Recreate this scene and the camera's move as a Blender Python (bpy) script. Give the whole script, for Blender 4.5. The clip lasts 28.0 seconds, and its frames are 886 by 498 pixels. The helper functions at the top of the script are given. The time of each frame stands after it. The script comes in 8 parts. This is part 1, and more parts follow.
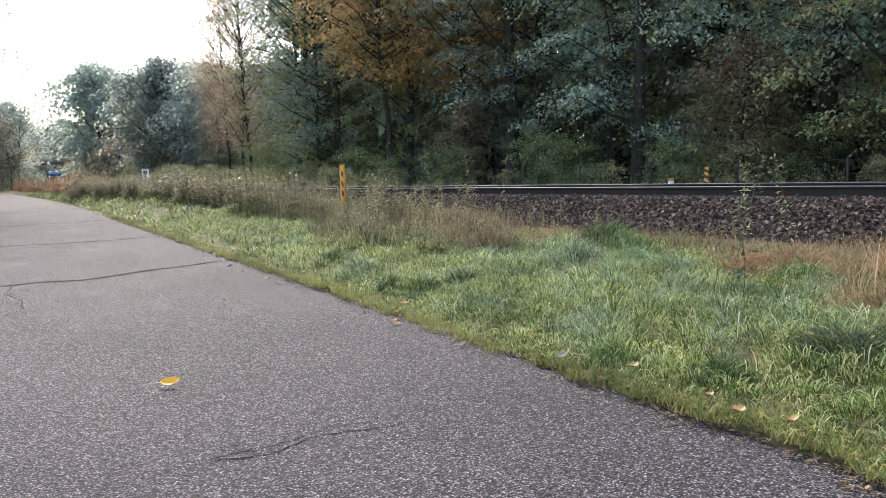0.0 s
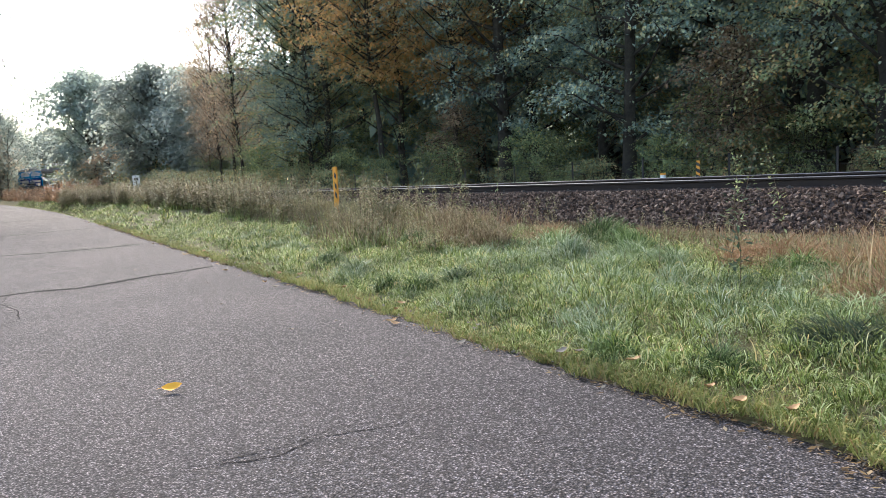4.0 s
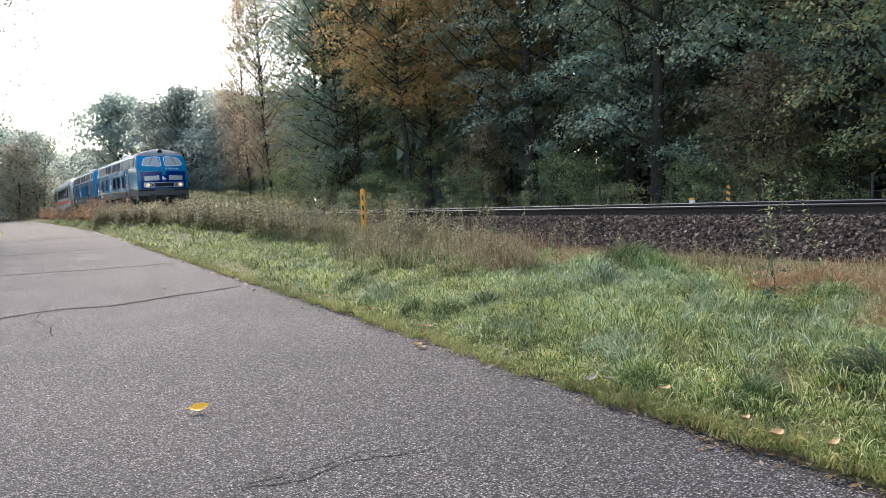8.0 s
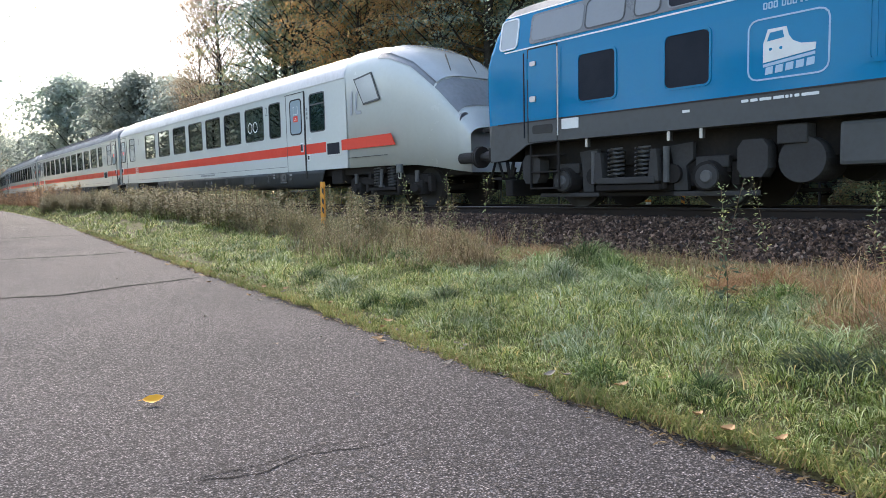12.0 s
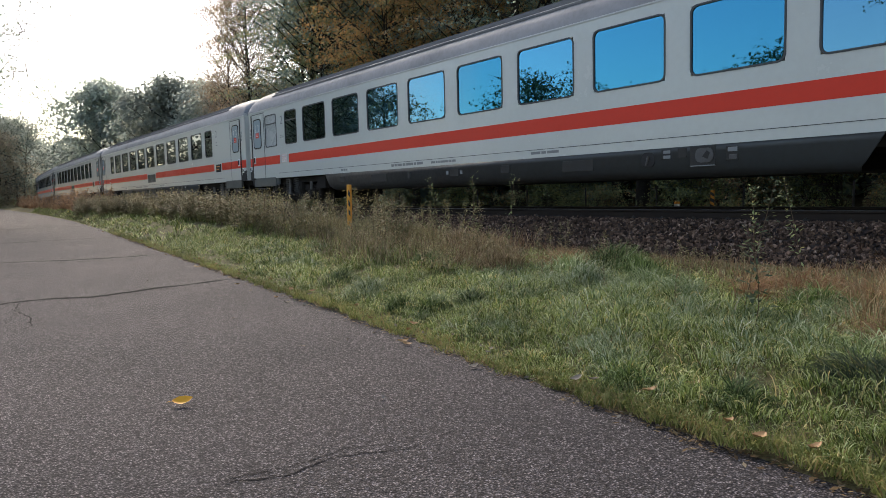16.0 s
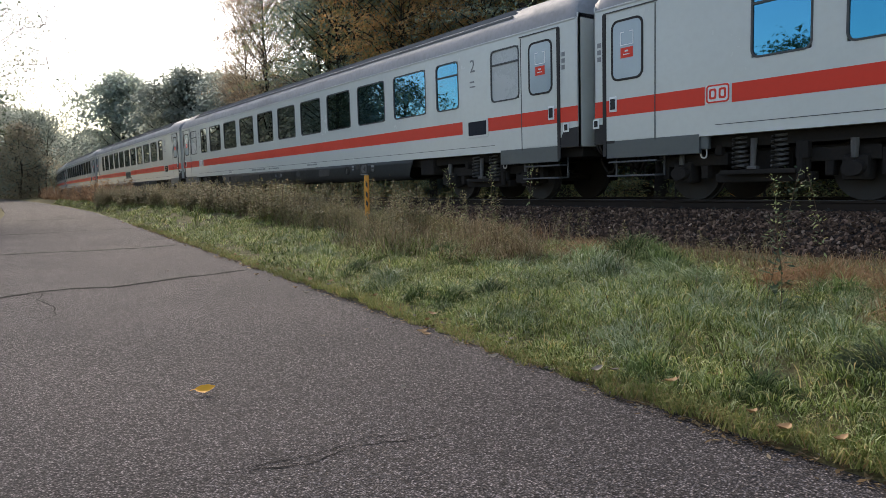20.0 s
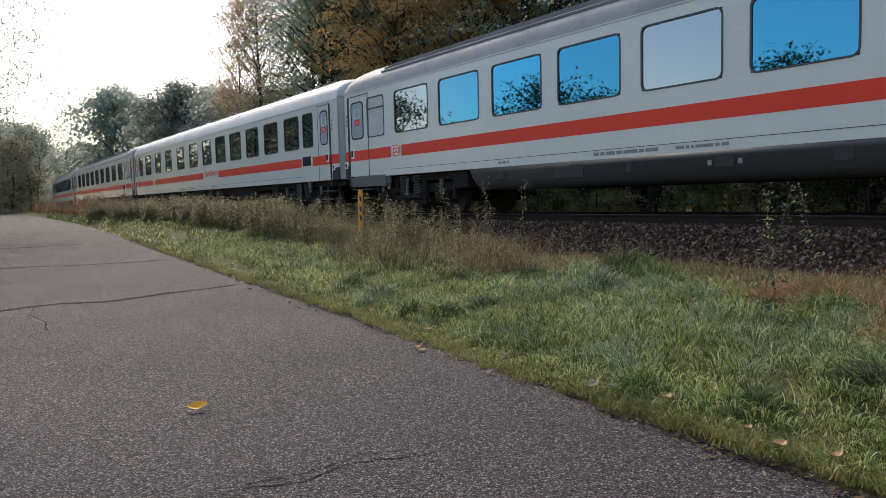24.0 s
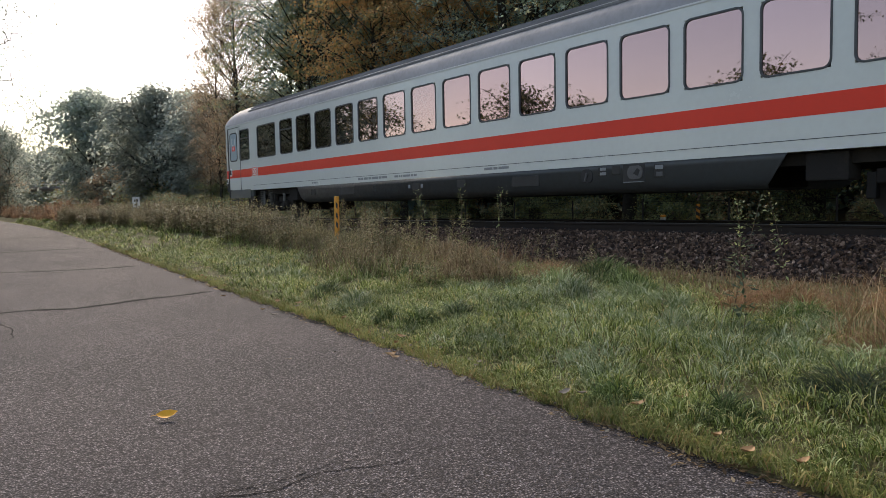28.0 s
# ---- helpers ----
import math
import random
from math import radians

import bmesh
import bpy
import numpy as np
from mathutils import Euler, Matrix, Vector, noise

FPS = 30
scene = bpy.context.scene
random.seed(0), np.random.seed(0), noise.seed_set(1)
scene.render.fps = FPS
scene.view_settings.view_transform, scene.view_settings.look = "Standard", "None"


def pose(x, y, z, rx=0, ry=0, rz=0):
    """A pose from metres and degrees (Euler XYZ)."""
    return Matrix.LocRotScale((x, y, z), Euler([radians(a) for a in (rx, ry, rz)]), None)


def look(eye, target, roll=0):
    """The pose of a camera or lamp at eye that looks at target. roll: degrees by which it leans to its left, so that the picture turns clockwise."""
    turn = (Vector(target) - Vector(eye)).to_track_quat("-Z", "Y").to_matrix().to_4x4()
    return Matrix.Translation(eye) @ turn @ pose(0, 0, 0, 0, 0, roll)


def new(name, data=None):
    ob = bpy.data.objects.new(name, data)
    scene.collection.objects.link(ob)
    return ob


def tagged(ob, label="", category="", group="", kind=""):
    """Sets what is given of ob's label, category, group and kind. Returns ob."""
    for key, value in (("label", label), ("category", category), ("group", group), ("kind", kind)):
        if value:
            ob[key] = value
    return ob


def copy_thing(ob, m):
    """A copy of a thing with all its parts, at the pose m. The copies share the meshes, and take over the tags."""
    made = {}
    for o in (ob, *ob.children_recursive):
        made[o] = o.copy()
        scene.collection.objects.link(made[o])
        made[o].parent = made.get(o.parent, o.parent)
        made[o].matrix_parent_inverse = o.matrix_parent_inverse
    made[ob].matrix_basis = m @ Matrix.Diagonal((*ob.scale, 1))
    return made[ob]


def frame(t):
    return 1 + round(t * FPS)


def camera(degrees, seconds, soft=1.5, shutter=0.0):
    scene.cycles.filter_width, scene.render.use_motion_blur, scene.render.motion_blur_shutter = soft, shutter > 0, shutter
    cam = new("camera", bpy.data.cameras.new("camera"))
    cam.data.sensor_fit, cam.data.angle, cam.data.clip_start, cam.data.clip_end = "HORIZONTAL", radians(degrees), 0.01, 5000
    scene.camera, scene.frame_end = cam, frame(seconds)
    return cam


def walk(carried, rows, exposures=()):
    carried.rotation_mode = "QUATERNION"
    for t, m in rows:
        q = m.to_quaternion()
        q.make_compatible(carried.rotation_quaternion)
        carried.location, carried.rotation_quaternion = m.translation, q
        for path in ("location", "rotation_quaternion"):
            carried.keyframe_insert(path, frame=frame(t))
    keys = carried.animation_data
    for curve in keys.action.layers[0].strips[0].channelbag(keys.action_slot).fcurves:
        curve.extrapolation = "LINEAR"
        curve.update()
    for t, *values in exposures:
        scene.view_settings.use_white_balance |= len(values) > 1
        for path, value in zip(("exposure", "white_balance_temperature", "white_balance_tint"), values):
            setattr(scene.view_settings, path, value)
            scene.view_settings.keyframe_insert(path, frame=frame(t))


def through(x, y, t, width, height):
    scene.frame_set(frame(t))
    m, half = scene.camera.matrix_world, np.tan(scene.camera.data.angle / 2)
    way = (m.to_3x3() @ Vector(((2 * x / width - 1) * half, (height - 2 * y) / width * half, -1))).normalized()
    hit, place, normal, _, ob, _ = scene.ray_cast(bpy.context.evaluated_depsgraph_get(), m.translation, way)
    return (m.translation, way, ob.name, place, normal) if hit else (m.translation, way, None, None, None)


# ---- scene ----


def aim(x, y, z, yaw, pitch, roll):
    """A camera pose from its place, its turn to the left of +y, its tilt and its lean in degrees."""
    a, b = radians(yaw), radians(pitch)
    ahead = Vector((-math.sin(a) * math.cos(b), math.cos(a) * math.cos(b), math.sin(b)))
    return look(Vector((x, y, z)), Vector((x, y, z)) + ahead, roll)


# ---- camera and its walk ----
cam = camera(65.05, 28.0, soft=0.75)
walk(cam, [
    (0, aim(0.041, 0.044, 1.088, 52.83, -6.35, -2.02)),
    (0.5, aim(0.033, 0.045, 1.081, 53.36, -6.47, -2.34)),
    (1, aim(0.027, 0.037, 1.071, 53.06, -7.16, -2.03)),
    (1.5, aim(0.023, 0.027, 1.073, 52.55, -6.64, -1.87)),
    (2, aim(0.026, 0.017, 1.081, 52.48, -5.84, -2.00)),
    (2.5, aim(0.037, 0.015, 1.088, 52.04, -5.36, -2.31)),
    (3, aim(0.039, 0.017, 1.089, 51.71, -5.15, -2.38)),
    (3.5, aim(0.038, 0.014, 1.087, 52.00, -5.95, -2.86)),
    (5.5, aim(0.022, 0.020, 1.086, 52.42, -6.45, -4.31)),
    (6, aim(0.025, 0.020, 1.108, 51.07, -4.03, -3.39)),
    (6.5, aim(0.021, 0.021, 1.096, 51.51, -3.50, -2.92)),
    (7, aim(0.020, 0.022, 1.097, 52.89, -3.62, -2.62)),
    (7.5, aim(0.017, 0.012, 1.096, 53.50, -3.96, -2.75)),
    (8, aim(0.011, 0.011, 1.094, 54.27, -4.45, -2.81)),
    (8.5, aim(0.014, 0.012, 1.094, 54.52, -4.81, -2.80)),
    (9, aim(0.010, 0.012, 1.091, 54.53, -5.13, -2.64)),
    (9.5, aim(0.007, 0.007, 1.092, 54.20, -5.28, -2.69)),
    (10, aim(0.008, 0.015, 1.091, 53.78, -5.24, -2.69)),
    (10.5, aim(0.010, 0.023, 1.093, 51.97, -4.75, -2.43)),
    (11, aim(0.015, 0.031, 1.096, 48.19, -4.12, -1.92)),
    (11.5, aim(0.011, 0.021, 1.094, 49.44, -4.78, -1.94)),
    (12, aim(0.000, -0.012, 1.087, 50.85, -4.89, -1.29)),
    (12.5, aim(-0.000, -0.001, 1.087, 52.93, -5.48, -2.14)),
    (13, aim(0.002, 0.010, 1.095, 53.70, -4.24, -2.40)),
    (13.5, aim(0.013, 0.009, 1.094, 52.82, -3.66, -2.31)),
    (15.5, aim(-0.006, -0.010, 1.089, 52.68, -4.57, -1.49)),
    (16, aim(-0.006, -0.006, 1.091, 52.99, -4.66, -1.46)),
    (16.5, aim(-0.007, -0.014, 1.093, 53.36, -4.88, -1.43)),
    (17, aim(-0.010, -0.017, 1.094, 53.46, -4.41, -1.49)),
    (17.5, aim(-0.003, -0.015, 1.094, 53.18, -4.31, -1.62)),
    (18, aim(-0.005, -0.019, 1.091, 53.65, -4.60, -1.39)),
    (18.5, aim(-0.010, -0.015, 1.089, 53.81, -4.90, -1.39)),
    (19, aim(-0.015, -0.017, 1.089, 54.15, -5.16, -1.43)),
    (19.5, aim(-0.024, -0.020, 1.085, 54.36, -5.31, -1.43)),
    (20, aim(-0.023, -0.019, 1.086, 54.36, -5.37, -1.57)),
    (20.5, aim(-0.027, -0.027, 1.087, 54.65, -5.22, -1.44)),
    (21, aim(-0.024, -0.014, 1.093, 54.53, -4.55, -1.70)),
    (21.5, aim(-0.020, -0.011, 1.098, 53.88, -3.56, -1.73)),
    (23.5, aim(-0.030, -0.016, 1.093, 53.78, -4.35, -1.38)),
    (24, aim(-0.027, -0.024, 1.095, 53.78, -4.23, -1.47)),
    (24.5, aim(-0.029, -0.026, 1.093, 53.92, -4.37, -1.64)),
    (25, aim(-0.027, -0.019, 1.095, 53.71, -4.12, -1.66)),
    (25.5, aim(-0.028, -0.018, 1.097, 53.50, -4.12, -1.42)),
    (26, aim(-0.024, -0.026, 1.090, 53.73, -4.18, -1.19)),
    (26.5, aim(-0.030, -0.017, 1.090, 53.79, -4.47, -1.47)),
    (27, aim(-0.029, -0.037, 1.094, 53.55, -3.59, -1.01)),
    (27.5, aim(-0.028, -0.025, 1.090, 53.36, -3.79, -1.20)),
    (28, aim(-0.018, -0.007, 1.096, 51.90, -3.70, -1.14)),
], exposures=[(0, 1.95, 6900, 11), (3.5, 1.95, 6900, 11), (8, 1.93, 6900, 11), (9, 1.7, 6900, 11), (10, 1.66, 6900, 11), (11, 1.74, 6900, 11), (12, 1.8, 7000, 12), (13, 1.02, 7100, 12), (17, 0.94, 7400, 13), (24, 0.9, 7300, 13), (25, 0.97, 7350, 13), (26.5, 0.91, 7500, 14), (28, 0.9, 7600, 14)])

# ---- world and sun ----
SUN_ELEVATION, SUN_YAW = 36.0, 76.0  # degrees; the turn is to the left of +y
world = bpy.data.worlds.new("sky")
world.use_nodes = True
scene.world = world
wn, wl = world.node_tree.nodes, world.node_tree.links
sky = wn.new("ShaderNodeTexSky")
sky.sky_type, sky.sun_disc = "NISHITA", False
sky.sun_elevation, sky.sun_rotation = radians(SUN_ELEVATION), radians(-SUN_YAW)
sky.air_density, sky.dust_density, sky.ozone_density, sky.altitude = 1.0, 1.2, 1.0, 50
wl.new(sky.outputs["Color"], wn["Background"].inputs["Color"])
wn["Background"].inputs["Strength"].default_value = 0.15
sun_lamp = bpy.data.lights.new("sun", "SUN")
sun_lamp.energy, sun_lamp.angle, sun_lamp.color = 1.5, radians(25), (1.0, 0.95, 0.88)
sun = new("sun", sun_lamp)
_a, _e = radians(SUN_YAW), radians(SUN_ELEVATION)
sun.matrix_world = look((0, 0, 60), Vector((0, 0, 60)) - Vector((-math.sin(_a) * math.cos(_e), math.cos(_a) * math.cos(_e), math.sin(_e))))


# ---- small tools ----
def mesh_of(name, verts, faces, mats=(), smooth=False, index=None):
    me = bpy.data.meshes.new(name)
    me.from_pydata([tuple(v) for v in verts], [], [tuple(f) for f in faces])
    for m in mats:
        me.materials.append(m)
    if index is not None:
        me.polygons.foreach_set("material_index", np.asarray(index, dtype=np.int32))
    if smooth:
        me.polygons.foreach_set("use_smooth", np.ones(len(me.polygons), dtype=bool))
    me.update()
    return me


def quads_mesh(name, corners, mat, smooth=False, tip=None):
    """A mesh of loose polygons from an array (n, k, 3)."""
    n, k = corners.shape[:2]
    me = bpy.data.meshes.new(name)
    me.vertices.add(n * k)
    me.vertices.foreach_set("co", np.ascontiguousarray(corners, dtype=np.float32).ravel())
    me.loops.add(n * k)
    me.loops.foreach_set("vertex_index", np.arange(n * k, dtype=np.int32))
    me.polygons.add(n)
    me.polygons.foreach_set("loop_start", np.arange(0, n * k, k, dtype=np.int32))
    me.polygons.foreach_set("loop_total", np.full(n, k, dtype=np.int32))
    if smooth:
        me.polygons.foreach_set("use_smooth", np.ones(n, dtype=bool))
    me.materials.append(mat)
    me.update(calc_edges=True)
    return me


def thing(name, label, category, group="", kind="", m=None):
    ob = new(name)
    if m is not None:
        ob.matrix_basis = m
    return tagged(ob, label, category, group, kind)


def part_mesh(name, me, parent, label="", m=None):
    ob = new(name, me)
    ob.parent = parent
    if m is not None:
        ob.matrix_basis = m
    if label:
        ob["label"] = label
    return ob


def part(name, bm, material, parent, label="", smooth=False, m=None):
    me = bpy.data.meshes.new(name)
    bm.to_mesh(me)
    bm.free()
    me.materials.append(material)
    if smooth:
        me.polygons.foreach_set("use_smooth", np.ones(len(me.polygons), dtype=bool))
    return part_mesh(name, me, parent, label, m)


def box(bm, x0, x1, y0, y1, z0, z1, bevel=0.0):
    r = bmesh.ops.create_cube(bm, size=1.0)
    for v in r["verts"]:
        v.co = Vector(((x0 + x1) / 2 + v.co.x * (x1 - x0), (y0 + y1) / 2 + v.co.y * (y1 - y0), (z0 + z1) / 2 + v.co.z * (z1 - z0)))
    if bevel:
        edges = list({e for v in r["verts"] for e in v.link_edges})
        bmesh.ops.bevel(bm, geom=edges, offset=bevel, segments=2, affect="EDGES", profile=0.6)
    return bm


def boxed(x0, x1, y0, y1, z0, z1, bevel=0.0):
    return box(bmesh.new(), x0, x1, y0, y1, z0, z1, bevel)


def tube(bm, a, b, r0, r1=None, n=10, caps=True):
    a, b = Vector(a), Vector(b)
    r1 = r0 if r1 is None else r1
    d = b - a
    q = d.to_track_quat("Z", "Y").to_matrix().to_4x4()
    bmesh.ops.create_cone(bm, cap_ends=caps, segments=n, radius1=r0, radius2=r1, depth=d.length, matrix=Matrix.Translation((a + b) / 2) @ q)
    return bm


def rounded(w, h, r, n=4):
    """The outline of a rounded rectangle round the origin."""
    pts = []
    for cx, cy, a0 in ((w / 2 - r, h / 2 - r, 0), (-w / 2 + r, h / 2 - r, 90), (-w / 2 + r, -h / 2 + r, 180), (w / 2 - r, -h / 2 + r, 270)):
        for i in range(n + 1):
            a = radians(a0 + 90 * i / n)
            pts.append((cx + r * math.cos(a), cy + r * math.sin(a)))
    return pts


def slab_xz(bm, outline, y0, y1, cx=0.0, cz=0.0, lean=0.0):
    """An outline in x and z pulled from y0 to y1; lean moves it in y for each metre up."""
    vs = [[bm.verts.new((cx + x, y + lean * z, cz + z)) for x, z in outline] for y in (y0, y1)]
    n = len(outline)
    bm.faces.new(vs[0])
    bm.faces.new(vs[1][::-1])
    for i in range(n):
        bm.faces.new((vs[0][i], vs[1][i], vs[1][(i + 1) % n], vs[0][(i + 1) % n]))
    return bm


def ring_xz(bm, outer, inner, y0, y1, cx=0.0, cz=0.0, lean=0.0):
    n = len(outer)
    v = [[bm.verts.new((cx + x, y + lean * z, cz + z)) for x, z in o] for y in (y0, y1) for o in (outer, inner)]
    for i in range(n):
        j = (i + 1) % n
        bm.faces.new((v[0][i], v[0][j], v[1][j], v[1][i]))
        bm.faces.new((v[2][i], v[3][i], v[3][j], v[2][j]))
        bm.faces.new((v[0][i], v[2][i], v[2][j], v[0][j]))
        bm.faces.new((v[1][i], v[1][j], v[3][j], v[3][i]))
    return bm


def tapered(verts, faces, pts, radii, n=7):
    """A bent, tapering limb added to lists of verts and faces."""
    base = len(verts)
    for i, (p, r) in enumerate(zip(pts, radii)):
        d = (pts[min(i + 1, len(pts) - 1)] - pts[max(i - 1, 0)]).normalized()
        a = d.orthogonal().normalized()
        b = d.cross(a)
        for k in range(n):
            t = 2 * math.pi * k / n
            verts.append(tuple(p + (a * math.cos(t) + b * math.sin(t)) * r))
    for i in range(len(pts) - 1):
        for k in range(n):
            kk = (k + 1) % n
            faces.append((base + i * n + k, base + i * n + kk, base + (i + 1) * n + kk, base + (i + 1) * n + k))


def text_mesh(word, size, depth=0.004):
    cu = bpy.data.curves.new(word, "FONT")
    cu.body, cu.size, cu.extrude, cu.align_x, cu.resolution_u = word, size, depth, "CENTER", 3
    ob = bpy.data.objects.new(word, cu)
    scene.collection.objects.link(ob)
    me = bpy.data.meshes.new_from_object(ob.evaluated_get(bpy.context.evaluated_depsgraph_get()))
    bpy.data.objects.remove(ob)
    bpy.data.curves.remove(cu)
    return me


# ---- materials ----
def material(name, colour, rough=0.6, metal=0.0, spec=0.5):
    m = bpy.data.materials.new(name)
    m.use_nodes = True
    b = m.node_tree.nodes["Principled BSDF"]
    b.inputs["Base Color"].default_value = (*colour, 1)
    b.inputs["Roughness"].default_value, b.inputs["Metallic"].default_value = rough, metal
    b.inputs["Specular IOR Level"].default_value = spec
    return m


def link(m, a, b):
    m.node_tree.links.new(a, b)


def node(m, kind, **values):
    n = m.node_tree.nodes.new(kind)
    for k, v in values.items():
        n.inputs[k].default_value = v
    return n


def ramp(m, fac, stops):
    r = m.node_tree.nodes.new("ShaderNodeValToRGB")
    while len(r.color_ramp.elements) < len(stops):
        r.color_ramp.elements.new(0.5)
    for e, (p, c) in zip(r.color_ramp.elements, stops):
        e.position, e.color = p, (*c, 1)
    link(m, fac, r.inputs["Fac"])
    return r.outputs["Color"]


def noisy(m, scale, detail=4.0, rough=0.55, coords="Object"):
    c = m.node_tree.nodes.new("ShaderNodeTexCoord")
    n = node(m, "ShaderNodeTexNoise", Scale=scale, Detail=detail, Roughness=rough)
    link(m, c.outputs[coords], n.inputs["Vector"])
    return n.outputs["Fac"]


def mixed(m, fac, a, b, blend="MIX"):
    x = m.node_tree.nodes.new("ShaderNodeMix")
    x.data_type, x.blend_type = "RGBA", blend
    for socket, v in ((x.inputs[0], fac), (x.inputs[6], a), (x.inputs[7], b)):
        if isinstance(v, bpy.types.NodeSocket):
            link(m, v, socket)
        elif isinstance(v, tuple):
            socket.default_value = (*v, 1)
        else:
            socket.default_value = v
    return x.outputs[2]


def paint_colour(m, out):
    link(m, out, m.node_tree.nodes["Principled BSDF"].inputs["Base Color"])


def relief(m, height, strength, distance=0.01):
    b = node(m, "ShaderNodeBump", Strength=strength, Distance=distance)
    link(m, height, b.inputs["Height"])
    link(m, b.outputs["Normal"], m.node_tree.nodes["Principled BSDF"].inputs["Normal"])


def worn(name, colour, rough=0.5, metal=0.0, dirt=(0.08, 0.07, 0.06), amount=0.35, scale=1.2, spec=0.5, dull=None):
    """Paint or metal with soft dirt in two sizes."""
    m = material(name, colour, rough, metal, spec)
    big = ramp(m, noisy(m, scale, 6), [(0.45, (0, 0, 0)), (0.8, (1, 1, 1))])
    fine = ramp(m, noisy(m, scale * 14, 3), [(0.4, (0, 0, 0)), (0.8, (1, 1, 1))])
    fac = mixed(m, 0.4, big, fine)
    k = node(m, "ShaderNodeMath")
    k.operation = "MULTIPLY"
    link(m, fac, k.inputs[0])
    k.inputs[1].default_value = amount
    paint_colour(m, mixed(m, k.outputs[0], colour, dirt))
    r = node(m, "ShaderNodeMath")
    r.operation = "MULTIPLY_ADD"
    link(m, fac, r.inputs[0])
    r.inputs[1].default_value, r.inputs[2].default_value = max(rough - 0.12, 0.05) if dull is None else dull, rough
    link(m, r.outputs[0], m.node_tree.nodes["Principled BSDF"].inputs["Roughness"])
    return m


def leafy(name, stops, rough=0.55, through=0.35, patch_scale=0.5, spec=0.12):
    """Leaves whose colour changes from one to the next; some light passes through."""
    m = material(name, stops[0][1], rough, 0, spec)
    g = m.node_tree.nodes.new("ShaderNodeNewGeometry")
    col = ramp(m, g.outputs["Random Per Island"], stops)
    o = m.node_tree.nodes.new("ShaderNodeObjectInfo")
    h = node(m, "ShaderNodeHueSaturation")
    s = node(m, "ShaderNodeMath")
    s.operation = "MULTIPLY_ADD"
    link(m, o.outputs["Random"], s.inputs[0])
    s.inputs[1].default_value, s.inputs[2].default_value = 0.5, 0.75
    link(m, s.outputs[0], h.inputs["Value"])
    patch = ramp(m, noisy(m, patch_scale, 3), [(0.32, (0.55, 0.58, 0.55)), (0.68, (1.25, 1.2, 1.1))])
    link(m, mixed(m, 1.0, col, patch, "MULTIPLY"), h.inputs["Color"])
    paint_colour(m, h.outputs["Color"])
    b = m.node_tree.nodes["Principled BSDF"]
    t = m.node_tree.nodes.new("ShaderNodeBsdfTranslucent")
    link(m, h.outputs["Color"], t.inputs["Color"])
    x = m.node_tree.nodes.new("ShaderNodeMixShader")
    x.inputs[0].default_value = through
    link(m, b.outputs[0], x.inputs[1])
    link(m, t.outputs[0], x.inputs[2])
    link(m, x.outputs[0], m.node_tree.nodes["Material Output"].inputs["Surface"])
    return m


def glazing(name, tint, mirror=0.5):
    """Coated window glass: part real glass, part mirror coating."""
    m = bpy.data.materials.new(name)
    m.use_nodes = True
    nt = m.node_tree
    nt.nodes.remove(nt.nodes["Principled BSDF"])
    g = nt.nodes.new("ShaderNodeBsdfGlass")
    g.inputs["Color"].default_value, g.inputs["Roughness"].default_value, g.inputs["IOR"].default_value = (0.35, 0.38, 0.4, 1), 0.0, 1.45
    s = nt.nodes.new("ShaderNodeBsdfGlossy")
    s.inputs["Roughness"].default_value = 0.015
    # tint varies from pane to pane in place of differing cloud and sky reflections
    o = nt.nodes.new("ShaderNodeObjectInfo")
    light = [min(1.0, 0.8 * v + 0.09) for v in tint]
    nt.links.new(ramp(m, o.outputs["Random"], [(0.0, tuple(v * 0.78 for v in tint)), (0.85, tint), (1.0, tuple(light))]), s.inputs["Color"])
    # seen at a flat angle the coating loses its colour
    flat = nt.nodes.new("ShaderNodeBsdfGlossy")
    flat.inputs["Roughness"].default_value = 0.015
    flat.inputs["Color"].default_value = (0.24, 0.26, 0.27, 1)
    w = nt.nodes.new("ShaderNodeLayerWeight")
    w.inputs["Blend"].default_value = 0.5
    gloss = nt.nodes.new("ShaderNodeMixShader")
    nt.links.new(ramp(m, w.outputs["Facing"], [(0.36, (0.0, 0.0, 0.0)), (0.62, (1.0, 1.0, 1.0))]), gloss.inputs[0])
    nt.links.new(s.outputs[0], gloss.inputs[1])
    nt.links.new(flat.outputs[0], gloss.inputs[2])
    x = nt.nodes.new("ShaderNodeMixShader")
    x.inputs[0].default_value = mirror
    nt.links.new(g.outputs[0], x.inputs[1])
    nt.links.new(gloss.outputs[0], x.inputs[2])
    nt.links.new(x.outputs[0], nt.nodes["Material Output"].inputs["Surface"])
    return m


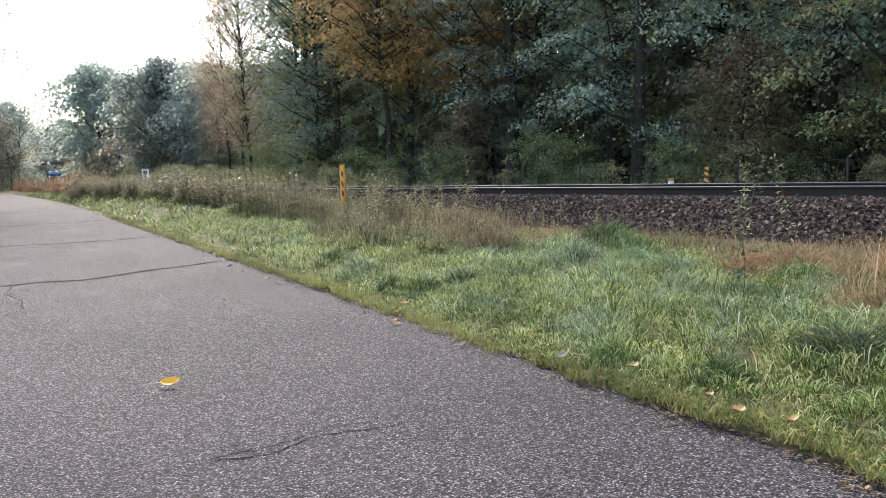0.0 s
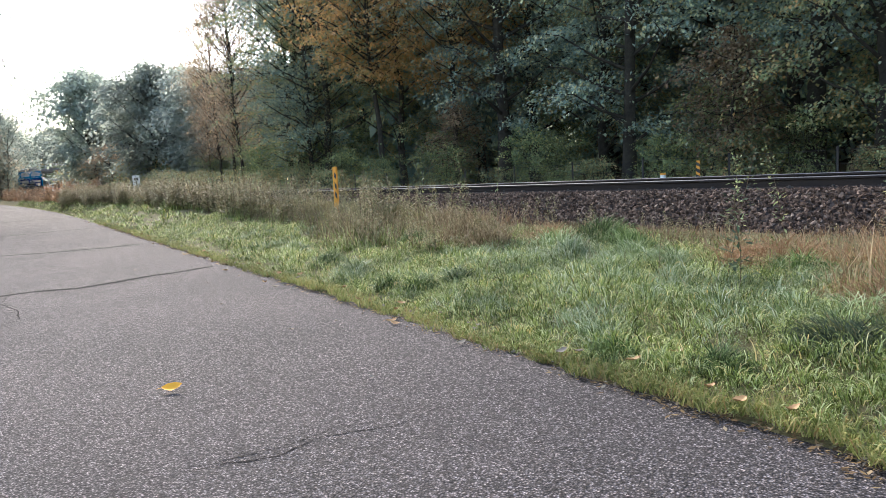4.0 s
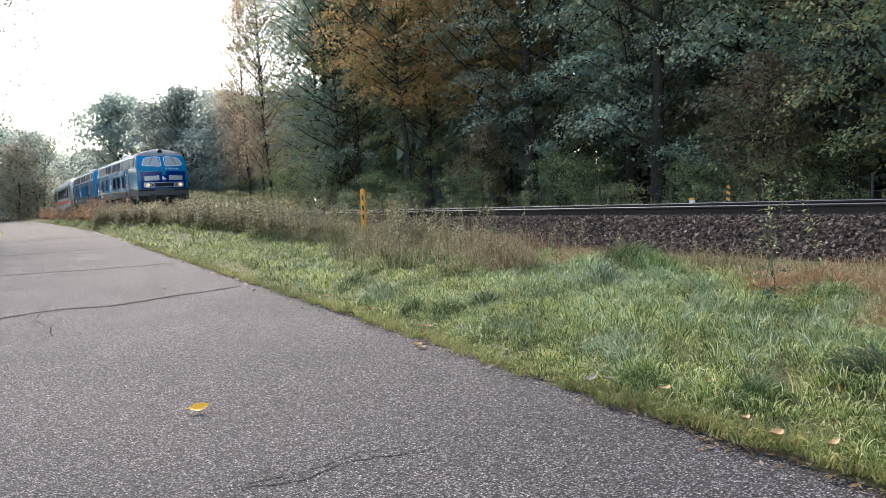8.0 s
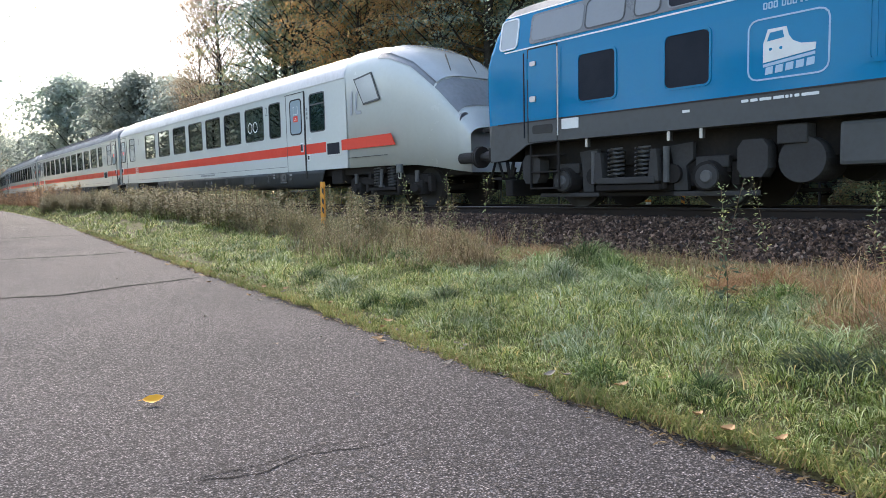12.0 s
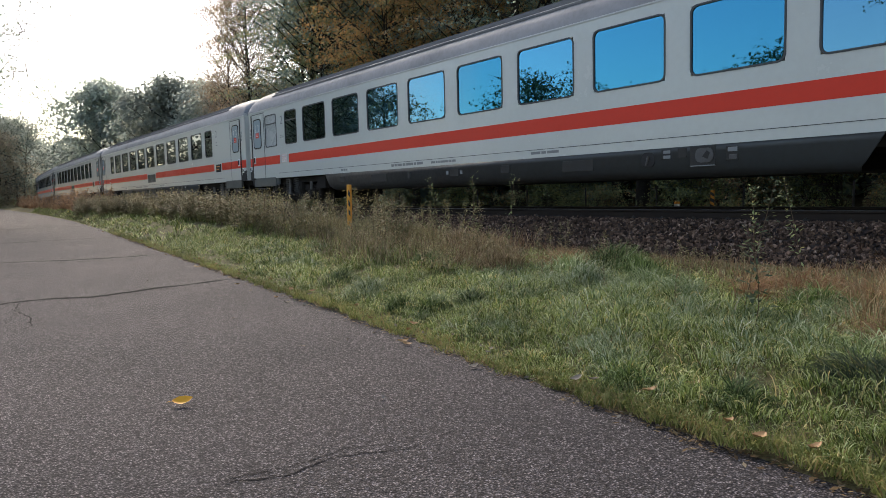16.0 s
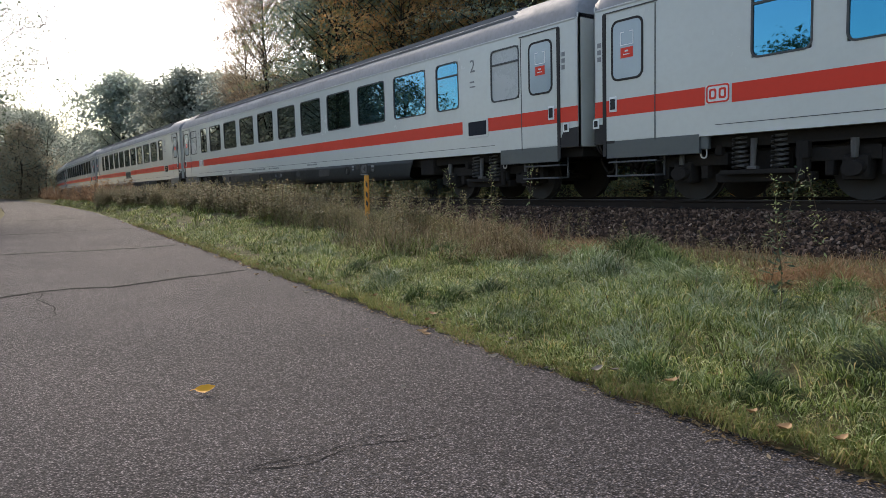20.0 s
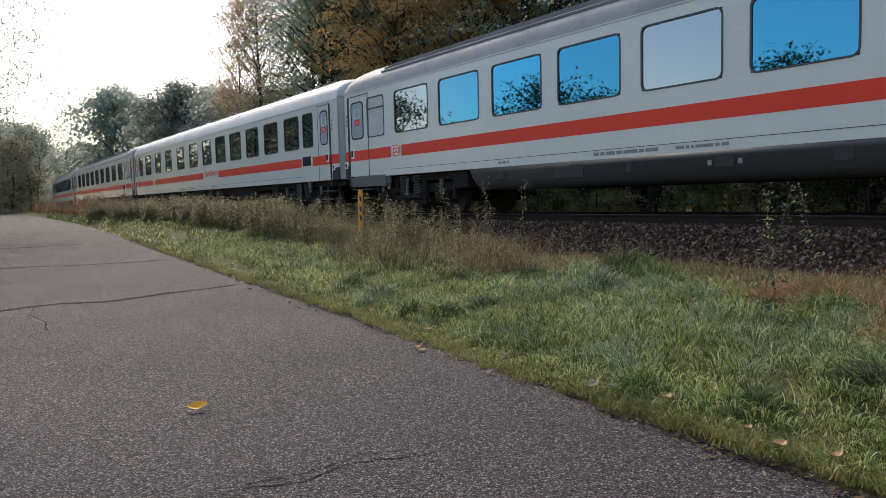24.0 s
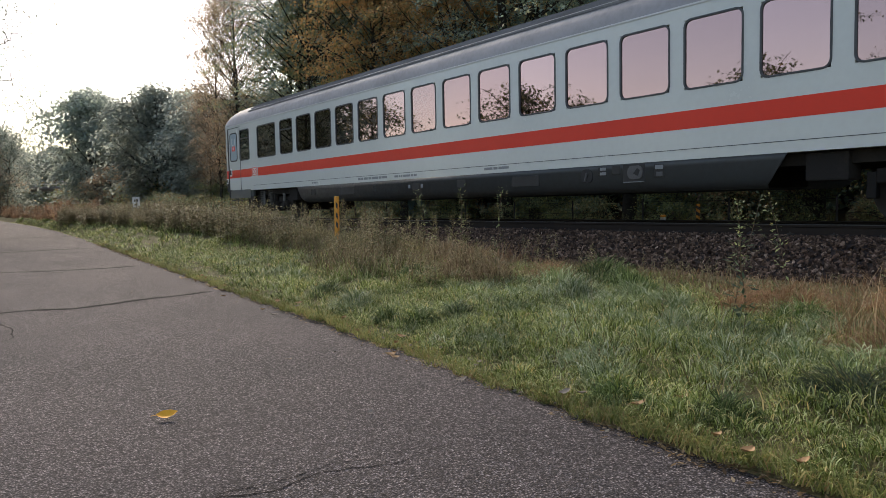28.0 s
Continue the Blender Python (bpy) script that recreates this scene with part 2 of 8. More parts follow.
def asphalt_material():
    m = material("asphalt", (0.1, 0.095, 0.1), 0.85, 0, 0.3)
    c = m.node_tree.nodes.new("ShaderNodeTexCoord")
    v = node(m, "ShaderNodeTexVoronoi", Scale=112.0)
    link(m, c.outputs["Object"], v.inputs["Vector"])
    grain = ramp(m, v.outputs["Color"], [(0.12, (0.036, 0.032, 0.0325)), (0.5, (0.098, 0.0875, 0.0885)), (0.88, (0.31, 0.278, 0.275))])
    gaps = ramp(m, v.outputs["Distance"], [(0.22, (1.1, 1.1, 1.1)), (0.6, (0.22, 0.21, 0.21))])
    stone = mixed(m, 1.0, grain, gaps, "MULTIPLY")
    wear = ramp(m, noisy(m, 0.55, 5), [(0.3, (0.82, 0.82, 0.84)), (0.7, (1.18, 1.15, 1.15))])
    fine = ramp(m, noisy(m, 48.0, 5, 0.7), [(0.36, (0.4, 0.39, 0.39)), (0.64, (1.55, 1.55, 1.55))])
    paint_colour(m, mixed(m, 1.0, mixed(m, 1.0, stone, wear, "MULTIPLY"), fine, "MULTIPLY"))
    relief(m, v.outputs["Distance"], 0.9, 0.007)
    return m


def soil_material(name, dark, light, scale=3.0):
    m = material(name, dark, 0.95, 0, 0.2)
    a = ramp(m, noisy(m, scale, 8, 0.65), [(0.3, dark), (0.7, light)])
    b = ramp(m, noisy(m, scale * 22, 4), [(0.3, (0.6, 0.6, 0.6)), (0.7, (1.25, 1.25, 1.25))])
    paint_colour(m, mixed(m, 1.0, a, b, "MULTIPLY"))
    relief(m, noisy(m, scale * 15, 6), 0.8, 0.03)
    return m


ASPHALT = asphalt_material()
CRACK = material("crack_dark", (0.012, 0.011, 0.011), 0.95, 0, 0.1)
SOIL = soil_material("soil_and_thatch", (0.08, 0.074, 0.035), (0.2, 0.175, 0.085))
LITTER = soil_material("leaf_litter", (0.03, 0.024, 0.014), (0.11, 0.07, 0.03), 5.0)


def stone_material():
    m = material("ballast_stone", (0.14, 0.125, 0.13), 0.85, 0, 0.3)
    g = m.node_tree.nodes.new("ShaderNodeNewGeometry")
    c = ramp(m, g.outputs["Random Per Island"], [(0.0, (0.024, 0.014, 0.01)), (0.4, (0.075, 0.046, 0.032)), (0.75, (0.145, 0.094, 0.068)), (0.94, (0.25, 0.175, 0.135)), (1.0, (0.36, 0.28, 0.23))])
    d = ramp(m, noisy(m, 30, 4), [(0.3, (0.56, 0.51, 0.49)), (0.7, (1.05, 1.04, 1.03))])
    paint_colour(m, mixed(m, 1.0, c, d, "MULTIPLY"))
    relief(m, noisy(m, 60, 4), 0.5, 0.01)
    return m


def lone_stone_material():
    m = material("ballast_stone_single", (0.14, 0.125, 0.13), 0.85, 0, 0.3)
    g = m.node_tree.nodes.new("ShaderNodeObjectInfo")
    c = ramp(m, g.outputs["Random"], [(0.0, (0.024, 0.014, 0.01)), (0.4, (0.075, 0.046, 0.032)), (0.75, (0.145, 0.094, 0.068)), (0.94, (0.25, 0.175, 0.135)), (1.0, (0.36, 0.28, 0.23))])
    d = ramp(m, noisy(m, 30, 4), [(0.3, (0.56, 0.51, 0.49)), (0.7, (1.05, 1.04, 1.03))])
    paint_colour(m, mixed(m, 1.0, c, d, "MULTIPLY"))
    return m


BALLAST, BALLAST_ONE = stone_material(), lone_stone_material()
BALLAST_BED = soil_material("ballast_bed", (0.015, 0.012, 0.011), (0.06, 0.048, 0.045), 9.0)
RAIL_RUST = worn("rail_rust", (0.03, 0.024, 0.022), 0.9, 0, (0.06, 0.042, 0.03), 0.5, 3, 0.15)
RAIL_TOP = worn("rail_running_face", (0.13, 0.13, 0.135), 0.45, 0.8, (0.2, 0.17, 0.15), 0.4, 3)
CONCRETE = worn("sleeper_concrete", (0.2, 0.18, 0.165), 0.9, 0, (0.12, 0.09, 0.07), 0.6, 4)
IRON = worn("dark_iron", (0.035, 0.034, 0.034), 0.65, 0.4, (0.09, 0.065, 0.05), 0.5, 3)
YELLOW = worn("post_yellow", (0.72, 0.3, 0.035), 0.55, 0, (0.3, 0.2, 0.08), 0.4, 6)
BLACK = worn("post_black", (0.02, 0.02, 0.02), 0.6, 0, (0.08, 0.07, 0.06), 0.3, 6)
WHITE_SIGN = worn("sign_white", (0.75, 0.75, 0.73), 0.5, 0, (0.3, 0.3, 0.28), 0.3, 6)
BARK = soil_material("bark", (0.022, 0.02, 0.017), (0.07, 0.06, 0.048), 6.0)
COACH_WHITE = worn("coach_light_grey", (0.58, 0.605, 0.585), 0.2, 0, (0.32, 0.3, 0.27), 0.22, 0.7, 0.5, 0.15)
COACH_ROOF = worn("coach_roof_grey", (0.24, 0.25, 0.27), 0.5, 0.1, (0.1, 0.09, 0.08), 0.5, 0.8)
ROOF_RIB = worn("roof_rib_grey", (0.14, 0.145, 0.155), 0.6, 0.1, (0.08, 0.075, 0.07), 0.5, 1.0)
ROOF_LIGHT = worn("light_roof_grey", (0.5, 0.51, 0.52), 0.4, 0.2, (0.18, 0.17, 0.16), 0.5, 0.8)
STRIPE_RED = worn("stripe_red", (0.76, 0.055, 0.032), 0.35, 0, (0.4, 0.05, 0.035), 0.2, 0.9, 0.2)
SKIRT = worn("skirt_dark_grey", (0.062, 0.07, 0.079), 0.45, 0.1, (0.06, 0.05, 0.042), 0.5, 0.9)
END_SKIRT = worn("end_skirt_grey", (0.085, 0.1, 0.105), 0.35, 0.1, (0.06, 0.06, 0.055), 0.45, 0.9)
RUBBER = worn("black_rubber", (0.02, 0.02, 0.021), 0.7, 0, (0.07, 0.06, 0.055), 0.4, 3)
SPRING = worn("spring_grey", (0.1, 0.1, 0.102), 0.6, 0.2, (0.06, 0.05, 0.04), 0.5, 5)
UNDER = worn("underframe_dirt", (0.02, 0.0185, 0.018), 0.9, 0, (0.06, 0.048, 0.04), 0.5, 1.6, 0.2)
SEAL = worn("window_seal", (0.05, 0.055, 0.06), 0.5, 0, (0.1, 0.1, 0.1), 0.3, 4)
STEEL = worn("bare_steel", (0.42, 0.42, 0.42), 0.35, 0.9, (0.2, 0.18, 0.16), 0.4, 3)
INSIDE = worn("inside_grey", (0.22, 0.22, 0.22), 0.7, 0, (0.1, 0.1, 0.1), 0.3, 2)
GLASS_BLUE = glazing("glass_blue_coat", (0.05, 0.34, 0.56), 0.72)
GLASS_PINK = glazing("glass_rose_coat", (0.72, 0.47, 0.45), 0.64)
GLASS_CLEAR = glazing("glass_clear_coat", (0.38, 0.45, 0.5), 0.74)
GLASS_SKY = glazing("glass_pale_blue", (0.2, 0.4, 0.5), 0.72)
GLASS_GREY = glazing("glass_grey", (0.6, 0.66, 0.7), 0.45)
FROSTED = worn("frosted_pane", (0.42, 0.45, 0.46), 0.25, 0, (0.3, 0.3, 0.3), 0.2, 2)
LOCO_BLUE = worn("loco_blue", (0.0, 0.185, 0.37), 0.05, 0, (0.0, 0.135, 0.27), 0.25, 0.8, 0.22, 0.05)
LOCO_DEEP = worn("loco_deep_blue", (0.001, 0.028, 0.17), 0.12, 0, (0.01, 0.03, 0.1), 0.3, 0.8, 0.22, 0.12)
DOOR_PANE = worn("door_pane", (0.34, 0.42, 0.47), 0.06, 0, (0.28, 0.34, 0.38), 0.4, 1.2, 0.8, 0.05)
BOGIE_GREY = worn("bogie_grey", (0.046, 0.045, 0.045), 0.75, 0, (0.05, 0.042, 0.036), 0.5, 2.0, 0.25)
# opaque cab panes; the pale colour stands for sky reflected in the glass
SKY_PANE = worn("sky_reflection_pane", (0.4, 0.42, 0.43), 0.06, 0, (0.28, 0.29, 0.29), 0.5, 1.5, 0.6, 0.05)
LOCO_GREY = worn("loco_grey", (0.06, 0.064, 0.066), 0.5, 0, (0.06, 0.05, 0.045), 0.5, 0.9)
LOCO_ROOF = worn("loco_roof", (0.27, 0.27, 0.27), 0.65, 0, (0.12, 0.11, 0.1), 0.6, 1.2)
LINE_WHITE = worn("line_white", (0.78, 0.8, 0.8), 0.4, 0, (0.3, 0.3, 0.3), 0.2, 3)
LOUVRE = worn("louvre_dark", (0.008, 0.012, 0.022), 0.6, 0, (0.025, 0.026, 0.03), 0.4, 3, 0.25)
LETTER_GREY = worn("letter_grey", (0.2, 0.21, 0.22), 0.6, 0, (0.35, 0.35, 0.35), 0.3, 8)
FADED = worn("faded_emblem", (0.66, 0.47, 0.46), 0.4, 0, (0.6, 0.58, 0.56), 0.5, 9)
EMBLEM_PALE = worn("emblem_pale_blue", (0.36, 0.52, 0.66), 0.3, 0, (0.2, 0.36, 0.5), 0.5, 9)
BAND_BASE = worn("band_base", (0.17, 0.175, 0.18), 0.25, 0, (0.1, 0.1, 0.1), 0.4, 1.5, 0.4, 0.2)
BAND_PALE = worn("band_pane", (0.23, 0.24, 0.25), 0.08, 0, (0.17, 0.175, 0.18), 0.4, 1.5, 0.5, 0.06)
EMBLEM_WHITE = worn("emblem_white", (0.7, 0.71, 0.7), 0.4, 0, (0.5, 0.5, 0.48), 0.4, 6)
SIDE_MARK = worn("side_mark_grey", (0.36, 0.38, 0.42), 0.4, 0, (0.3, 0.3, 0.3), 0.2, 3)
LAMP_LENS = material("headlight_lens", (0.34, 0.28, 0.19), 0.2)
LAMP_LENS.node_tree.nodes["Principled BSDF"].inputs["Emission Color"].default_value = (1.0, 0.78, 0.5, 1)
LAMP_LENS.node_tree.nodes["Principled BSDF"].inputs["Emission Strength"].default_value = 0.24
DISPLAY = material("display_glow", (0.02, 0.01, 0.0), 0.4)
DISPLAY.node_tree.nodes["Principled BSDF"].inputs["Emission Color"].default_value = (1.0, 0.34, 0.05, 1)
DISPLAY.node_tree.nodes["Principled BSDF"].inputs["Emission Strength"].default_value = 0.2
# blue raised in the green to stand for haze and sky sheen on the wood
LEAF_GREEN = leafy("leaves_haze_blued_green", [(0.0, (0.165, 0.25, 0.24)), (0.5, (0.3, 0.41, 0.375)), (0.86, (0.54, 0.61, 0.44)), (1.0, (0.66, 0.57, 0.3))], 0.42, 0.6, 0.5, 0.4)
# far foliage, green and brown: distance haze is mixed into these pale leaf colours
LEAF_HAZED = leafy("leaves_hazed_green", [(0.0, (0.4, 0.45, 0.42)), (0.6, (0.46, 0.51, 0.465)), (1.0, (0.52, 0.55, 0.48))], 0.7, 0.75, 0.3, 0.12)
LEAF_HAZED_BROWN = leafy("leaves_hazed_brown", [(0.0, (0.4, 0.36, 0.3)), (0.6, (0.5, 0.42, 0.33)), (1.0, (0.5, 0.5, 0.4))], 0.7, 0.75, 0.3, 0.12)
LEAF_DARK = leafy("leaves_deep_green", [(0.0, (0.05, 0.08, 0.055)), (0.5, (0.1, 0.14, 0.085)), (0.9, (0.17, 0.2, 0.11)), (1.0, (0.3, 0.22, 0.1))])
LEAF_MIXED = leafy("leaves_turning", [(0.0, (0.18, 0.25, 0.15)), (0.5, (0.33, 0.39, 0.22)), (0.8, (0.48, 0.4, 0.2)), (1.0, (0.58, 0.36, 0.18))], 0.45, 0.55, 0.5, 0.35)
LEAF_ORANGE = leafy("leaves_orange", [(0.0, (0.24, 0.27, 0.15)), (0.2, (0.5, 0.36, 0.15)), (0.5, (0.64, 0.38, 0.17)), (0.85, (0.74, 0.43, 0.2)), (1.0, (0.6, 0.48, 0.22))], 0.45, 0.55, 0.5, 0.3)
LEAF_BROWN = leafy("leaves_brown", [(0.0, (0.24, 0.19, 0.14)), (0.5, (0.4, 0.28, 0.19)), (0.8, (0.54, 0.41, 0.3)), (1.0, (0.4, 0.37, 0.23))], 0.5, 0.62, 0.5, 0.35)
LEAF_BUSH = leafy("leaves_bush", [(0.0, (0.16, 0.22, 0.13)), (0.5, (0.3, 0.37, 0.2)), (0.85, (0.42, 0.46, 0.22)), (1.0, (0.6, 0.5, 0.2))], 0.55, 0.45)
GRASS = leafy("grass_blades", [(0.0, (0.04, 0.052, 0.012)), (0.36, (0.14, 0.19, 0.045)), (0.7, (0.34, 0.41, 0.145)), (0.88, (0.62, 0.67, 0.4)), (1.0, (0.64, 0.47, 0.2))], 0.5, 0.25, 1.6, 0.12)
DEW_GRASS = leafy("grass_with_dew", [(0.0, (0.075, 0.115, 0.045)), (0.5, (0.27, 0.36, 0.17)), (0.85, (0.52, 0.6, 0.41)), (1.0, (0.72, 0.76, 0.62))], 0.5, 0.2, 1.6, 0.12)
TUFT_GREEN = leafy("tuft_green", [(0.0, (0.03, 0.055, 0.02)), (0.6, (0.1, 0.16, 0.055)), (0.92, (0.24, 0.33, 0.14)), (1.0, (0.45, 0.52, 0.33))], 0.5, 0.25, 1.6, 0.12)
DRY_GRASS = leafy("dry_grass", [(0.0, (0.1, 0.075, 0.045)), (0.5, (0.23, 0.17, 0.105)), (0.85, (0.48, 0.38, 0.27)), (1.0, (0.2, 0.22, 0.09))], 0.7, 0.25)
RUST_GRASS = leafy("rust_grass", [(0.0, (0.2, 0.11, 0.065)), (0.6, (0.31, 0.19, 0.115)), (1.0, (0.44, 0.31, 0.2))], 0.7, 0.25)
LITTER_BITS = leafy("litter_bits", [(0.0, (0.06, 0.04, 0.025)), (0.5, (0.2, 0.13, 0.07)), (0.85, (0.36, 0.26, 0.15)), (1.0, (0.3, 0.28, 0.26))], 0.8, 0.1)
MOSS_GRASS = leafy("mossy_grass", [(0.0, (0.17, 0.21, 0.06)), (0.5, (0.33, 0.36, 0.13)), (0.8, (0.48, 0.44, 0.19)), (1.0, (0.42, 0.28, 0.14))], 0.7, 0.3)
WEED_LEAF = leafy("weed_leaves", [(0.0, (0.1, 0.11, 0.05)), (0.4, (0.22, 0.215, 0.11)), (0.7, (0.34, 0.29, 0.165)), (0.93, (0.4, 0.32, 0.2)), (1.0, (0.5, 0.46, 0.34))], 0.6, 0.25, 0.9)
STALK = material("weed_stalk", (0.13, 0.085, 0.05), 0.8)
FALLEN_YELLOW = worn("fallen_leaf_yellow", (0.78, 0.367, 0.015), 0.45, 0, (0.5, 0.25, 0.03), 0.5, 30)
FALLEN_BROWN = worn("fallen_leaf_brown", (0.34, 0.19, 0.075), 0.6, 0, (0.2, 0.11, 0.05), 0.6, 30)


# ---- the plan: path, verge, track ----
TRACK_Y, RAIL_Z = 10.98, 0.704
CURVE_FAR = 230.0


def bend(x):
    """How far the track leaves its straight line at x, and its slope there."""
    d = min(max(-x, 0.0), CURVE_FAR)
    y = 0.5 * 4.52e-5 * d * d + 15.39e-6 * d ** 3 / 6
    k = 4.52e-5 * d + 15.39e-6 * d * d / 2
    far = max(-x - CURVE_FAR, 0.0)
    return y + k * far, -k


_xs = np.arange(-520, 401, 1.0)
_ys = np.array([TRACK_Y + bend(x)[0] for x in _xs])
_arc = np.concatenate([[0], np.cumsum(np.hypot(np.diff(_xs), np.diff(_ys)))])
_arc -= np.interp(0.0, _xs, _arc)


def track(s):
    """The place on the track's middle line, s metres along it from x = 0."""
    x = float(np.interp(s, _arc, _xs))
    return x, TRACK_Y + bend(x)[0]


def edge_y(x):
    """The verge edge of the path."""
    d = max(-x, -20.0)
    u = min(max(d - 30, 0.0), 135.0)
    return 2.4 + 0.108 * d - 0.0011 * u * u


def rise(x):
    d = max(-x - 35.0, 0.0)
    return 1.1e-4 * d * d if d < 90 else 0.89 + 0.02 * (d - 90)


def weed_front(x):
    """Where the mown verge ends and the tall weeds begin."""
    d = -x
    c = TRACK_Y + bend(x)[0]
    f = 4.55 + 0.19 * max(d - 3, 0) if d < 13 else 6.45 + 0.06 * (d - 13)
    return max(min(f, c - 3.5), edge_y(x) + 0.8) + 0.2 * math.sin(x * 0.9)


def ground_z(x, y):
    e, c = edge_y(x), TRACK_Y + bend(x)[0]
    base = min(rise(x), 2.5)
    bank = min(max((-x - 9) * 0.024, 0.0), 0.4)
    if y < e:
        return base - 0.02
    if y < c - 2.9:
        u = min((y - e) / max(weed_front(x) - e, 0.5), 1.0)
        u = u * u * (3 - 2 * u)
        return base * (1 - 0.7 * u) + (0.1 + bank) * u + 0.025 * math.sin(x * 1.3) * math.sin(y * 1.7)
    if y < c + 3.2:
        return min(0.1 + bank * 0.8, 0.36)
    return 0.12 + min((y - c - 3.2) * 0.03, 0.3) + min(base * 0.2, 0.4)


# ---- ground, path and track ----
def spread(values):
    return sorted({round(v, 3) for v in values})


def build_ground():
    xs = spread([-1500, -900, -600] + list(np.arange(-420, -100, 10)) + list(np.arange(-100, -30, 2.5)) + list(np.arange(-30, 6, 0.5)) + [8, 12, 20, 40, 80, 200, 500, 1500])
    ks = spread(list(np.linspace(0, 1, 22)))
    verts, faces = [], []
    cols = []
    for x in xs:
        e, c = edge_y(x), TRACK_Y + bend(x)[0]
        ys = [-1500, -500, -150, -60, -25, -10, e - 4.6, e - 4.3, e - 2, e - 0.3] + [e + 0.04 + (max(c - 3.2, e + 1.5) - e - 0.04) * k for k in ks] + [c + d for d in (-2.6, -1.5, 0, 1.5, 2.6, 3.4, 5, 8, 14, 30, 80, 300, 900, 1600)]
        ys = list(np.maximum.accumulate(np.array(ys) + np.arange(len(ys)) * 0.001))
        cols.append(len(ys))
        for y in ys:
            z = ground_z(x, y)
            if e - 4.5 < y < e + 0.06:
                z = rise(max(x, -160)) - (0.016 if y > e else 0.06)
            verts.append((x, y, z))
    n = cols[0]
    for i in range(len(xs) - 1):
        for j in range(n - 1):
            a = i * n + j
            faces.append((a, a + n, a + n + 1, a + 1))
    index = []
    for f in faces:
        y = sum(verts[k][1] for k in f) / 4
        x = sum(verts[k][0] for k in f) / 4
        index.append(1 if y > TRACK_Y + bend(x)[0] + 2.5 else 0)
    me = mesh_of("ground", verts, faces, (SOIL, LITTER), True, index)
    tagged(new("ground", me), "mossy soil under the grass verge and the wood", "ground", kind="structure")


def build_path():
    xs = spread(list(np.arange(-160, -40, 4)) + list(np.arange(-40, 16, 0.25)) + [16])
    verts, faces = [], []
    rng = random.Random(4)
    k = (0.0, 0.02, 0.08, 0.3, 0.6, 1.0)
    for x in xs:
        e = edge_y(x) + 0.085 + rng.uniform(-0.035, 0.03) + 0.02 * math.sin(x * 2.1) * math.sin(x * 0.7)
        z = rise(x)
        for t in k:
            y = e - t * 4.4
            verts.append((x, y, z - (0.012 if t == 0 else 0.003 if t == 0.02 else 0)))
        verts.append((x, e - 4.4, z - 0.12))
        verts.append((x, e + 0.01, z - 0.12))
    n = 8
    for i in range(len(xs) - 1):
        for j in range(n):
            a, b = i * n + j, i * n + (j + 1) % n
            faces.append((a, b, b + n, a + n))
    me = mesh_of("path", verts, faces, (ASPHALT,), False)
    path = tagged(new("path", me), "grey weathered asphalt cycle path with cracks", "path", kind="structure")
    return path


def crack(points, width, seed, parent):
    """A jagged, thin, open crack along a line of points."""
    rng = random.Random(seed)
    line = []
    for (x0, y0), (x1, y1) in zip(points, points[1:]):
        d = math.hypot(x1 - x0, y1 - y0)
        m = max(int(d / 0.035), 2)
        for i in range(m):
            t = i / m
            line.append((x0 + (x1 - x0) * t, y0 + (y1 - y0) * t))
    line.append(points[-1])
    verts, faces = [], []
    wob = 0.0
    for i, (x, y) in enumerate(line):
        a = line[max(i - 1, 0)]
        b = line[min(i + 1, len(line) - 1)]
        d = Vector((b[0] - a[0], b[1] - a[1]))
        d.normalize()
        wob = wob * 0.8 + rng.gauss(0, 0.006)
        end = min(i, len(line) - 1 - i, 6) / 6
        w = width * rng.uniform(0.45, 1.2) * (0.25 + 0.75 * end)
        px, py = x - d.y * wob, y + d.x * wob
        verts += [(px - d.y * w / 2, py + d.x * w / 2, rise(px) + 0.0025), (px + d.y * w / 2, py - d.x * w / 2, rise(px) + 0.0025)]
    for i in range(len(line) - 1):
        faces.append((2 * i, 2 * i + 1, 2 * i + 3, 2 * i + 2))
    part_mesh("crack", mesh_of("crack", verts, faces, (CRACK,)), parent)


def build_cracks(path):
    crack([(-9.15, 3.26), (-9.0, 2.7), (-8.95, 2.28), (-8.75, 1.75), (-8.7, 1.49), (-8.95, 1.1), (-8.95, 0.8), (-8.75, 0.4), (-8.6, -0.6)], 0.13, 1, path)
    crack([(-8.9, 0.85), (-8.3, 0.72), (-7.6, 0.8), (-7.1, 0.72), (-6.8, 0.5)], 0.014, 2, path)
    crack([(-14.5, 3.8), (-14.35, 3.16), (-14.6, 2.2), (-15.0, 1.39), (-15.1, 0.6), (-15.0, -0.2)], 0.17, 3, path)
    crack([(-22.5, 4.7), (-22.7, 3.4), (-22.5, 2.0), (-22.9, 0.8)], 0.3, 4, path)
    crack([(-34.0, 6.0), (-34.5, 4.6), (-34.2, 3.2), (-35, 1.9)], 0.45, 5, path)
    crack([(-2.62, 0.7), (-2.58, 0.9), (-2.49, 1.07), (-2.53, 1.3), (-2.5, 1.42), (-2.42, 1.6), (-2.44, 1.75)], 0.0075, 6, path)
    crack([(-2.5, 1.06), (-2.62, 1.0), (-2.72, 0.86)], 0.007, 7, path)
    crack([(-2.44, 1.75), (-2.46, 1.95), (-2.4, 2.1)], 0.005, 8, path)
    crack([(-5.5, 0.5), (-5.3, 0.9), (-5.45, 1.3)], 0.006, 9, path)
    crack([(-2.66, 0.72), (-2.6, 1.02), (-2.57, 1.2), (-2.6, 1.4), (-2.53, 1.55)], 0.006, 10, path)


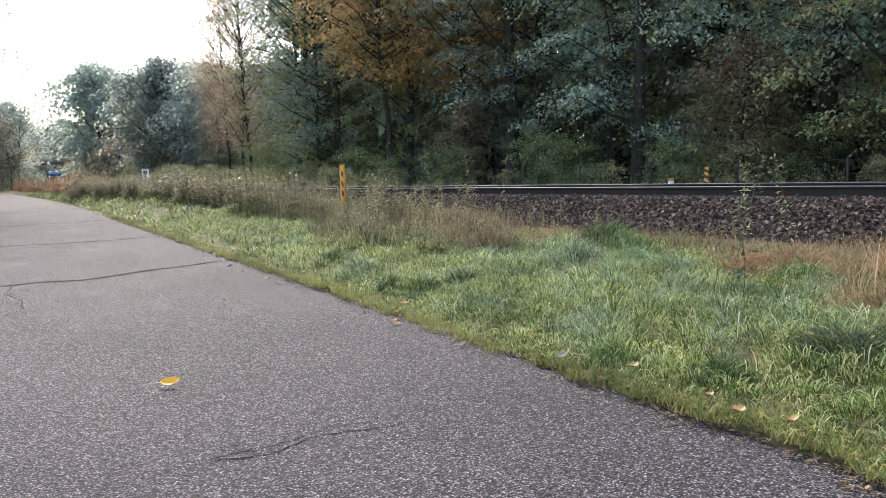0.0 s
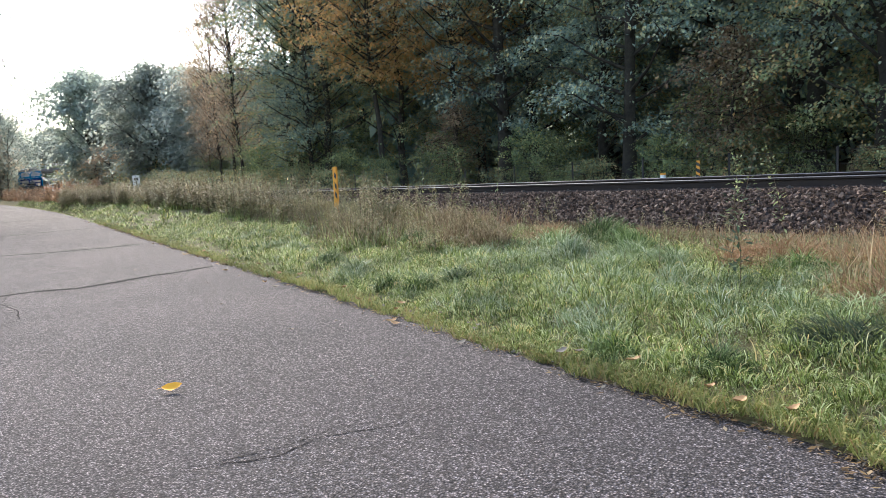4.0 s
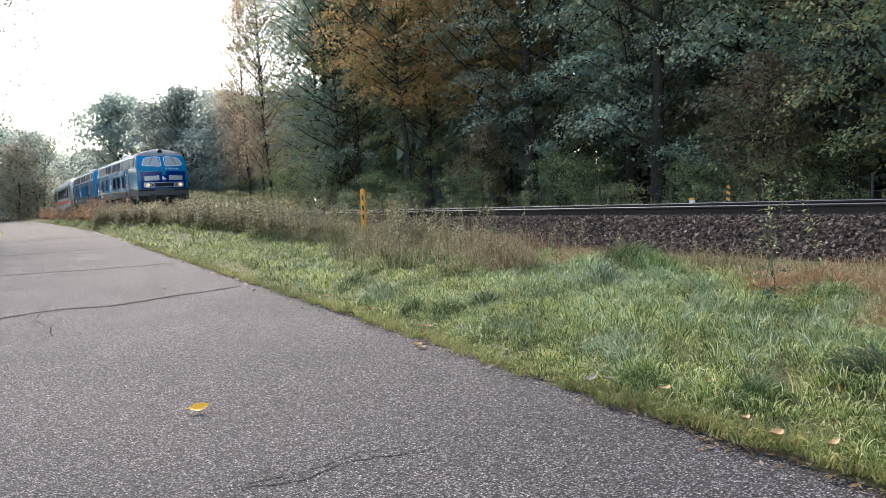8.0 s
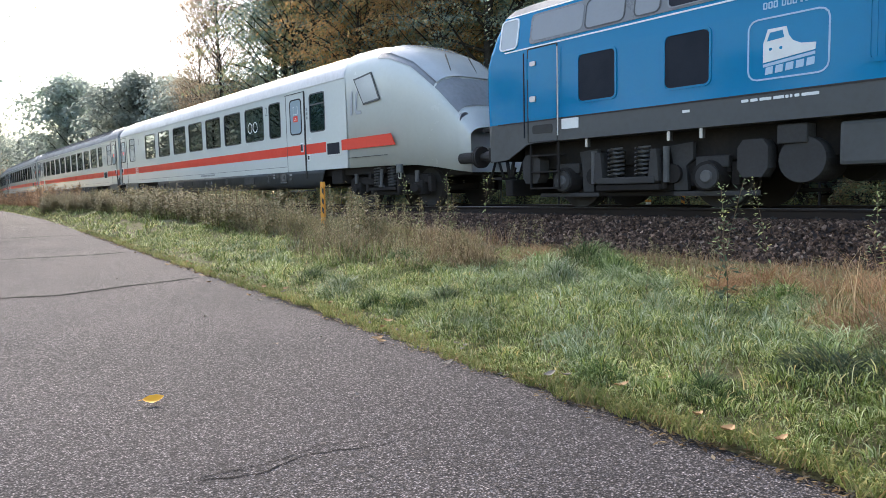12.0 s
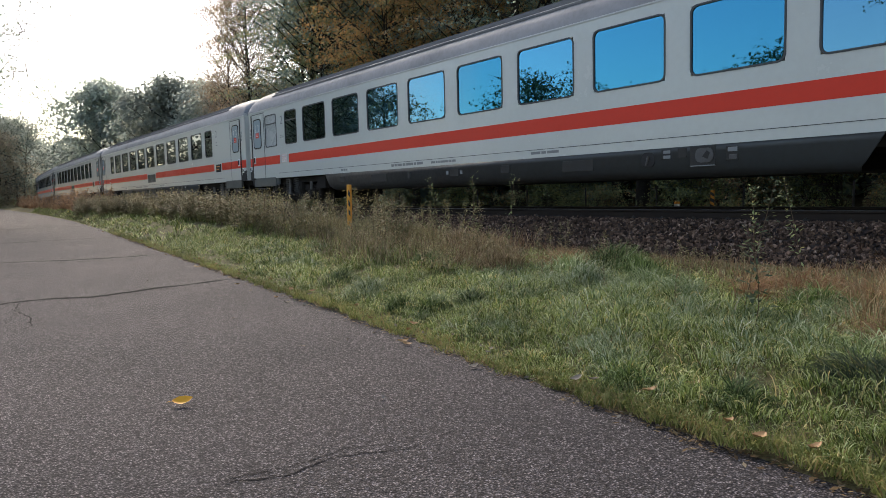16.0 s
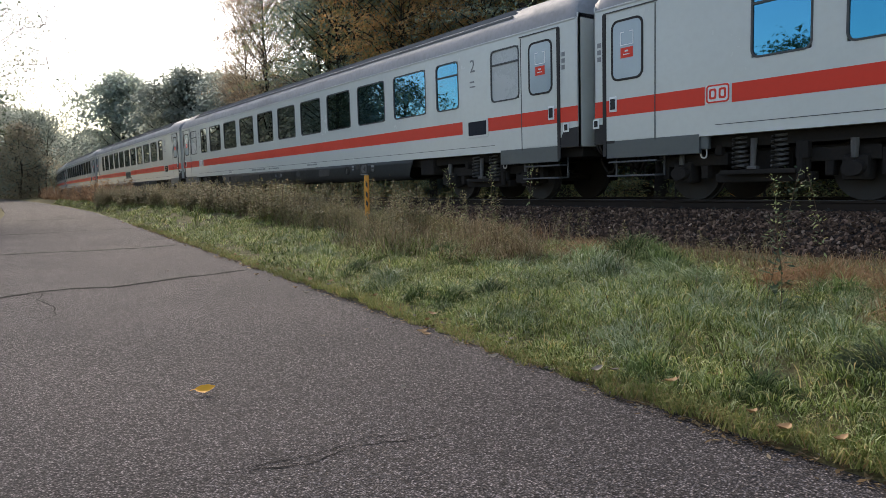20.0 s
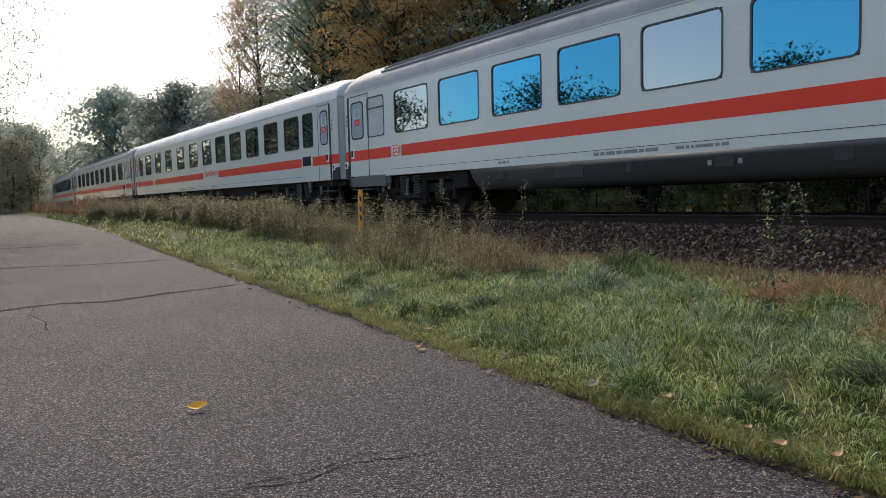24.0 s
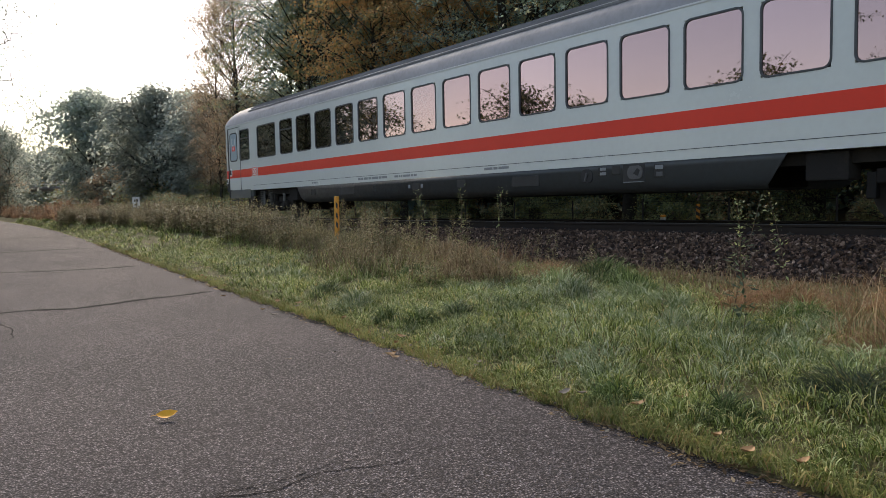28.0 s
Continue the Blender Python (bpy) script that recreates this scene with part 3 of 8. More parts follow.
def sweep(profile, a, b, step, offset, mat, name, tops=()):
    """A rail: a profile of (across, up) carried along the track; tops lists the strips with the bright face."""
    ss = np.arange(a, b + 0.01, step)
    verts, faces, index = [], [], []
    n = len(profile)
    for s in ss:
        x, y = track(s)
        k = bend(x)[1]
        nx, ny = -k / math.hypot(1, k), 1 / math.hypot(1, k)
        for o, z in profile:
            verts.append((x + nx * (o + offset), y + ny * (o + offset), z))
    for i in range(len(ss) - 1):
        for j in range(n):
            jj = (j + 1) % n
            faces.append((i * n + j, i * n + jj, (i + 1) * n + jj, (i + 1) * n + j))
            index.append(1 if j in tops else 0)
    return mesh_of(name, verts, faces, mat, False, index)


RAIL = [(-0.075, 0), (0.075, 0), (0.075, 0.014), (0.012, 0.034), (0.009, 0.12), (0.036, 0.132), (0.036, 0.158), (0.028, 0.168), (-0.028, 0.168), (-0.036, 0.158), (-0.036, 0.132), (-0.009, 0.12), (-0.012, 0.034), (-0.075, 0.014)]


def build_track():
    prof = [(o, RAIL_Z - 0.168 + z) for o, z in RAIL]
    for off, what in ((-0.755, "rail"), (0.755, "rail")):
        me = sweep(prof, -330, 60, 1.5, off, (RAIL_RUST, RAIL_TOP), what, tops=(6, 7, 8))
        tagged(new("rail", me), "rusty steel rail with a polished running face", "rail", "rails of the track", "structure")
    bed = [(-2.75, 0.05), (-1.5, RAIL_Z - 0.185), (1.5, RAIL_Z - 0.185), (2.75, 0.05), (2.6, -0.2), (-2.6, -0.2)]
    tagged(new("ballast_bed", sweep(bed, -330, 60, 2.0, 0, (BALLAST_BED,), "ballast_bed")), "bed of dark broken stone under the sleepers", "ballast", kind="structure")
    bm = bmesh.new()
    box(bm, -0.13, 0.13, -1.3, 1.3, -0.2, 0.0, 0.02)
    box(bm, -0.13, 0.13, -1.3, -0.42, 0.0, 0.022, 0.008)
    box(bm, -0.13, 0.13, 0.42, 1.3, 0.0, 0.022, 0.008)
    first = thing("sleeper", "weathered concrete railway sleeper in the ballast", "sleeper", "sleepers of the track")
    part("block", bm, CONCRETE, first)
    for side in (-1, 1):
        for k in (-1, 1):
            o = side * 0.755 + k * 0.12
            c = bmesh.new()
            box(c, -0.06, 0.06, o - 0.045, o + 0.045, 0.022, 0.045)
            tube(c, (0, o, 0.03), (0, o, 0.085), 0.018, 0.016, 6)
            box(c, -0.045, 0.045, o - k * 0.02 - 0.02, o - k * 0.02 + 0.02, 0.045, 0.062)
            part("rail_clip", c, IRON, first, "rusty rail clip with screw")
    z = RAIL_Z - 0.168 - 0.026
    poses = []
    s = -1.2
    while s > -70:
        x, y = track(s)
        poses.append(pose(x, y, z, 0, 0, math.degrees(math.atan(bend(x)[1]))))
        s -= 0.6
    first.matrix_basis = poses[0]
    for m in poses[1:]:
        copy_thing(first, m)
    far = bmesh.new()
    s = poses and -70.6
    while s > -180:
        x, y = track(s)
        bmesh.ops.create_cube(far, size=1.0, matrix=pose(x, y, z - 0.08, 0, 0, math.degrees(math.atan(bend(x)[1]))) @ Matrix.Diagonal((0.26, 2.6, 0.2, 1)))
        s -= 0.6
    me = bpy.data.meshes.new("far_sleepers")
    far.to_mesh(me)
    far.free()
    me.materials.append(CONCRETE)
    tagged(new("far_sleepers", me), "row of distant concrete sleepers", "sleepers", kind="stuff")


def stone_shape(rng, flat=0.7):
    """An angular broken stone: the hull of a few points."""
    bm = bmesh.new()
    for _ in range(8):
        d = Vector((rng.gauss(0, 1), rng.gauss(0, 1), rng.gauss(0, 1))).normalized() * rng.uniform(0.85, 1.2)
        bm.verts.new((d.x * 1.3, d.y, d.z * flat))
    bmesh.ops.convex_hull(bm, input=bm.verts)
    bmesh.ops.delete(bm, geom=[v for v in bm.verts if not v.link_faces], context="VERTS")
    bmesh.ops.triangulate(bm, faces=bm.faces)
    bm.verts.index_update()
    vs = np.array([v.co[:] for v in bm.verts])
    fs = [tuple(v.index for v in f.verts) for f in bm.faces]
    bm.free()
    return vs, fs


def bed_surface(o):
    a = abs(o)
    return RAIL_Z - 0.185 if a < 1.5 else RAIL_Z - 0.185 + (a - 1.5) * (0.05 - RAIL_Z + 0.185) / 1.25


def build_ballast():
    rng = random.Random(11)
    shapes = [stone_shape(rng, rng.uniform(0.55, 0.85)) for _ in range(14)]
    verts, faces = [], []
    near = []

    def lay(s, o, size):
        x, y = track(s)
        z = bed_surface(o) + size * rng.uniform(0.0, 0.9)
        r = Euler((rng.uniform(-1.2, 1.2), rng.uniform(-1.2, 1.2), rng.uniform(0, 6.28))).to_matrix()
        return x, y + o, z, r

    count = 0
    spots = []
    for s0, s1, n, lo, hi in ((-14, -1.5, 30000, 0.015, 0.034), (-30, -14, 6500, 0.028, 0.05), (-60, -30, 1400, 0.06, 0.09)):
        for _ in range(n):
            o = rng.choice((rng.uniform(-2.7, -1.2), rng.uniform(-2.7, -1.2), rng.uniform(-1.35, 0.2), rng.uniform(-1.3, 1.4)))
            spots.append((rng.uniform(s0, s1), o, rng.uniform(lo, hi)))
    for s, o, size in spots:
        x, y, z, r = lay(s, o, size)
        k = rng.randrange(len(shapes))
        if -6.2 < x < -3.0 and -2.6 < o < -1.35 and len(near) < 300 and rng.random() < 0.45:
            near.append((k, x, y, z, r, size))
            continue
        vs, fs = shapes[k]
        base = len(verts)
        rm = np.array(r) * size
        verts.extend((vs @ rm.T + (x, y, z)).tolist())
        faces.extend([(a + base, b + base, c + base) for a, b, c in fs])
    me = mesh_of("ballast", verts, faces, (BALLAST,))
    heap = tagged(new("ballast", me), "loose grey and brown broken stone of the track bed", "ballast", kind="stuff")
    single = [mesh_of("stone", v, f, (BALLAST_ONE,)) for v, f in shapes]
    for k, x, y, z, r, size in near:
        part_mesh("stone", single[k], heap, m=Matrix.Translation((x, y, z)) @ r.to_4x4() @ Matrix.Diagonal((size, size, size, 1)))


def striped_post(x, y, ground, top, w, label, plain, bands, facing=0.0):
    p = thing("marker_post", label, "marker post", m=pose(x, y, ground, 0, 1.0, facing))
    hgt = top - ground
    part("shaft", boxed(-w / 2, w / 2, -w * 0.35, w * 0.35, -0.3, hgt, 0.006), YELLOW, p)
    # slanting black bands on the two faces that are seen
    for z0, z1 in bands:
        bm = bmesh.new()
        for sx, y0 in ((1, -w * 0.35 - 0.003),):
            v = [bm.verts.new((-w / 2 * (0.1 if plain else 1), y0, hgt - z0)), bm.verts.new((w / 2, y0, hgt - z0 - 0.05)), bm.verts.new((w / 2, y0, hgt - z1 - 0.05)), bm.verts.new((-w / 2 * (0.1 if plain else 1), y0, hgt - z1))]
            u = [bm.verts.new(q.co + Vector((0, 0.002, 0))) for q in v]
            bm.faces.new(v)
            bm.faces.new(u[::-1])
            for i in range(4):
                bm.faces.new((v[i], u[i], u[(i + 1) % 4], v[(i + 1) % 4]))
        part("black_band", bm, BLACK, p, "slanting black warning band")
    return p


def build_track_furniture():
    striped_post(-12.12, 6.82, 0.05, 1.29, 0.082, "yellow marker post with black warning bands in tall weeds", True, [(0.1, 0.2), (0.3, 0.4), (0.48, 0.58)], 25)
    striped_post(-9.29, 14.98, 0.2, 0.98, 0.09, "short black and yellow striped marker post beyond the rails", False, [(0.03, 0.1), (0.17, 0.25), (0.32, 0.4)], 25)
    p = thing("low_marker", "low pale marker stone with an orange cap beyond the rails", "marker", m=pose(-9.35, 13.68, 0.1))
    part("stone", boxed(-0.045, 0.045, -0.045, 0.045, -0.1, 0.6, 0.01), WHITE_SIGN, p)
    part("cap", boxed(-0.05, 0.05, -0.05, 0.05, 0.6, 0.65, 0.012), YELLOW, p, "orange cap")
    # kilometre board far down the line
    s = thing("distance_board", "small white trackside board with dark bars", "sign", m=pose(-62, 15.9, 0.3, 0, 0, 55))
    part("pole", tube(bmesh.new(), (0, 0, -0.2), (0, 0, 1.9), 0.035, n=8), STEEL, s)
    part("board", boxed(-0.3, 0.3, -0.02, 0.02, 1.0, 1.9, 0.01), WHITE_SIGN, s)
    for z, x in ((1.6, -0.1), (1.6, 0.1), (1.25, 0.0)):
        part("mark", boxed(x - 0.06, x + 0.06, -0.026, -0.022, z - 0.1, z + 0.1), BLACK, s, "dark bar")
    # wire fence behind the track
    fence = thing("wire_fence", "thin grey wire fence at the edge of the wood", "fence")
    ps = [(x, 15.6 + 0.01 * x) for x in np.arange(-40, -3, 2.4)]
    for x, y in ps:
        part("post", tube(bmesh.new(), (x, y, 0.1), (x, y, 1.12), 0.028, 0.024, 7), IRON, fence)
    for z in (0.45, 0.75, 1.05):
        n, verts, faces = 4, [], []
        for x, y in ps:
            verts += [(x, y - 0.004, z - 0.004), (x, y + 0.004, z - 0.004), (x, y + 0.004, z + 0.004), (x, y - 0.004, z + 0.004)]
        for i in range(len(ps) - 1):
            faces += [(i * n + j, i * n + (j + 1) % n, (i + 1) * n + (j + 1) % n, (i + 1) * n + j) for j in range(n)]
        part_mesh("wire", mesh_of("wire", verts, faces, (IRON,)), fence)


def build_bridge():
    x, y = track(-172)
    m = pose(x, y, 0, 0, 0, math.degrees(math.atan(bend(x)[1])) - 12)
    b = thing("road_bridge", "concrete road bridge with steel railing across the line", "bridge", m=m)
    part("deck", boxed(-4, 4, -26, 40, 5.6, 6.2, 0.05), CONCRETE, b)
    part("edge_beam", boxed(4.0, 4.35, -26, 40, 5.9, 6.4, 0.04), CONCRETE, b, "pale edge beam")
    for yy in (-9, 9.5):
        part("abutment", boxed(-4, 4, yy - 0.8, yy + 0.8, -1, 5.3, 0.05), CONCRETE, b)
    for z in (6.8, 7.1, 7.4):
        part("rail", tube(bmesh.new(), (4.2, -26, z), (4.2, 40, z), 0.035, n=6), STEEL, b)
    for yy in np.arange(-25.5, 40, 2.0):
        part("post", boxed(4.16, 4.24, yy - 0.04, yy + 0.04, 6.4, 7.4), STEEL, b)


build_ground()
PATH = build_path()
build_cracks(PATH)
build_track()
build_ballast()
build_track_furniture()
build_bridge()


# ---- the train ----
# a vehicle's own space: x forward, near side at y = -1.41, z = 0 on the rails
HALF = 1.41


def holed_wall(x0, x1, z0, z1, holes, y, thick):
    """A wall in x and z with openings that go through it; y is its outer face, thick points inward."""
    xs = sorted({x0, x1, *[v for h in holes for v in h[:2]]})
    zs = sorted({z0, z1, *[v for h in holes for v in h[2:]]})
    nx, nz = len(xs), len(zs)

    def solid(i, k):
        if not (0 <= i < nx - 1 and 0 <= k < nz - 1):
            return False
        cx, cz = (xs[i] + xs[i + 1]) / 2, (zs[k] + zs[k + 1]) / 2
        return not any(a < cx < b and c < cz < d for a, b, c, d in holes)

    verts = [(x, yy, z) for yy in (y, y + thick) for z in zs for x in xs]
    at = lambda i, k, s: s * nx * nz + k * nx + i
    faces = []
    for k in range(nz - 1):
        for i in range(nx - 1):
            if not solid(i, k):
                continue
            faces.append((at(i, k, 0), at(i + 1, k, 0), at(i + 1, k + 1, 0), at(i, k + 1, 0)))
            faces.append((at(i, k, 1), at(i, k + 1, 1), at(i + 1, k + 1, 1), at(i + 1, k, 1)))
            for di, dk, a, b in ((-1, 0, (i, k), (i, k + 1)), (1, 0, (i + 1, k + 1), (i + 1, k)), (0, -1, (i + 1, k), (i, k)), (0, 1, (i, k + 1), (i + 1, k + 1))):
                if not solid(i + di, k + dk):
                    faces.append((at(*a, 0), at(*b, 0), at(*b, 1), at(*a, 1)))
    if y > 0:
        faces = [f[::-1] for f in faces]
    return verts, faces


def roof_mesh(x0, x1, dip0=0.25, dip1=0.25, gutter=3.32, top=4.05, mat=None, n=12, half=HALF):
    verts, faces = [], []
    stations = [(x0, 0.55), (x0 + 0.12, 0.78), (x0 + 0.35, 0.93), (x0 + 0.8, 1.0), (x0 + 1.6, 1.0)] if dip0 else [(x0, 1.0)]
    stations += [(x1 - 1.6, 1.0), (x1 - 0.8, 1.0), (x1 - 0.35, 0.93), (x1 - 0.12, 0.78), (x1, 0.55)] if dip1 else [(x1, 1.0)]
    for x, k in stations:
        for j in range(n + 1):
            a = math.pi * j / n
            c, s = math.cos(a), math.sin(a)
            yy = -half * math.copysign(abs(c) ** 0.72, c)
            verts.append((x, yy, gutter + (top - gutter) * k * s ** 0.85))
    m = n + 1
    for i in range(len(stations) - 1):
        for j in range(n):
            a = i * m + j
            faces.append((a, a + m, a + m + 1, a + 1))
    for base in (0, (len(stations) - 1) * m):
        faces.append(tuple(range(base, base + m)) if base == 0 else tuple(range(base + m - 1, base - 1, -1)))
    return mesh_of("roof", verts, faces, (mat,), True)


MESHES = {}


def shared(key, make):
    """One mesh for alike parts."""
    if key not in MESHES:
        MESHES[key] = make()
    return MESHES[key]


def bm_mesh(name, bm, mat, smooth=False):
    me = bpy.data.meshes.new(name)
    bm.to_mesh(me)
    bm.free()
    me.materials.append(mat)
    if smooth:
        me.polygons.foreach_set("use_smooth", np.ones(len(me.polygons), dtype=bool))
    return me


def window(parent, xa, xb, z0, z1, side, glass, bar=False, name="window"):
    """A window in a side wall: a dark sealing frame that holds a pane."""
    w, h = round(xb - xa, 2), round(z1 - z0, 2)
    r = min(0.11, w * 0.2)
    y = side * HALF
    key = ("frame", w, h, side)

    def frame_make():
        bm = bmesh.new()
        ring_xz(bm, rounded(w + 0.03, h + 0.03, r + 0.012), rounded(w - 0.03, h - 0.03, r - 0.012), -0.008, 0.05)
        if side > 0:
            bmesh.ops.scale(bm, vec=(1, -1, 1), verts=bm.verts)
            bmesh.ops.reverse_faces(bm, faces=bm.faces)
        bmesh.ops.recalc_face_normals(bm, faces=bm.faces)
        return bm_mesh("window_frame", bm, SEAL)

    f = part_mesh(name, shared(key, frame_make), parent, m=pose((xa + xb) / 2, y, (z0 + z1) / 2))

    def pane_make():
        bm = bmesh.new()
        slab_xz(bm, rounded(w, h, r), 0.012, 0.02)
        if side > 0:
            bmesh.ops.scale(bm, vec=(1, -1, 1), verts=bm.verts)
        bmesh.ops.recalc_face_normals(bm, faces=bm.faces)
        return bm_mesh("pane", bm, glass)

    p = part_mesh("pane", shared(("pane", w, h, side, glass.name), pane_make), f)
    p.visible_shadow = False
    if bar:
        part_mesh("bar", shared(("bar", w, side), lambda: bm_mesh("bar", boxed(-w / 2, w / 2, min(side * 0.006, -side * 0.03), max(side * 0.006, -side * 0.03), -0.018, 0.018), SEAL)), f, m=pose(0, 0, h * (0.22 if bar == 1 else 0.02)))
    return f


def spring_mesh():
    """A coil spring as one bent bar."""
    n = 56
    pts = [Vector((0.1 * math.cos(2 * math.pi * i / 8), 0.1 * math.sin(2 * math.pi * i / 8), 0.42 * i / n)) for i in range(n + 1)]
    verts, faces = [], []
    tapered(verts, faces, pts, [0.021] * (n + 1), 4)
    return mesh_of("spring", verts, faces, (SPRING,), True)


def wheel_mesh(r):
    bm = bmesh.new()
    tube(bm, (0, -0.067, 0), (0, 0.067, 0), r, n=28)
    tube(bm, (0, 0.067, 0), (0, 0.1, 0), r + 0.03, n=28)
    tube(bm, (0, -0.2, 0), (0, 0, 0), 0.12, n=12)
    return bm_mesh("wheel", bm, IRON, False)


def bogie(parent, x, base, r, heavy=False):
    """A two-axle bogie: side frames, springs, axle boxes and wheels."""
    b = part_mesh("bogie", shared(("bogie", base, heavy), lambda: bogie_frame(base, r, heavy)), parent, "dirty dark steel bogie", pose(x, 0, 0))
    for dx in (-base / 2, base / 2):
        for side in (-1, 1):
            part_mesh("wheel", shared(("wheel", r), lambda: wheel_mesh(r)), b, m=pose(dx, side * 0.75, r, 0, 0, 0 if side < 0 else 180))
    for side in (-1, 1):
        for dx in ((-0.31, 0.3) if not heavy else (-0.27, 0.27)):
            part_mesh("spring", shared("spring", spring_mesh), b, m=pose(dx, side * (1.26 if heavy else 1.18), 0.52 if heavy else 0.47) @ Matrix.Diagonal((1.25 if heavy else 1.1, 1.25 if heavy else 1.1, 1.15, 1)))
        q = lambda y0, y1: (min(side * y0, side * y1), max(side * y0, side * y1))
        if not heavy:
            part("spring_seat", boxed(-0.58, 0.58, *q(1.08, 1.3), 0.4, 0.47, 0.015), UNDER, b)
            part("damper", tube(bmesh.new(), (-0.06, side * 1.27, 0.5), (-0.04, side * 1.27, 0.92), 0.035, 0.05, 10), SPRING, b, "pale grey damper")
            part("damper_foot", boxed(-0.13, 0.02, *q(1.22, 1.32), 0.47, 0.52, 0.01), SPRING, b)
            part("bracket", boxed(0.56, 0.74, *q(1.14, 1.26), 0.6, 0.84, 0.02), UNDER, b)
            part("bracket", boxed(0.64, 0.72, *q(1.12, 1.2), 0.42, 0.6, 0.01), UNDER, b)
            part("brake_block", boxed(-0.72, -0.6, *q(1.1, 1.22), 0.7, 0.86, 0.02), UNDER, b)
            for dx in (-base / 2, base / 2):
                bm = tube(bmesh.new(), (0, side * 1.1, 0), (0, side * 1.3, 0), 0.16, 0.14, 18)
                bmesh.ops.scale(bm, vec=(1.0, 1.0, 0.72), verts=bm.verts)
                part("axle_cover", bm, UNDER, b, "oval axle cover", m=pose(dx, 0, 0.44))
                part("axle_damper", tube(bmesh.new(), (dx, side * 1.2, 0.58), (dx, side * 1.2, 0.84), 0.045, 0.055, 10), SPRING, b)
        else:
            part("spring_seat", boxed(-0.58, 0.56, *q(1.14, 1.4), 0.41, 0.52, 0.02), BOGIE_GREY, b)
            for dx in (-0.56, 0.53):
                bm = bmesh.new()
                slab_xz(bm, [(-0.05, 0.4), (0.05, 0.4), (0.1, -0.1), (-0.1, -0.1)], side * 1.2, side * 1.38, dx, 0.55)
                bmesh.ops.recalc_face_normals(bm, faces=bm.faces)
                part("spring_bracket", bm, BOGIE_GREY, b)
            for dx in (-1.39, 1.43):
                cover = part("axle_box", tube(bmesh.new(), (dx, side * 1.1, 0.49), (dx, side * 1.36, 0.49), 0.21, 0.18, 18), BOGIE_GREY, b, "round dusty axle box")
                part("cover_cap", tube(bmesh.new(), (dx, side * 1.36, 0.49), (dx, side * 1.39, 0.49), 0.1, 0.08, 12), SPRING, cover)
                part("axle_guide", boxed(dx - 0.27, dx + 0.27, *q(1.06, 1.2), 0.62, 0.8, 0.03), BOGIE_GREY, b)
                part("brake_rail", boxed(dx - 0.62, dx + 0.75, *q(1.18, 1.24), 0.2, 0.27, 0.01), BOGIE_GREY, b)
            for dx in (-0.9, 0.92):
                bm = bmesh.new()
                slab_xz(bm, [(-0.2, 0.34), (0.2, 0.38), (0.2, 0.12), (0.08, 0.02), (0.12, -0.36), (-0.12, -0.36), (-0.14, 0.05)], side * 1.12, side * 1.2, dx, 0.65)
                bmesh.ops.recalc_face_normals(bm, faces=bm.faces)
                part("guide_plate", bm, BOGIE_GREY, b)
                part("damper", tube(bmesh.new(), (dx * 0.78, side * 1.3, 0.42), (dx * 0.78, side * 1.3, 0.98), 0.05, n=8), SPRING, b)
    return b


def bogie_frame(base, r, heavy):
    bm = bmesh.new()
    for side in (-1, 1):
        y = side * 1.05
        box(bm, -base / 2 - 0.3, -0.55, y - 0.08, y + 0.08, 0.55, 0.74, 0.02)
        box(bm, 0.55, base / 2 + 0.3, y - 0.08, y + 0.08, 0.55, 0.74, 0.02)
        box(bm, -0.75, 0.75, y - 0.1, y + 0.1, 0.28, 0.42, 0.03)
        for dx in (-base / 2, base / 2):
            box(bm, dx - 0.17, dx + 0.17, side * 0.92 - 0.0 if side > 0 else -1.2, 1.2 if side > 0 else side * 0.92, r - 0.17, r + 0.17, 0.05)
            tube(bm, (dx, side * 1.1, r), (dx, side * 1.25, r), 0.12, 0.1, 12)
            box(bm, dx - 0.42, dx - 0.3, y - 0.07, y + 0.07, 0.35, 0.7, 0.02)
            box(bm, dx + 0.3, dx + 0.42, y - 0.07, y + 0.07, 0.35, 0.7, 0.02)
        tube(bm, (0.62, side * 1.22, 0.32), (0.62, side * 1.22, 0.85), 0.055, n=8)
        box(bm, -base / 2 - 0.2, base / 2 + 0.2, side * 0.94 - 0.03, side * 0.94 + 0.03, 0.62, 0.78, 0.02)
        if heavy:
            box(bm, -base / 2 - 0.1, base / 2 + 0.1, y - 0.06, y + 0.06, 0.2, 0.28, 0.02)
            box(bm, -0.62, 0.62, y - 0.06, side * 1.3 + 0.06 if side > 0 else y + 0.06, 0.3, 0.4, 0.02) if side > 0 else box(bm, -0.62, 0.62, -1.36, y + 0.06, 0.3, 0.4, 0.02)
            for dx in (-base / 2, base / 2):
                tube(bm, (dx, y, r), (dx, side * 1.32, r), 0.26, 0.22, 16)
            for dx in (-0.75, 0.8):
                tube(bm, (dx, y, 0.55), (dx, side * 1.27, 0.55), 0.15, n=12)
    box(bm, -0.4, 0.4, -1.0, 1.0, 0.45, 0.75, 0.03)
    for dx in (-base / 2, base / 2):
        tube(bm, (dx, -0.8, r), (dx, 0.8, r), 0.085, n=10)
    return bm_mesh("bogie", bm, UNDER)


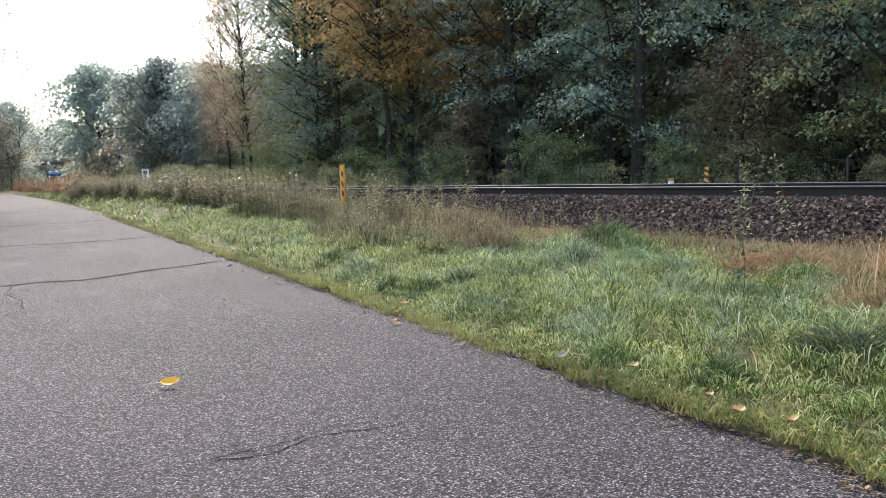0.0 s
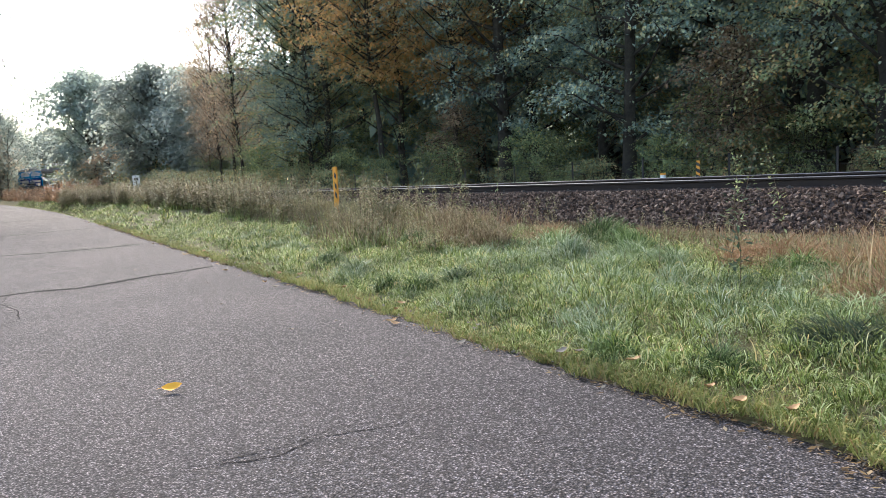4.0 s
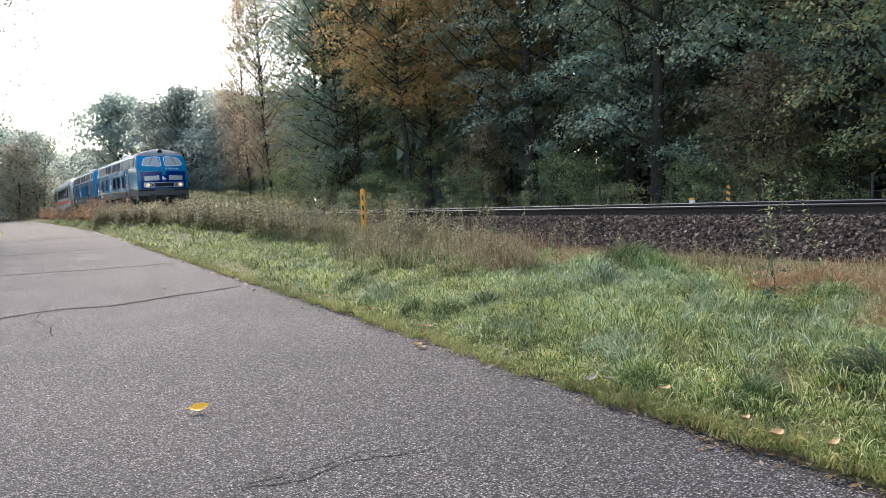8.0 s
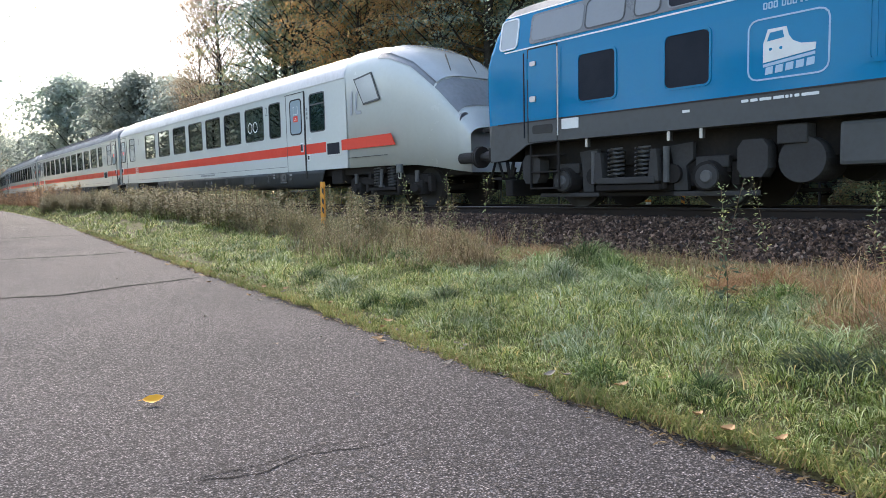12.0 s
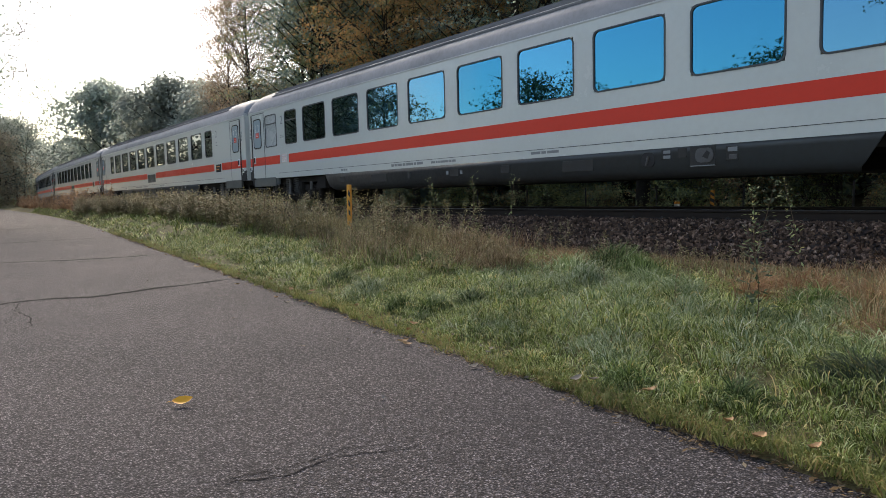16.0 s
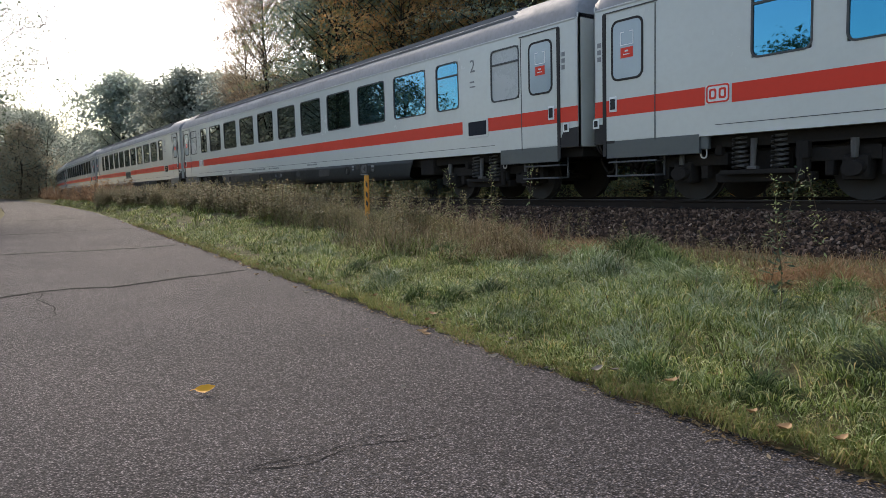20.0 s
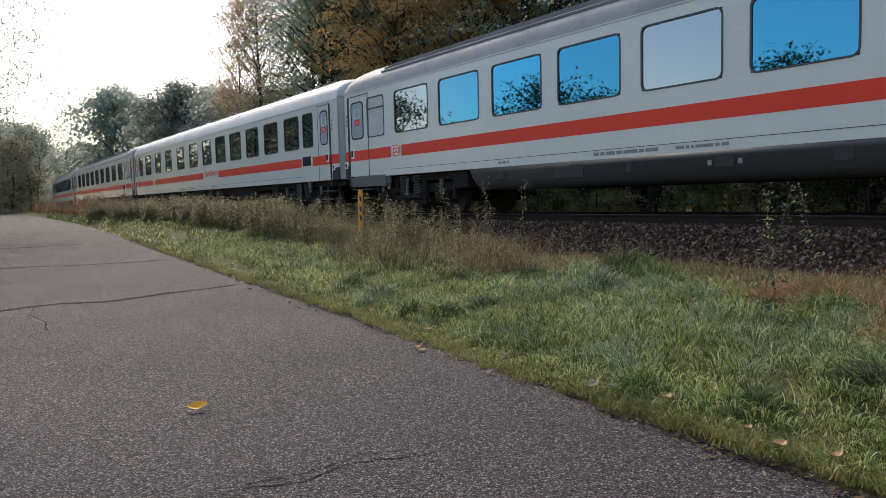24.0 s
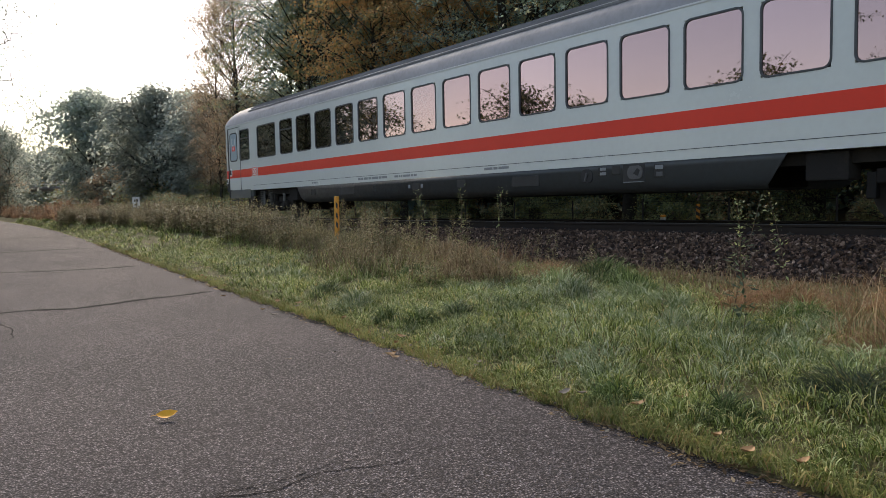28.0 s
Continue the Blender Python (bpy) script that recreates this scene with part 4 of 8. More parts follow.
def buffers(parent, x, forward, wide=0.0):
    for side in (-1, 1):
        bm = bmesh.new()
        f = 1 if forward else -1
        tube(bm, (x - f * 0.62, side * 0.875, 1.05), (x - f * 0.2, side * 0.875, 1.05), 0.12, n=14)
        tube(bm, (x - f * 0.3, side * 0.875, 1.05), (x - f * 0.03, side * 0.875, 1.05), 0.085, n=14)
        tube(bm, (x - f * 0.045, side * 0.875, 1.05), (x, side * 0.875, 1.05), 0.23, n=22)
        part("buffer", bm, IRON, parent, "round dark steel buffer")


def coupling(parent, x, forward):
    f = 1 if forward else -1
    bm = boxed(min(x - f * 0.6, x), max(x - f * 0.6, x), -0.06, 0.06, 0.96, 1.12, 0.02)
    part("draw_hook", bm, IRON, parent, "steel draw hook")
    part("coupling_screw", tube(bmesh.new(), (x - f * 0.1, 0, 1.0), (x - f * 0.02, 0, 0.62), 0.04, n=8), IRON, parent)
    for y in (-0.4, 0.45):
        pts = [Vector((x - f * (0.55 - 0.5 * k), y, 0.95 - 0.45 * math.sin(math.pi * min(k * 0.9 + 0.1, 1)))) for k in np.linspace(0, 1, 8)]
        verts, faces = [], []
        tapered(verts, faces, pts, [0.028] * 8, 6)
        part_mesh("brake_hose", mesh_of("brake_hose", verts, faces, (RUBBER,), True), parent, "black rubber brake hose")


def carriage_door(parent, xa, xb, side, glass, z0=1.0, z1=3.2, striped=True):
    """A folding entrance door with pane, grip, stripe and step; its seal and grip lie towards the coach's end."""
    y = side * (HALF + 0.006)
    yy = sorted((y, side * (HALF - 0.03)))
    d = part("door", boxed(xa, xb, yy[0], yy[1], z0 + 0.045, z1, 0.008), COACH_WHITE, parent)
    w = xb - xa
    cx = (xa + xb) / 2
    out = 1 if cx > 0 else -1
    end = xb if out > 0 else xa
    outer = lambda a, b: (min(end + out * a, end + out * b), max(end + out * a, end + out * b))
    deep = lambda a, b: (min(y + side * a, y + side * b), max(y + side * a, y + side * b))
    px = cx + out * w * 0.05
    f = bmesh.new()
    ring_xz(f, rounded(w * 0.66, 1.02, 0.14), rounded(w * 0.585, 0.945, 0.11), -0.012, 0.03)
    if side > 0:
        bmesh.ops.scale(f, vec=(1, -1, 1), verts=f.verts)
    bmesh.ops.recalc_face_normals(f, faces=f.faces)
    part("door_window_frame", f, RUBBER, d, m=pose(px, y, 2.56))
    g = bmesh.new()
    slab_xz(g, rounded(w * 0.6, 0.96, 0.11), -0.006, -0.002)
    if side > 0:
        bmesh.ops.scale(g, vec=(1, -1, 1), verts=g.verts)
    bmesh.ops.recalc_face_normals(g, faces=g.faces)
    part("door_pane", g, glass, d, m=pose(px, y, 2.56))
    sticker = part("sticker", boxed(px - 0.13, px + 0.13, *deep(0.008, 0.011), 2.42, 2.59), STRIPE_RED, d, "small red sticker on the pane")
    part("writing", boxed(px - 0.07, px + 0.06, *deep(0.011, 0.013), 2.47, 2.485), LINE_WHITE, sticker)
    part("writing", boxed(px - 0.04, px + 0.03, *deep(0.011, 0.013), 2.52, 2.545), LINE_WHITE, sticker)
    bm = bmesh.new()
    for sx in (-1, 1):
        box(bm, min(px + sx * 0.14, px + sx * 0.125), max(px + sx * 0.14, px + sx * 0.125), *deep(0.008, 0.01), 2.63, 2.84)
        box(bm, min(px + sx * 0.14, px + sx * 0.06), max(px + sx * 0.14, px + sx * 0.06), *deep(0.008, 0.01), 2.842, 2.856)
    box(bm, px - 0.124, px + 0.124, *deep(0.008, 0.01), 2.63, 2.642)
    part("pane_mark", bm, LINE_WHITE, d, "thin white bracket on the pane")
    if striped:
        part("door_stripe", boxed(xa + 0.004, xb - 0.004, *deep(-0.004, 0.002), 1.465, 1.742), STRIPE_RED, d, "red stripe across the door")
    grip = part("grip", boxed(*outer(-0.24, -0.08), *deep(-0.001, 0.014), 1.54, 1.8, 0.006), LINE_WHITE, d, "white plate with a dark door grip")
    part("grip_bar", boxed(*outer(-0.21, -0.11), *deep(0.014, 0.03), 1.58, 1.76, 0.008), RUBBER, grip)
    op = part("door_opener", boxed(*outer(0.16, 0.3), *deep(-0.001, 0.012), 1.28, 1.45, 0.006), LINE_WHITE, parent, "white plate with a dark door switch")
    part("switch", boxed(*outer(0.19, 0.27), *deep(0.012, 0.02), 1.31, 1.42, 0.006), RUBBER, op)
    for z in (2.44, 2.56, 2.68):
        part("symbol", boxed(*outer(0.12, 0.2), *deep(-0.006, 0.0), z, z + 0.08), LETTER_GREY, parent)
    part("door_seal", boxed(*outer(0.0, 0.075), *deep(-0.01, 0.01), z0 - 0.22 if striped else z0, z1 + 0.02), RUBBER, parent)
    part("door_joint", boxed(*(lambda e: (min(e, e - out * 0.014), max(e, e - out * 0.014)))(xa if out > 0 else xb), *deep(-0.01, 0.004), z0, z1), SEAL, parent)
    part("door_head", boxed(xa - 0.05, xb + 0.05, *deep(-0.01, 0.012), z1 + 0.022, z1 + 0.04), SEAL, parent)
    st = bmesh.new()
    for z, dd in ((0.42, 0.0), (0.66, 0.04)):
        box(st, xa, xb, min(side * (HALF - 0.28), side * (HALF - dd)), max(side * (HALF - 0.28), side * (HALF - dd)), z, z + 0.03, 0.006)
    for x in (xa, xb):
        box(st, x - 0.015, x + 0.015, min(side * (HALF - 0.28), side * (HALF - 0.25)), max(side * (HALF - 0.28), side * (HALF - 0.25)), 0.42, 1.0)
    part("steps", st, SKIRT, parent, "dark metal entrance steps")


def bars(parent, x, z, widths, height, mat, side=-1, name="lettering", gap=0.03, y=None):
    """Small lettering that cannot be read, as plain bars."""
    bm = bmesh.new()
    yy = side * (HALF + 0.002) if y is None else y
    for w in widths:
        box(bm, x, x + w, min(yy, yy + side * 0.003), max(yy, yy + side * 0.003), z, z + height)
        x += w + gap
    part(name, bm, mat, parent)


def word(parent, text, size, x, z, mat, side=-1, off=0.004, y=None):
    me = shared(("word", text, size), lambda: text_mesh(text, size, 0.002)).copy()
    me.materials.clear()
    me.materials.append(mat)
    yy = side * (HALF + off) if y is None else y
    m = pose(x, yy, z, 90, 0, 0) if side < 0 else pose(x, yy, z, 90, 0, 180)
    return part_mesh("lettering", me, parent, m=m)


L = 26.4


def coach_shell(c, x0, x1, layout, glass, roof_mat, stripe, doors):
    """Walls with their windows, stripe, roof and ends. layout: (from, to, bar) in metres behind the front end."""
    z0, z1 = 1.0, 3.32
    holes = []
    for a, b, bar in layout:
        holes.append((L / 2 - b, L / 2 - a, 2.06, 3.1))
    for side in (-1, 1):
        v, f = holed_wall(x0, x1, z0, z1, holes, side * HALF, -side * 0.06)
        part_mesh("side_wall", mesh_of("side_wall", v, f, (COACH_WHITE,)), c)
        for a, b, bar in layout:
            g = FROSTED if bar == 3 else GLASS_CLEAR if bar == 4 else glass
            window(c, L / 2 - b, L / 2 - a, 2.06, 3.1, side, g, {3: 1, 4: 0}.get(bar, bar))
        for a, b in stripe:
            yy = sorted((side * (HALF + 0.003), side * (HALF - 0.01)))
            part("stripe", boxed(L / 2 - b, L / 2 - a, yy[0], yy[1], 1.465, 1.742), STRIPE_RED, c, "bright red painted stripe")
        for a, b in doors:
            carriage_door(c, L / 2 - b, L / 2 - a, side, DOOR_PANE)
        # lower seam and rain gutter
        yy = sorted((side * (HALF + 0.012), side * (HALF - 0.02)))
        part("gutter", boxed(x0 + 0.05, x1 - 0.05, yy[0], yy[1], 3.3, 3.335, 0.006), ROOF_LIGHT, c)
        part("seam", boxed(x0 + 2.4, x1 - 2.4, min(side * (HALF + 0.004), side * HALF), max(side * (HALF + 0.004), side * HALF), 1.152, 1.162), SEAL, c)
    part_mesh("roof", roof_mesh(x0, x1, mat=roof_mat), c)
    for x in (x0, x1):
        d = 0.03 if x == x0 else -0.03
        part("end_wall", boxed(min(x, x + d), max(x, x + d), -HALF, HALF, 1.0, 3.4), COACH_WHITE, c)
        g = bmesh.new()
        e = -0.12 if x == x0 else 0.12
        ring = [(-0.55, 1.25), (0.55, 1.25), (0.62, 2.2), (0.55, 3.3), (-0.55, 3.3), (-0.62, 2.2)]
        vs = [[g.verts.new((xx, yy, zz)) for yy, zz in ring] for xx in (x, x + e)]
        for i in range(6):
            g.faces.new((vs[0][i], vs[0][(i + 1) % 6], vs[1][(i + 1) % 6], vs[1][i]))
        g.faces.new(vs[1])
        bmesh.ops.recalc_face_normals(g, faces=g.faces)
        part("gangway", g, RUBBER, c, "black rubber gangway")
    for x, sx in ((x0, 1), (x1, -1)):
        if abs(x) > L / 2 - 1:
            for side in (-1, 1):
                bm = bmesh.new()
                slab_xz(bm, [(sx * a, z) for a, z in ((0.0, 0.0), (0.46, 0.0), (0.46, 0.16), (0.4, 0.28), (0.28, 0.34), (0.0, 0.36))], side * (HALF - 0.02), side * (HALF + 0.004), x, 1.0)
                bmesh.ops.recalc_face_normals(bm, faces=bm.faces)
                part("corner_recess", bm, RUBBER, c, "dark recess beside the buffer")
    part("floor", boxed(x0 + 0.04, x1 - 0.04, -HALF + 0.07, HALF - 0.07, 1.0, 1.1), INSIDE, c)
    # seats behind the glass
    bm = bmesh.new()
    for i in range(18):
        sx = x0 + 3.2 + i * (x1 - x0 - 6.4) / 17
        for sy in (-0.85, 0.85):
            box(bm, sx - 0.08, sx + 0.08, sy - 0.45, sy + 0.45, 1.4, 2.3, 0.05)
            box(bm, sx, sx + 0.45, sy - 0.45, sy + 0.45, 1.4, 1.55, 0.03)
    part("seats", bm, SKIRT, c, "dark seats behind the glass")


def roof_ribs(c, x0, x1):
    for yy in (-0.6, -0.9, -1.06, -1.18, -1.28, 0.6, 0.9, 1.06, 1.18, 1.28):
        a = math.acos(min(1, (abs(yy) / HALF) ** (1 / 0.72)))
        z = 3.32 + 0.73 * math.sin(a) ** 0.85
        part("roof_rib", boxed(x0, x1, yy - 0.025, yy + 0.025, z - 0.03, z + 0.018), ROOF_RIB, c)


def underframe(c, x0, x1, skirts, boxes):
    for a, b in skirts:
        for side in (-1, 1):
            bm = bmesh.new()
            rows = [(0.0, 1.0, 0.01), (0.06, 0.9, 0.012), (0.14, 0.78, 0.018), (0.22, 0.66, 0.035), (0.3, 0.58, 0.08), (0.36, 0.52, 0.22)]
            vs = [[(bm.verts.new((a + d, side * (HALF - q - i * 0.03), z)), bm.verts.new((b - d, side * (HALF - q - i * 0.03), z))) for d, z, q in rows] for i in (0, 1)]
            for i in (0, 1):
                for (p, q), (r, s) in zip(vs[i], vs[i][1:]):
                    bm.faces.new((p, q, s, r))
            for k in (0, 1):
                for m in range(len(rows) - 1):
                    bm.faces.new((vs[0][m][k], vs[0][m + 1][k], vs[1][m + 1][k], vs[1][m][k]))
            for m in (0, -1):
                bm.faces.new((vs[0][m][0], vs[0][m][1], vs[1][m][1], vs[1][m][0]))
            bmesh.ops.recalc_face_normals(bm, faces=bm.faces)
            part("skirt", bm, SKIRT, c, "dark grey curved skirt panel", True)
            y = side * (HALF - 0.016)
            deep = lambda k: (min(y - side * 0.04, y + side * k), max(y - side * 0.04, y + side * k))
            for k in range(int((b - a) / 1.7)):
                x = a + 0.9 + k * 1.7
                w = (0.26, 0.74, 0.12, 0.3)[k % 4]
                if 3.2 < x < 5.6:
                    continue
                part("flap", boxed(x, x + w, *deep(0.012), 0.7 if w > 0.5 else 0.74, 0.9, 0.006), BLACK, c)
                if k % 4 == 3:
                    for q in (-0.14, 0.36):
                        part("plate", boxed(x + q, x + q + 0.07, *deep(0.014), 0.78, 0.86, 0.004), LETTER_GREY, c, "small pale plate")
            # filler opening, plates and the equipment bay in the skirt
            bm = bmesh.new()
            slab_xz(bm, rounded(0.27, 0.24, 0.1, 4), *deep(0.014), 3.9, 0.83)
            bmesh.ops.recalc_face_normals(bm, faces=bm.faces)
            hole = part("filler_opening", bm, RUBBER, c, "dark rounded filler opening")
            part("filler_pipe", tube(bmesh.new(), (3.87, y + side * 0.016, 0.74), (3.92, y + side * 0.03, 0.88), 0.02, n=8), SPRING, hole)
            bay = part("plate_recess", boxed(4.16, 4.34, *deep(0.012), 0.82, 0.97, 0.006), BLACK, c)
            for z in (0.83, 0.91):
                part("plate", boxed(4.2, 4.33, *deep(0.017), z, z + 0.05, 0.004), LETTER_GREY, bay, "small pale plate")
            part("flap", boxed(4.46, 4.62, *deep(0.012), 0.83, 0.98, 0.006), BLACK, c)
            bay = part("equipment_bay", boxed(4.68, 5.11, *deep(0.012), 0.69, 0.985, 0.008), BLACK, c, "open bay with pale machinery")
            bm = bmesh.new()
            slab_xz(bm, rounded(0.3, 0.22, 0.09, 3), *deep(0.03), 4.93, 0.85)
            bmesh.ops.recalc_face_normals(bm, faces=bm.faces)
            unit = part("machinery", bm, SPRING, bay)
            bm = bmesh.new()
            slab_xz(bm, [(-0.06, -0.03), (0.02, 0.06), (0.07, 0.02), (0.03, -0.07)], *deep(0.036), 4.96, 0.86)
            bmesh.ops.recalc_face_normals(bm, faces=bm.faces)
            part("gap", bm, BLACK, unit)
            part("bay_sill", boxed(4.7, 5.1, *deep(0.03), 0.685, 0.7), LETTER_GREY, bay)
            bay = part("gauge_recess", boxed(5.28, 5.47, *deep(0.012), 0.75, 0.96, 0.006), BLACK, c)
            part("gauge_plate", boxed(5.31, 5.46, *deep(0.017), 0.88, 0.945, 0.004), LETTER_GREY, bay)
            part("gauge", boxed(5.33, 5.45, *deep(0.019), 0.765, 0.84, 0.012), SPRING, bay)
    for a, b, zb in boxes:
        part("equipment_box", boxed(a, b, -1.25, 1.25, zb, 0.98, 0.03), UNDER, c)
    part("sill", boxed(x0 + 0.1, x1 - 0.1, -1.2, 1.2, 0.82, 1.0), UNDER, c)
    for xa in (-8.15, 7.6):
        for side in (-1, 1):
            part("equipment_box", boxed(xa, xa + 0.55, min(side * 0.9, side * 1.3), max(side * 0.9, side * 1.3), 0.6, 0.98, 0.03), UNDER, c)
    for x, out in ((-10.03, -1), (10.03, 1)):
        bogie(c, x, 2.64, 0.45)
        for side in (-1, 1):
            xh = x + out * 0.82
            h = part("hanger", boxed(xh - 0.1, xh + 0.1, min(side * 1.3, side * 1.38), max(side * 1.3, side * 1.38), 0.8, 1.0, 0.015), END_SKIRT, c, "grey bracket with a steel loop")
            bm = bmesh.new()
            ring_xz(bm, rounded(0.12, 0.2, 0.05, 3), rounded(0.08, 0.16, 0.035, 3), side * 1.33, side * 1.35, xh, 0.76)
            bmesh.ops.recalc_face_normals(bm, faces=bm.faces)
            part("loop", bm, STEEL, h)


def fold_skirt(c, a, b):
    for side in (-1, 1):
        yy = sorted((side * (HALF + 0.003), side * (HALF - 0.06)))
        part("end_skirt", boxed(a, b, yy[0], yy[1], 0.74, 1.04, 0.01), END_SKIRT, c, "blue grey skirt below the door")


def box_sign(c, a, b, z0, z1, glow):
    """The train describer in the side wall: a framed dark box with lit bars."""
    for side in (-1,):
        y = side * HALF
        f = bmesh.new()
        w, h = b - a, z1 - z0
        ring_xz(f, rounded(w, h, 0.03, 2), rounded(w - 0.1, h - 0.1, 0.02, 2), -0.018, 0.01)
        bmesh.ops.recalc_face_normals(f, faces=f.faces)
        s = part("display", f, COACH_WHITE, c, "framed destination display", m=pose(L / 2 - (a + b) / 2, y, (z0 + z1) / 2))
        part("display_pane", boxed(-w / 2 + 0.04, w / 2 - 0.04, -0.011, -0.007, -h / 2 + 0.04, h / 2 - 0.04), LOUVRE, s)
        if glow:
            bm = bmesh.new()
            for r, ws in ((0.05, (0.05, 0.05, 0.12, 0.06)), (-0.06, (0.08, 0.05, 0.1))):
                x = -w / 2 + 0.1
                for q in ws:
                    box(bm, x, x + q, -0.0145, -0.012, r, r + 0.035)
                    x += q + 0.04
            part("display_text", bm, DISPLAY, s, "glowing amber dots")


def logo(c, x, z, mat=STRIPE_RED, side=-1):
    y = side * (HALF + 0.006)
    f = bmesh.new()
    ring_xz(f, rounded(0.38, 0.27, 0.04, 2), rounded(0.335, 0.225, 0.03, 2), -0.004, 0.004)
    bmesh.ops.recalc_face_normals(f, faces=f.faces)
    e = part("emblem", f, mat, c, "red outlined emblem", m=pose(x, y, z))
    part("emblem_field", boxed(-0.19, 0.19, 0.0, 0.004, -0.135, 0.135), LINE_WHITE, e)
    for dx in (-0.08, 0.08):
        b = bmesh.new()
        ring_xz(b, rounded(0.12, 0.16, 0.03, 2), rounded(0.06, 0.1, 0.02, 2), -0.004, 0.0)
        bmesh.ops.recalc_face_normals(b, faces=b.faces)
        part("emblem_mark", b, mat, e, m=pose(dx, 0, 0))


def series(first, step, count, width):
    return [(first + i * step, first + i * step + width, 0) for i in range(count)]


def coach(kind, label):
    """A passenger coach by its kind: vented, plain, compartment, first or bistro."""
    c = thing("passenger_coach", label, "railway coach", "coaches of the train")
    x0, x1 = -L / 2 + 0.18, L / 2 - 0.18
    glass, roof = GLASS_BLUE, COACH_ROOF
    box_at, klass, klass_at = (2.79, 3.52), "2", 3.3
    breaks = []
    doors = [(0.72, 1.72), (L - 1.48, L - 0.46)]
    if kind == "vented":
        lay = [(3.85, 4.7, 1)] + series(5.16, 1.917, 9, 1.45) + [(22.4, 23.25, 1)]
        breaks = [(2.85, 3.7), (12.7, 14.4), (23.55, 24.0)]
    elif kind == "plain":
        lay = [(1.8, 2.67, 3), (3.83, 4.68, 1)] + series(5.14, 1.917, 9, 1.45) + [(22.38, 23.23, 1), (L - 2.5, L - 1.59, 3)]
        breaks = [(2.85, 3.7), (23.01, 23.7)]
        klass_at = 3.3
    elif kind == "compartment":
        lay = [(2.0, 2.85, 3), (3.35, 4.5, 0)] + [(a, b, 4 if k in (5, 9) else 0) for k, (a, b, _) in enumerate(series(4.97, 1.905, 10, 1.46))] + [(24.1, 24.95, 3)]
        breaks = [(2.9, 3.4), (23.3, 23.8)]
    elif kind == "first":
        lay = [(2.0, 2.85, 3)] + series(3.47, 2.335, 9, 1.44)
        breaks = [(2.75, 3.6), (23.75, 24.2)]
        klass, klass_at = "1", 3.15
    elif kind == "last":
        glass = GLASS_PINK
        lay = [(2.0, 2.85, 3)] + [(L - b, L - a, bar) for a, b, bar in [(2.98, 4.39, 0), (4.74, 5.61, 1)] + series(5.89, 1.195, 13, 0.93) + [(21.45, 22.85, 0)]] + [(L - 2.3, L - 1.44, 1)]
        breaks = [(2.85, 3.7), (L - 2.95, L - 2.45)]
        klass = "1"
    else:
        lay = [(L - b, L - a, bar) for a, b, bar in [(1.44, 2.26, 0), (2.96, 4.19, 2), (5.1, 6.28, 0), (7.2, 8.35, 0), (9.32, 10.52, 0), (11.41, 12.65, 0), (13.38, 14.6, 2), (15.17, 16.39, 0), (16.95, 18.19, 0), (18.76, 20.0, 0), (20.56, 21.78, 2), (22.34, 23.5, 0), (23.8, 24.53, 0)]]
        glass, roof = GLASS_SKY, ROOF_LIGHT
        breaks = [(1.96, 2.76), (10.98, 13.05), (L - 5.05, L - 4.3)]
        doors = [(0.75, 1.5), (L - 1.2, L - 0.45)]
        box_at, klass, klass_at = (2.0, 2.72), "1", L - 4.65
    stripe, at = [], 0.2
    for a, b in breaks:
        stripe.append((at, a))
        at = b
    stripe.append((at, L - 0.2))
    coach_shell(c, x0, x1, lay, glass, roof, stripe, doors)
    if kind != "bistro":
        roof_ribs(c, x0 + 1.9, x1 - 1.9)
        underframe(c, x0, x1, [(-7.4, 7.4)], [(-6.5, 6.5, 0.56)])
        box_sign(c, *box_at, 1.36, 1.76, kind == "vented")
    else:
        underframe(c, x0, x1, [], [(-6.8, -4.6, 0.6), (-4.2, -3.4, 0.45), (-2.2, -0.4, 0.5), (0.2, 0.8, 0.62), (1.4, 2.1, 0.55), (3.2, 6.0, 0.65)])
        for i in range(44):
            x = x0 + 0.9 + i * 0.56
            bm = bmesh.new()
            for yy0, yy1 in ((-1.05, -0.2), (0.2, 1.05)):
                zz = 3.32 + 0.73 * math.sin(math.acos(min(1, (0.75 / HALF) ** (1 / 0.72)))) ** 0.85
                box(bm, x, x + 0.2, yy0, yy1, zz - 0.2, zz - 0.055, 0.01)
            part("roof_corrugation", bm, ROOF_LIGHT, c)
        box_sign(c, *box_at, 1.44, 1.83, False)
        word(c, "Bordbistro", 0.4, L / 2 - (L - 14.5), 1.56, STRIPE_RED)
        part("roof_vent", boxed(-L / 2 + 1.5, -L / 2 + 2.5, -0.98, -0.6, 3.72, 3.86, 0.02), LOUVRE, c)
    if kind != "bistro":
        fold_skirt(c, -L / 2 + 0.46, -L / 2 + 2.31)
        fold_skirt(c, L / 2 - 2.4, L / 2 - 0.72)
    if kind == "vented":
        for side in (-1, 1):
            yy = sorted((side * (HALF + 0.01), side * (HALF - 0.02)))
            g = part("vent_grille", boxed(L / 2 - 14.3, L / 2 - 12.8, yy[0], yy[1], 1.27, 1.68, 0.02), SEAL, c, "dark ventilation grille")
            for k in range(7):
                z = 1.31 + k * 0.05
                part("slat", boxed(L / 2 - 14.25, L / 2 - 12.85, min(side * (HALF + 0.016), side * (HALF + 0.008)), max(side * (HALF + 0.016), side * (HALF + 0.008)), z, z + 0.022), SKIRT, g)
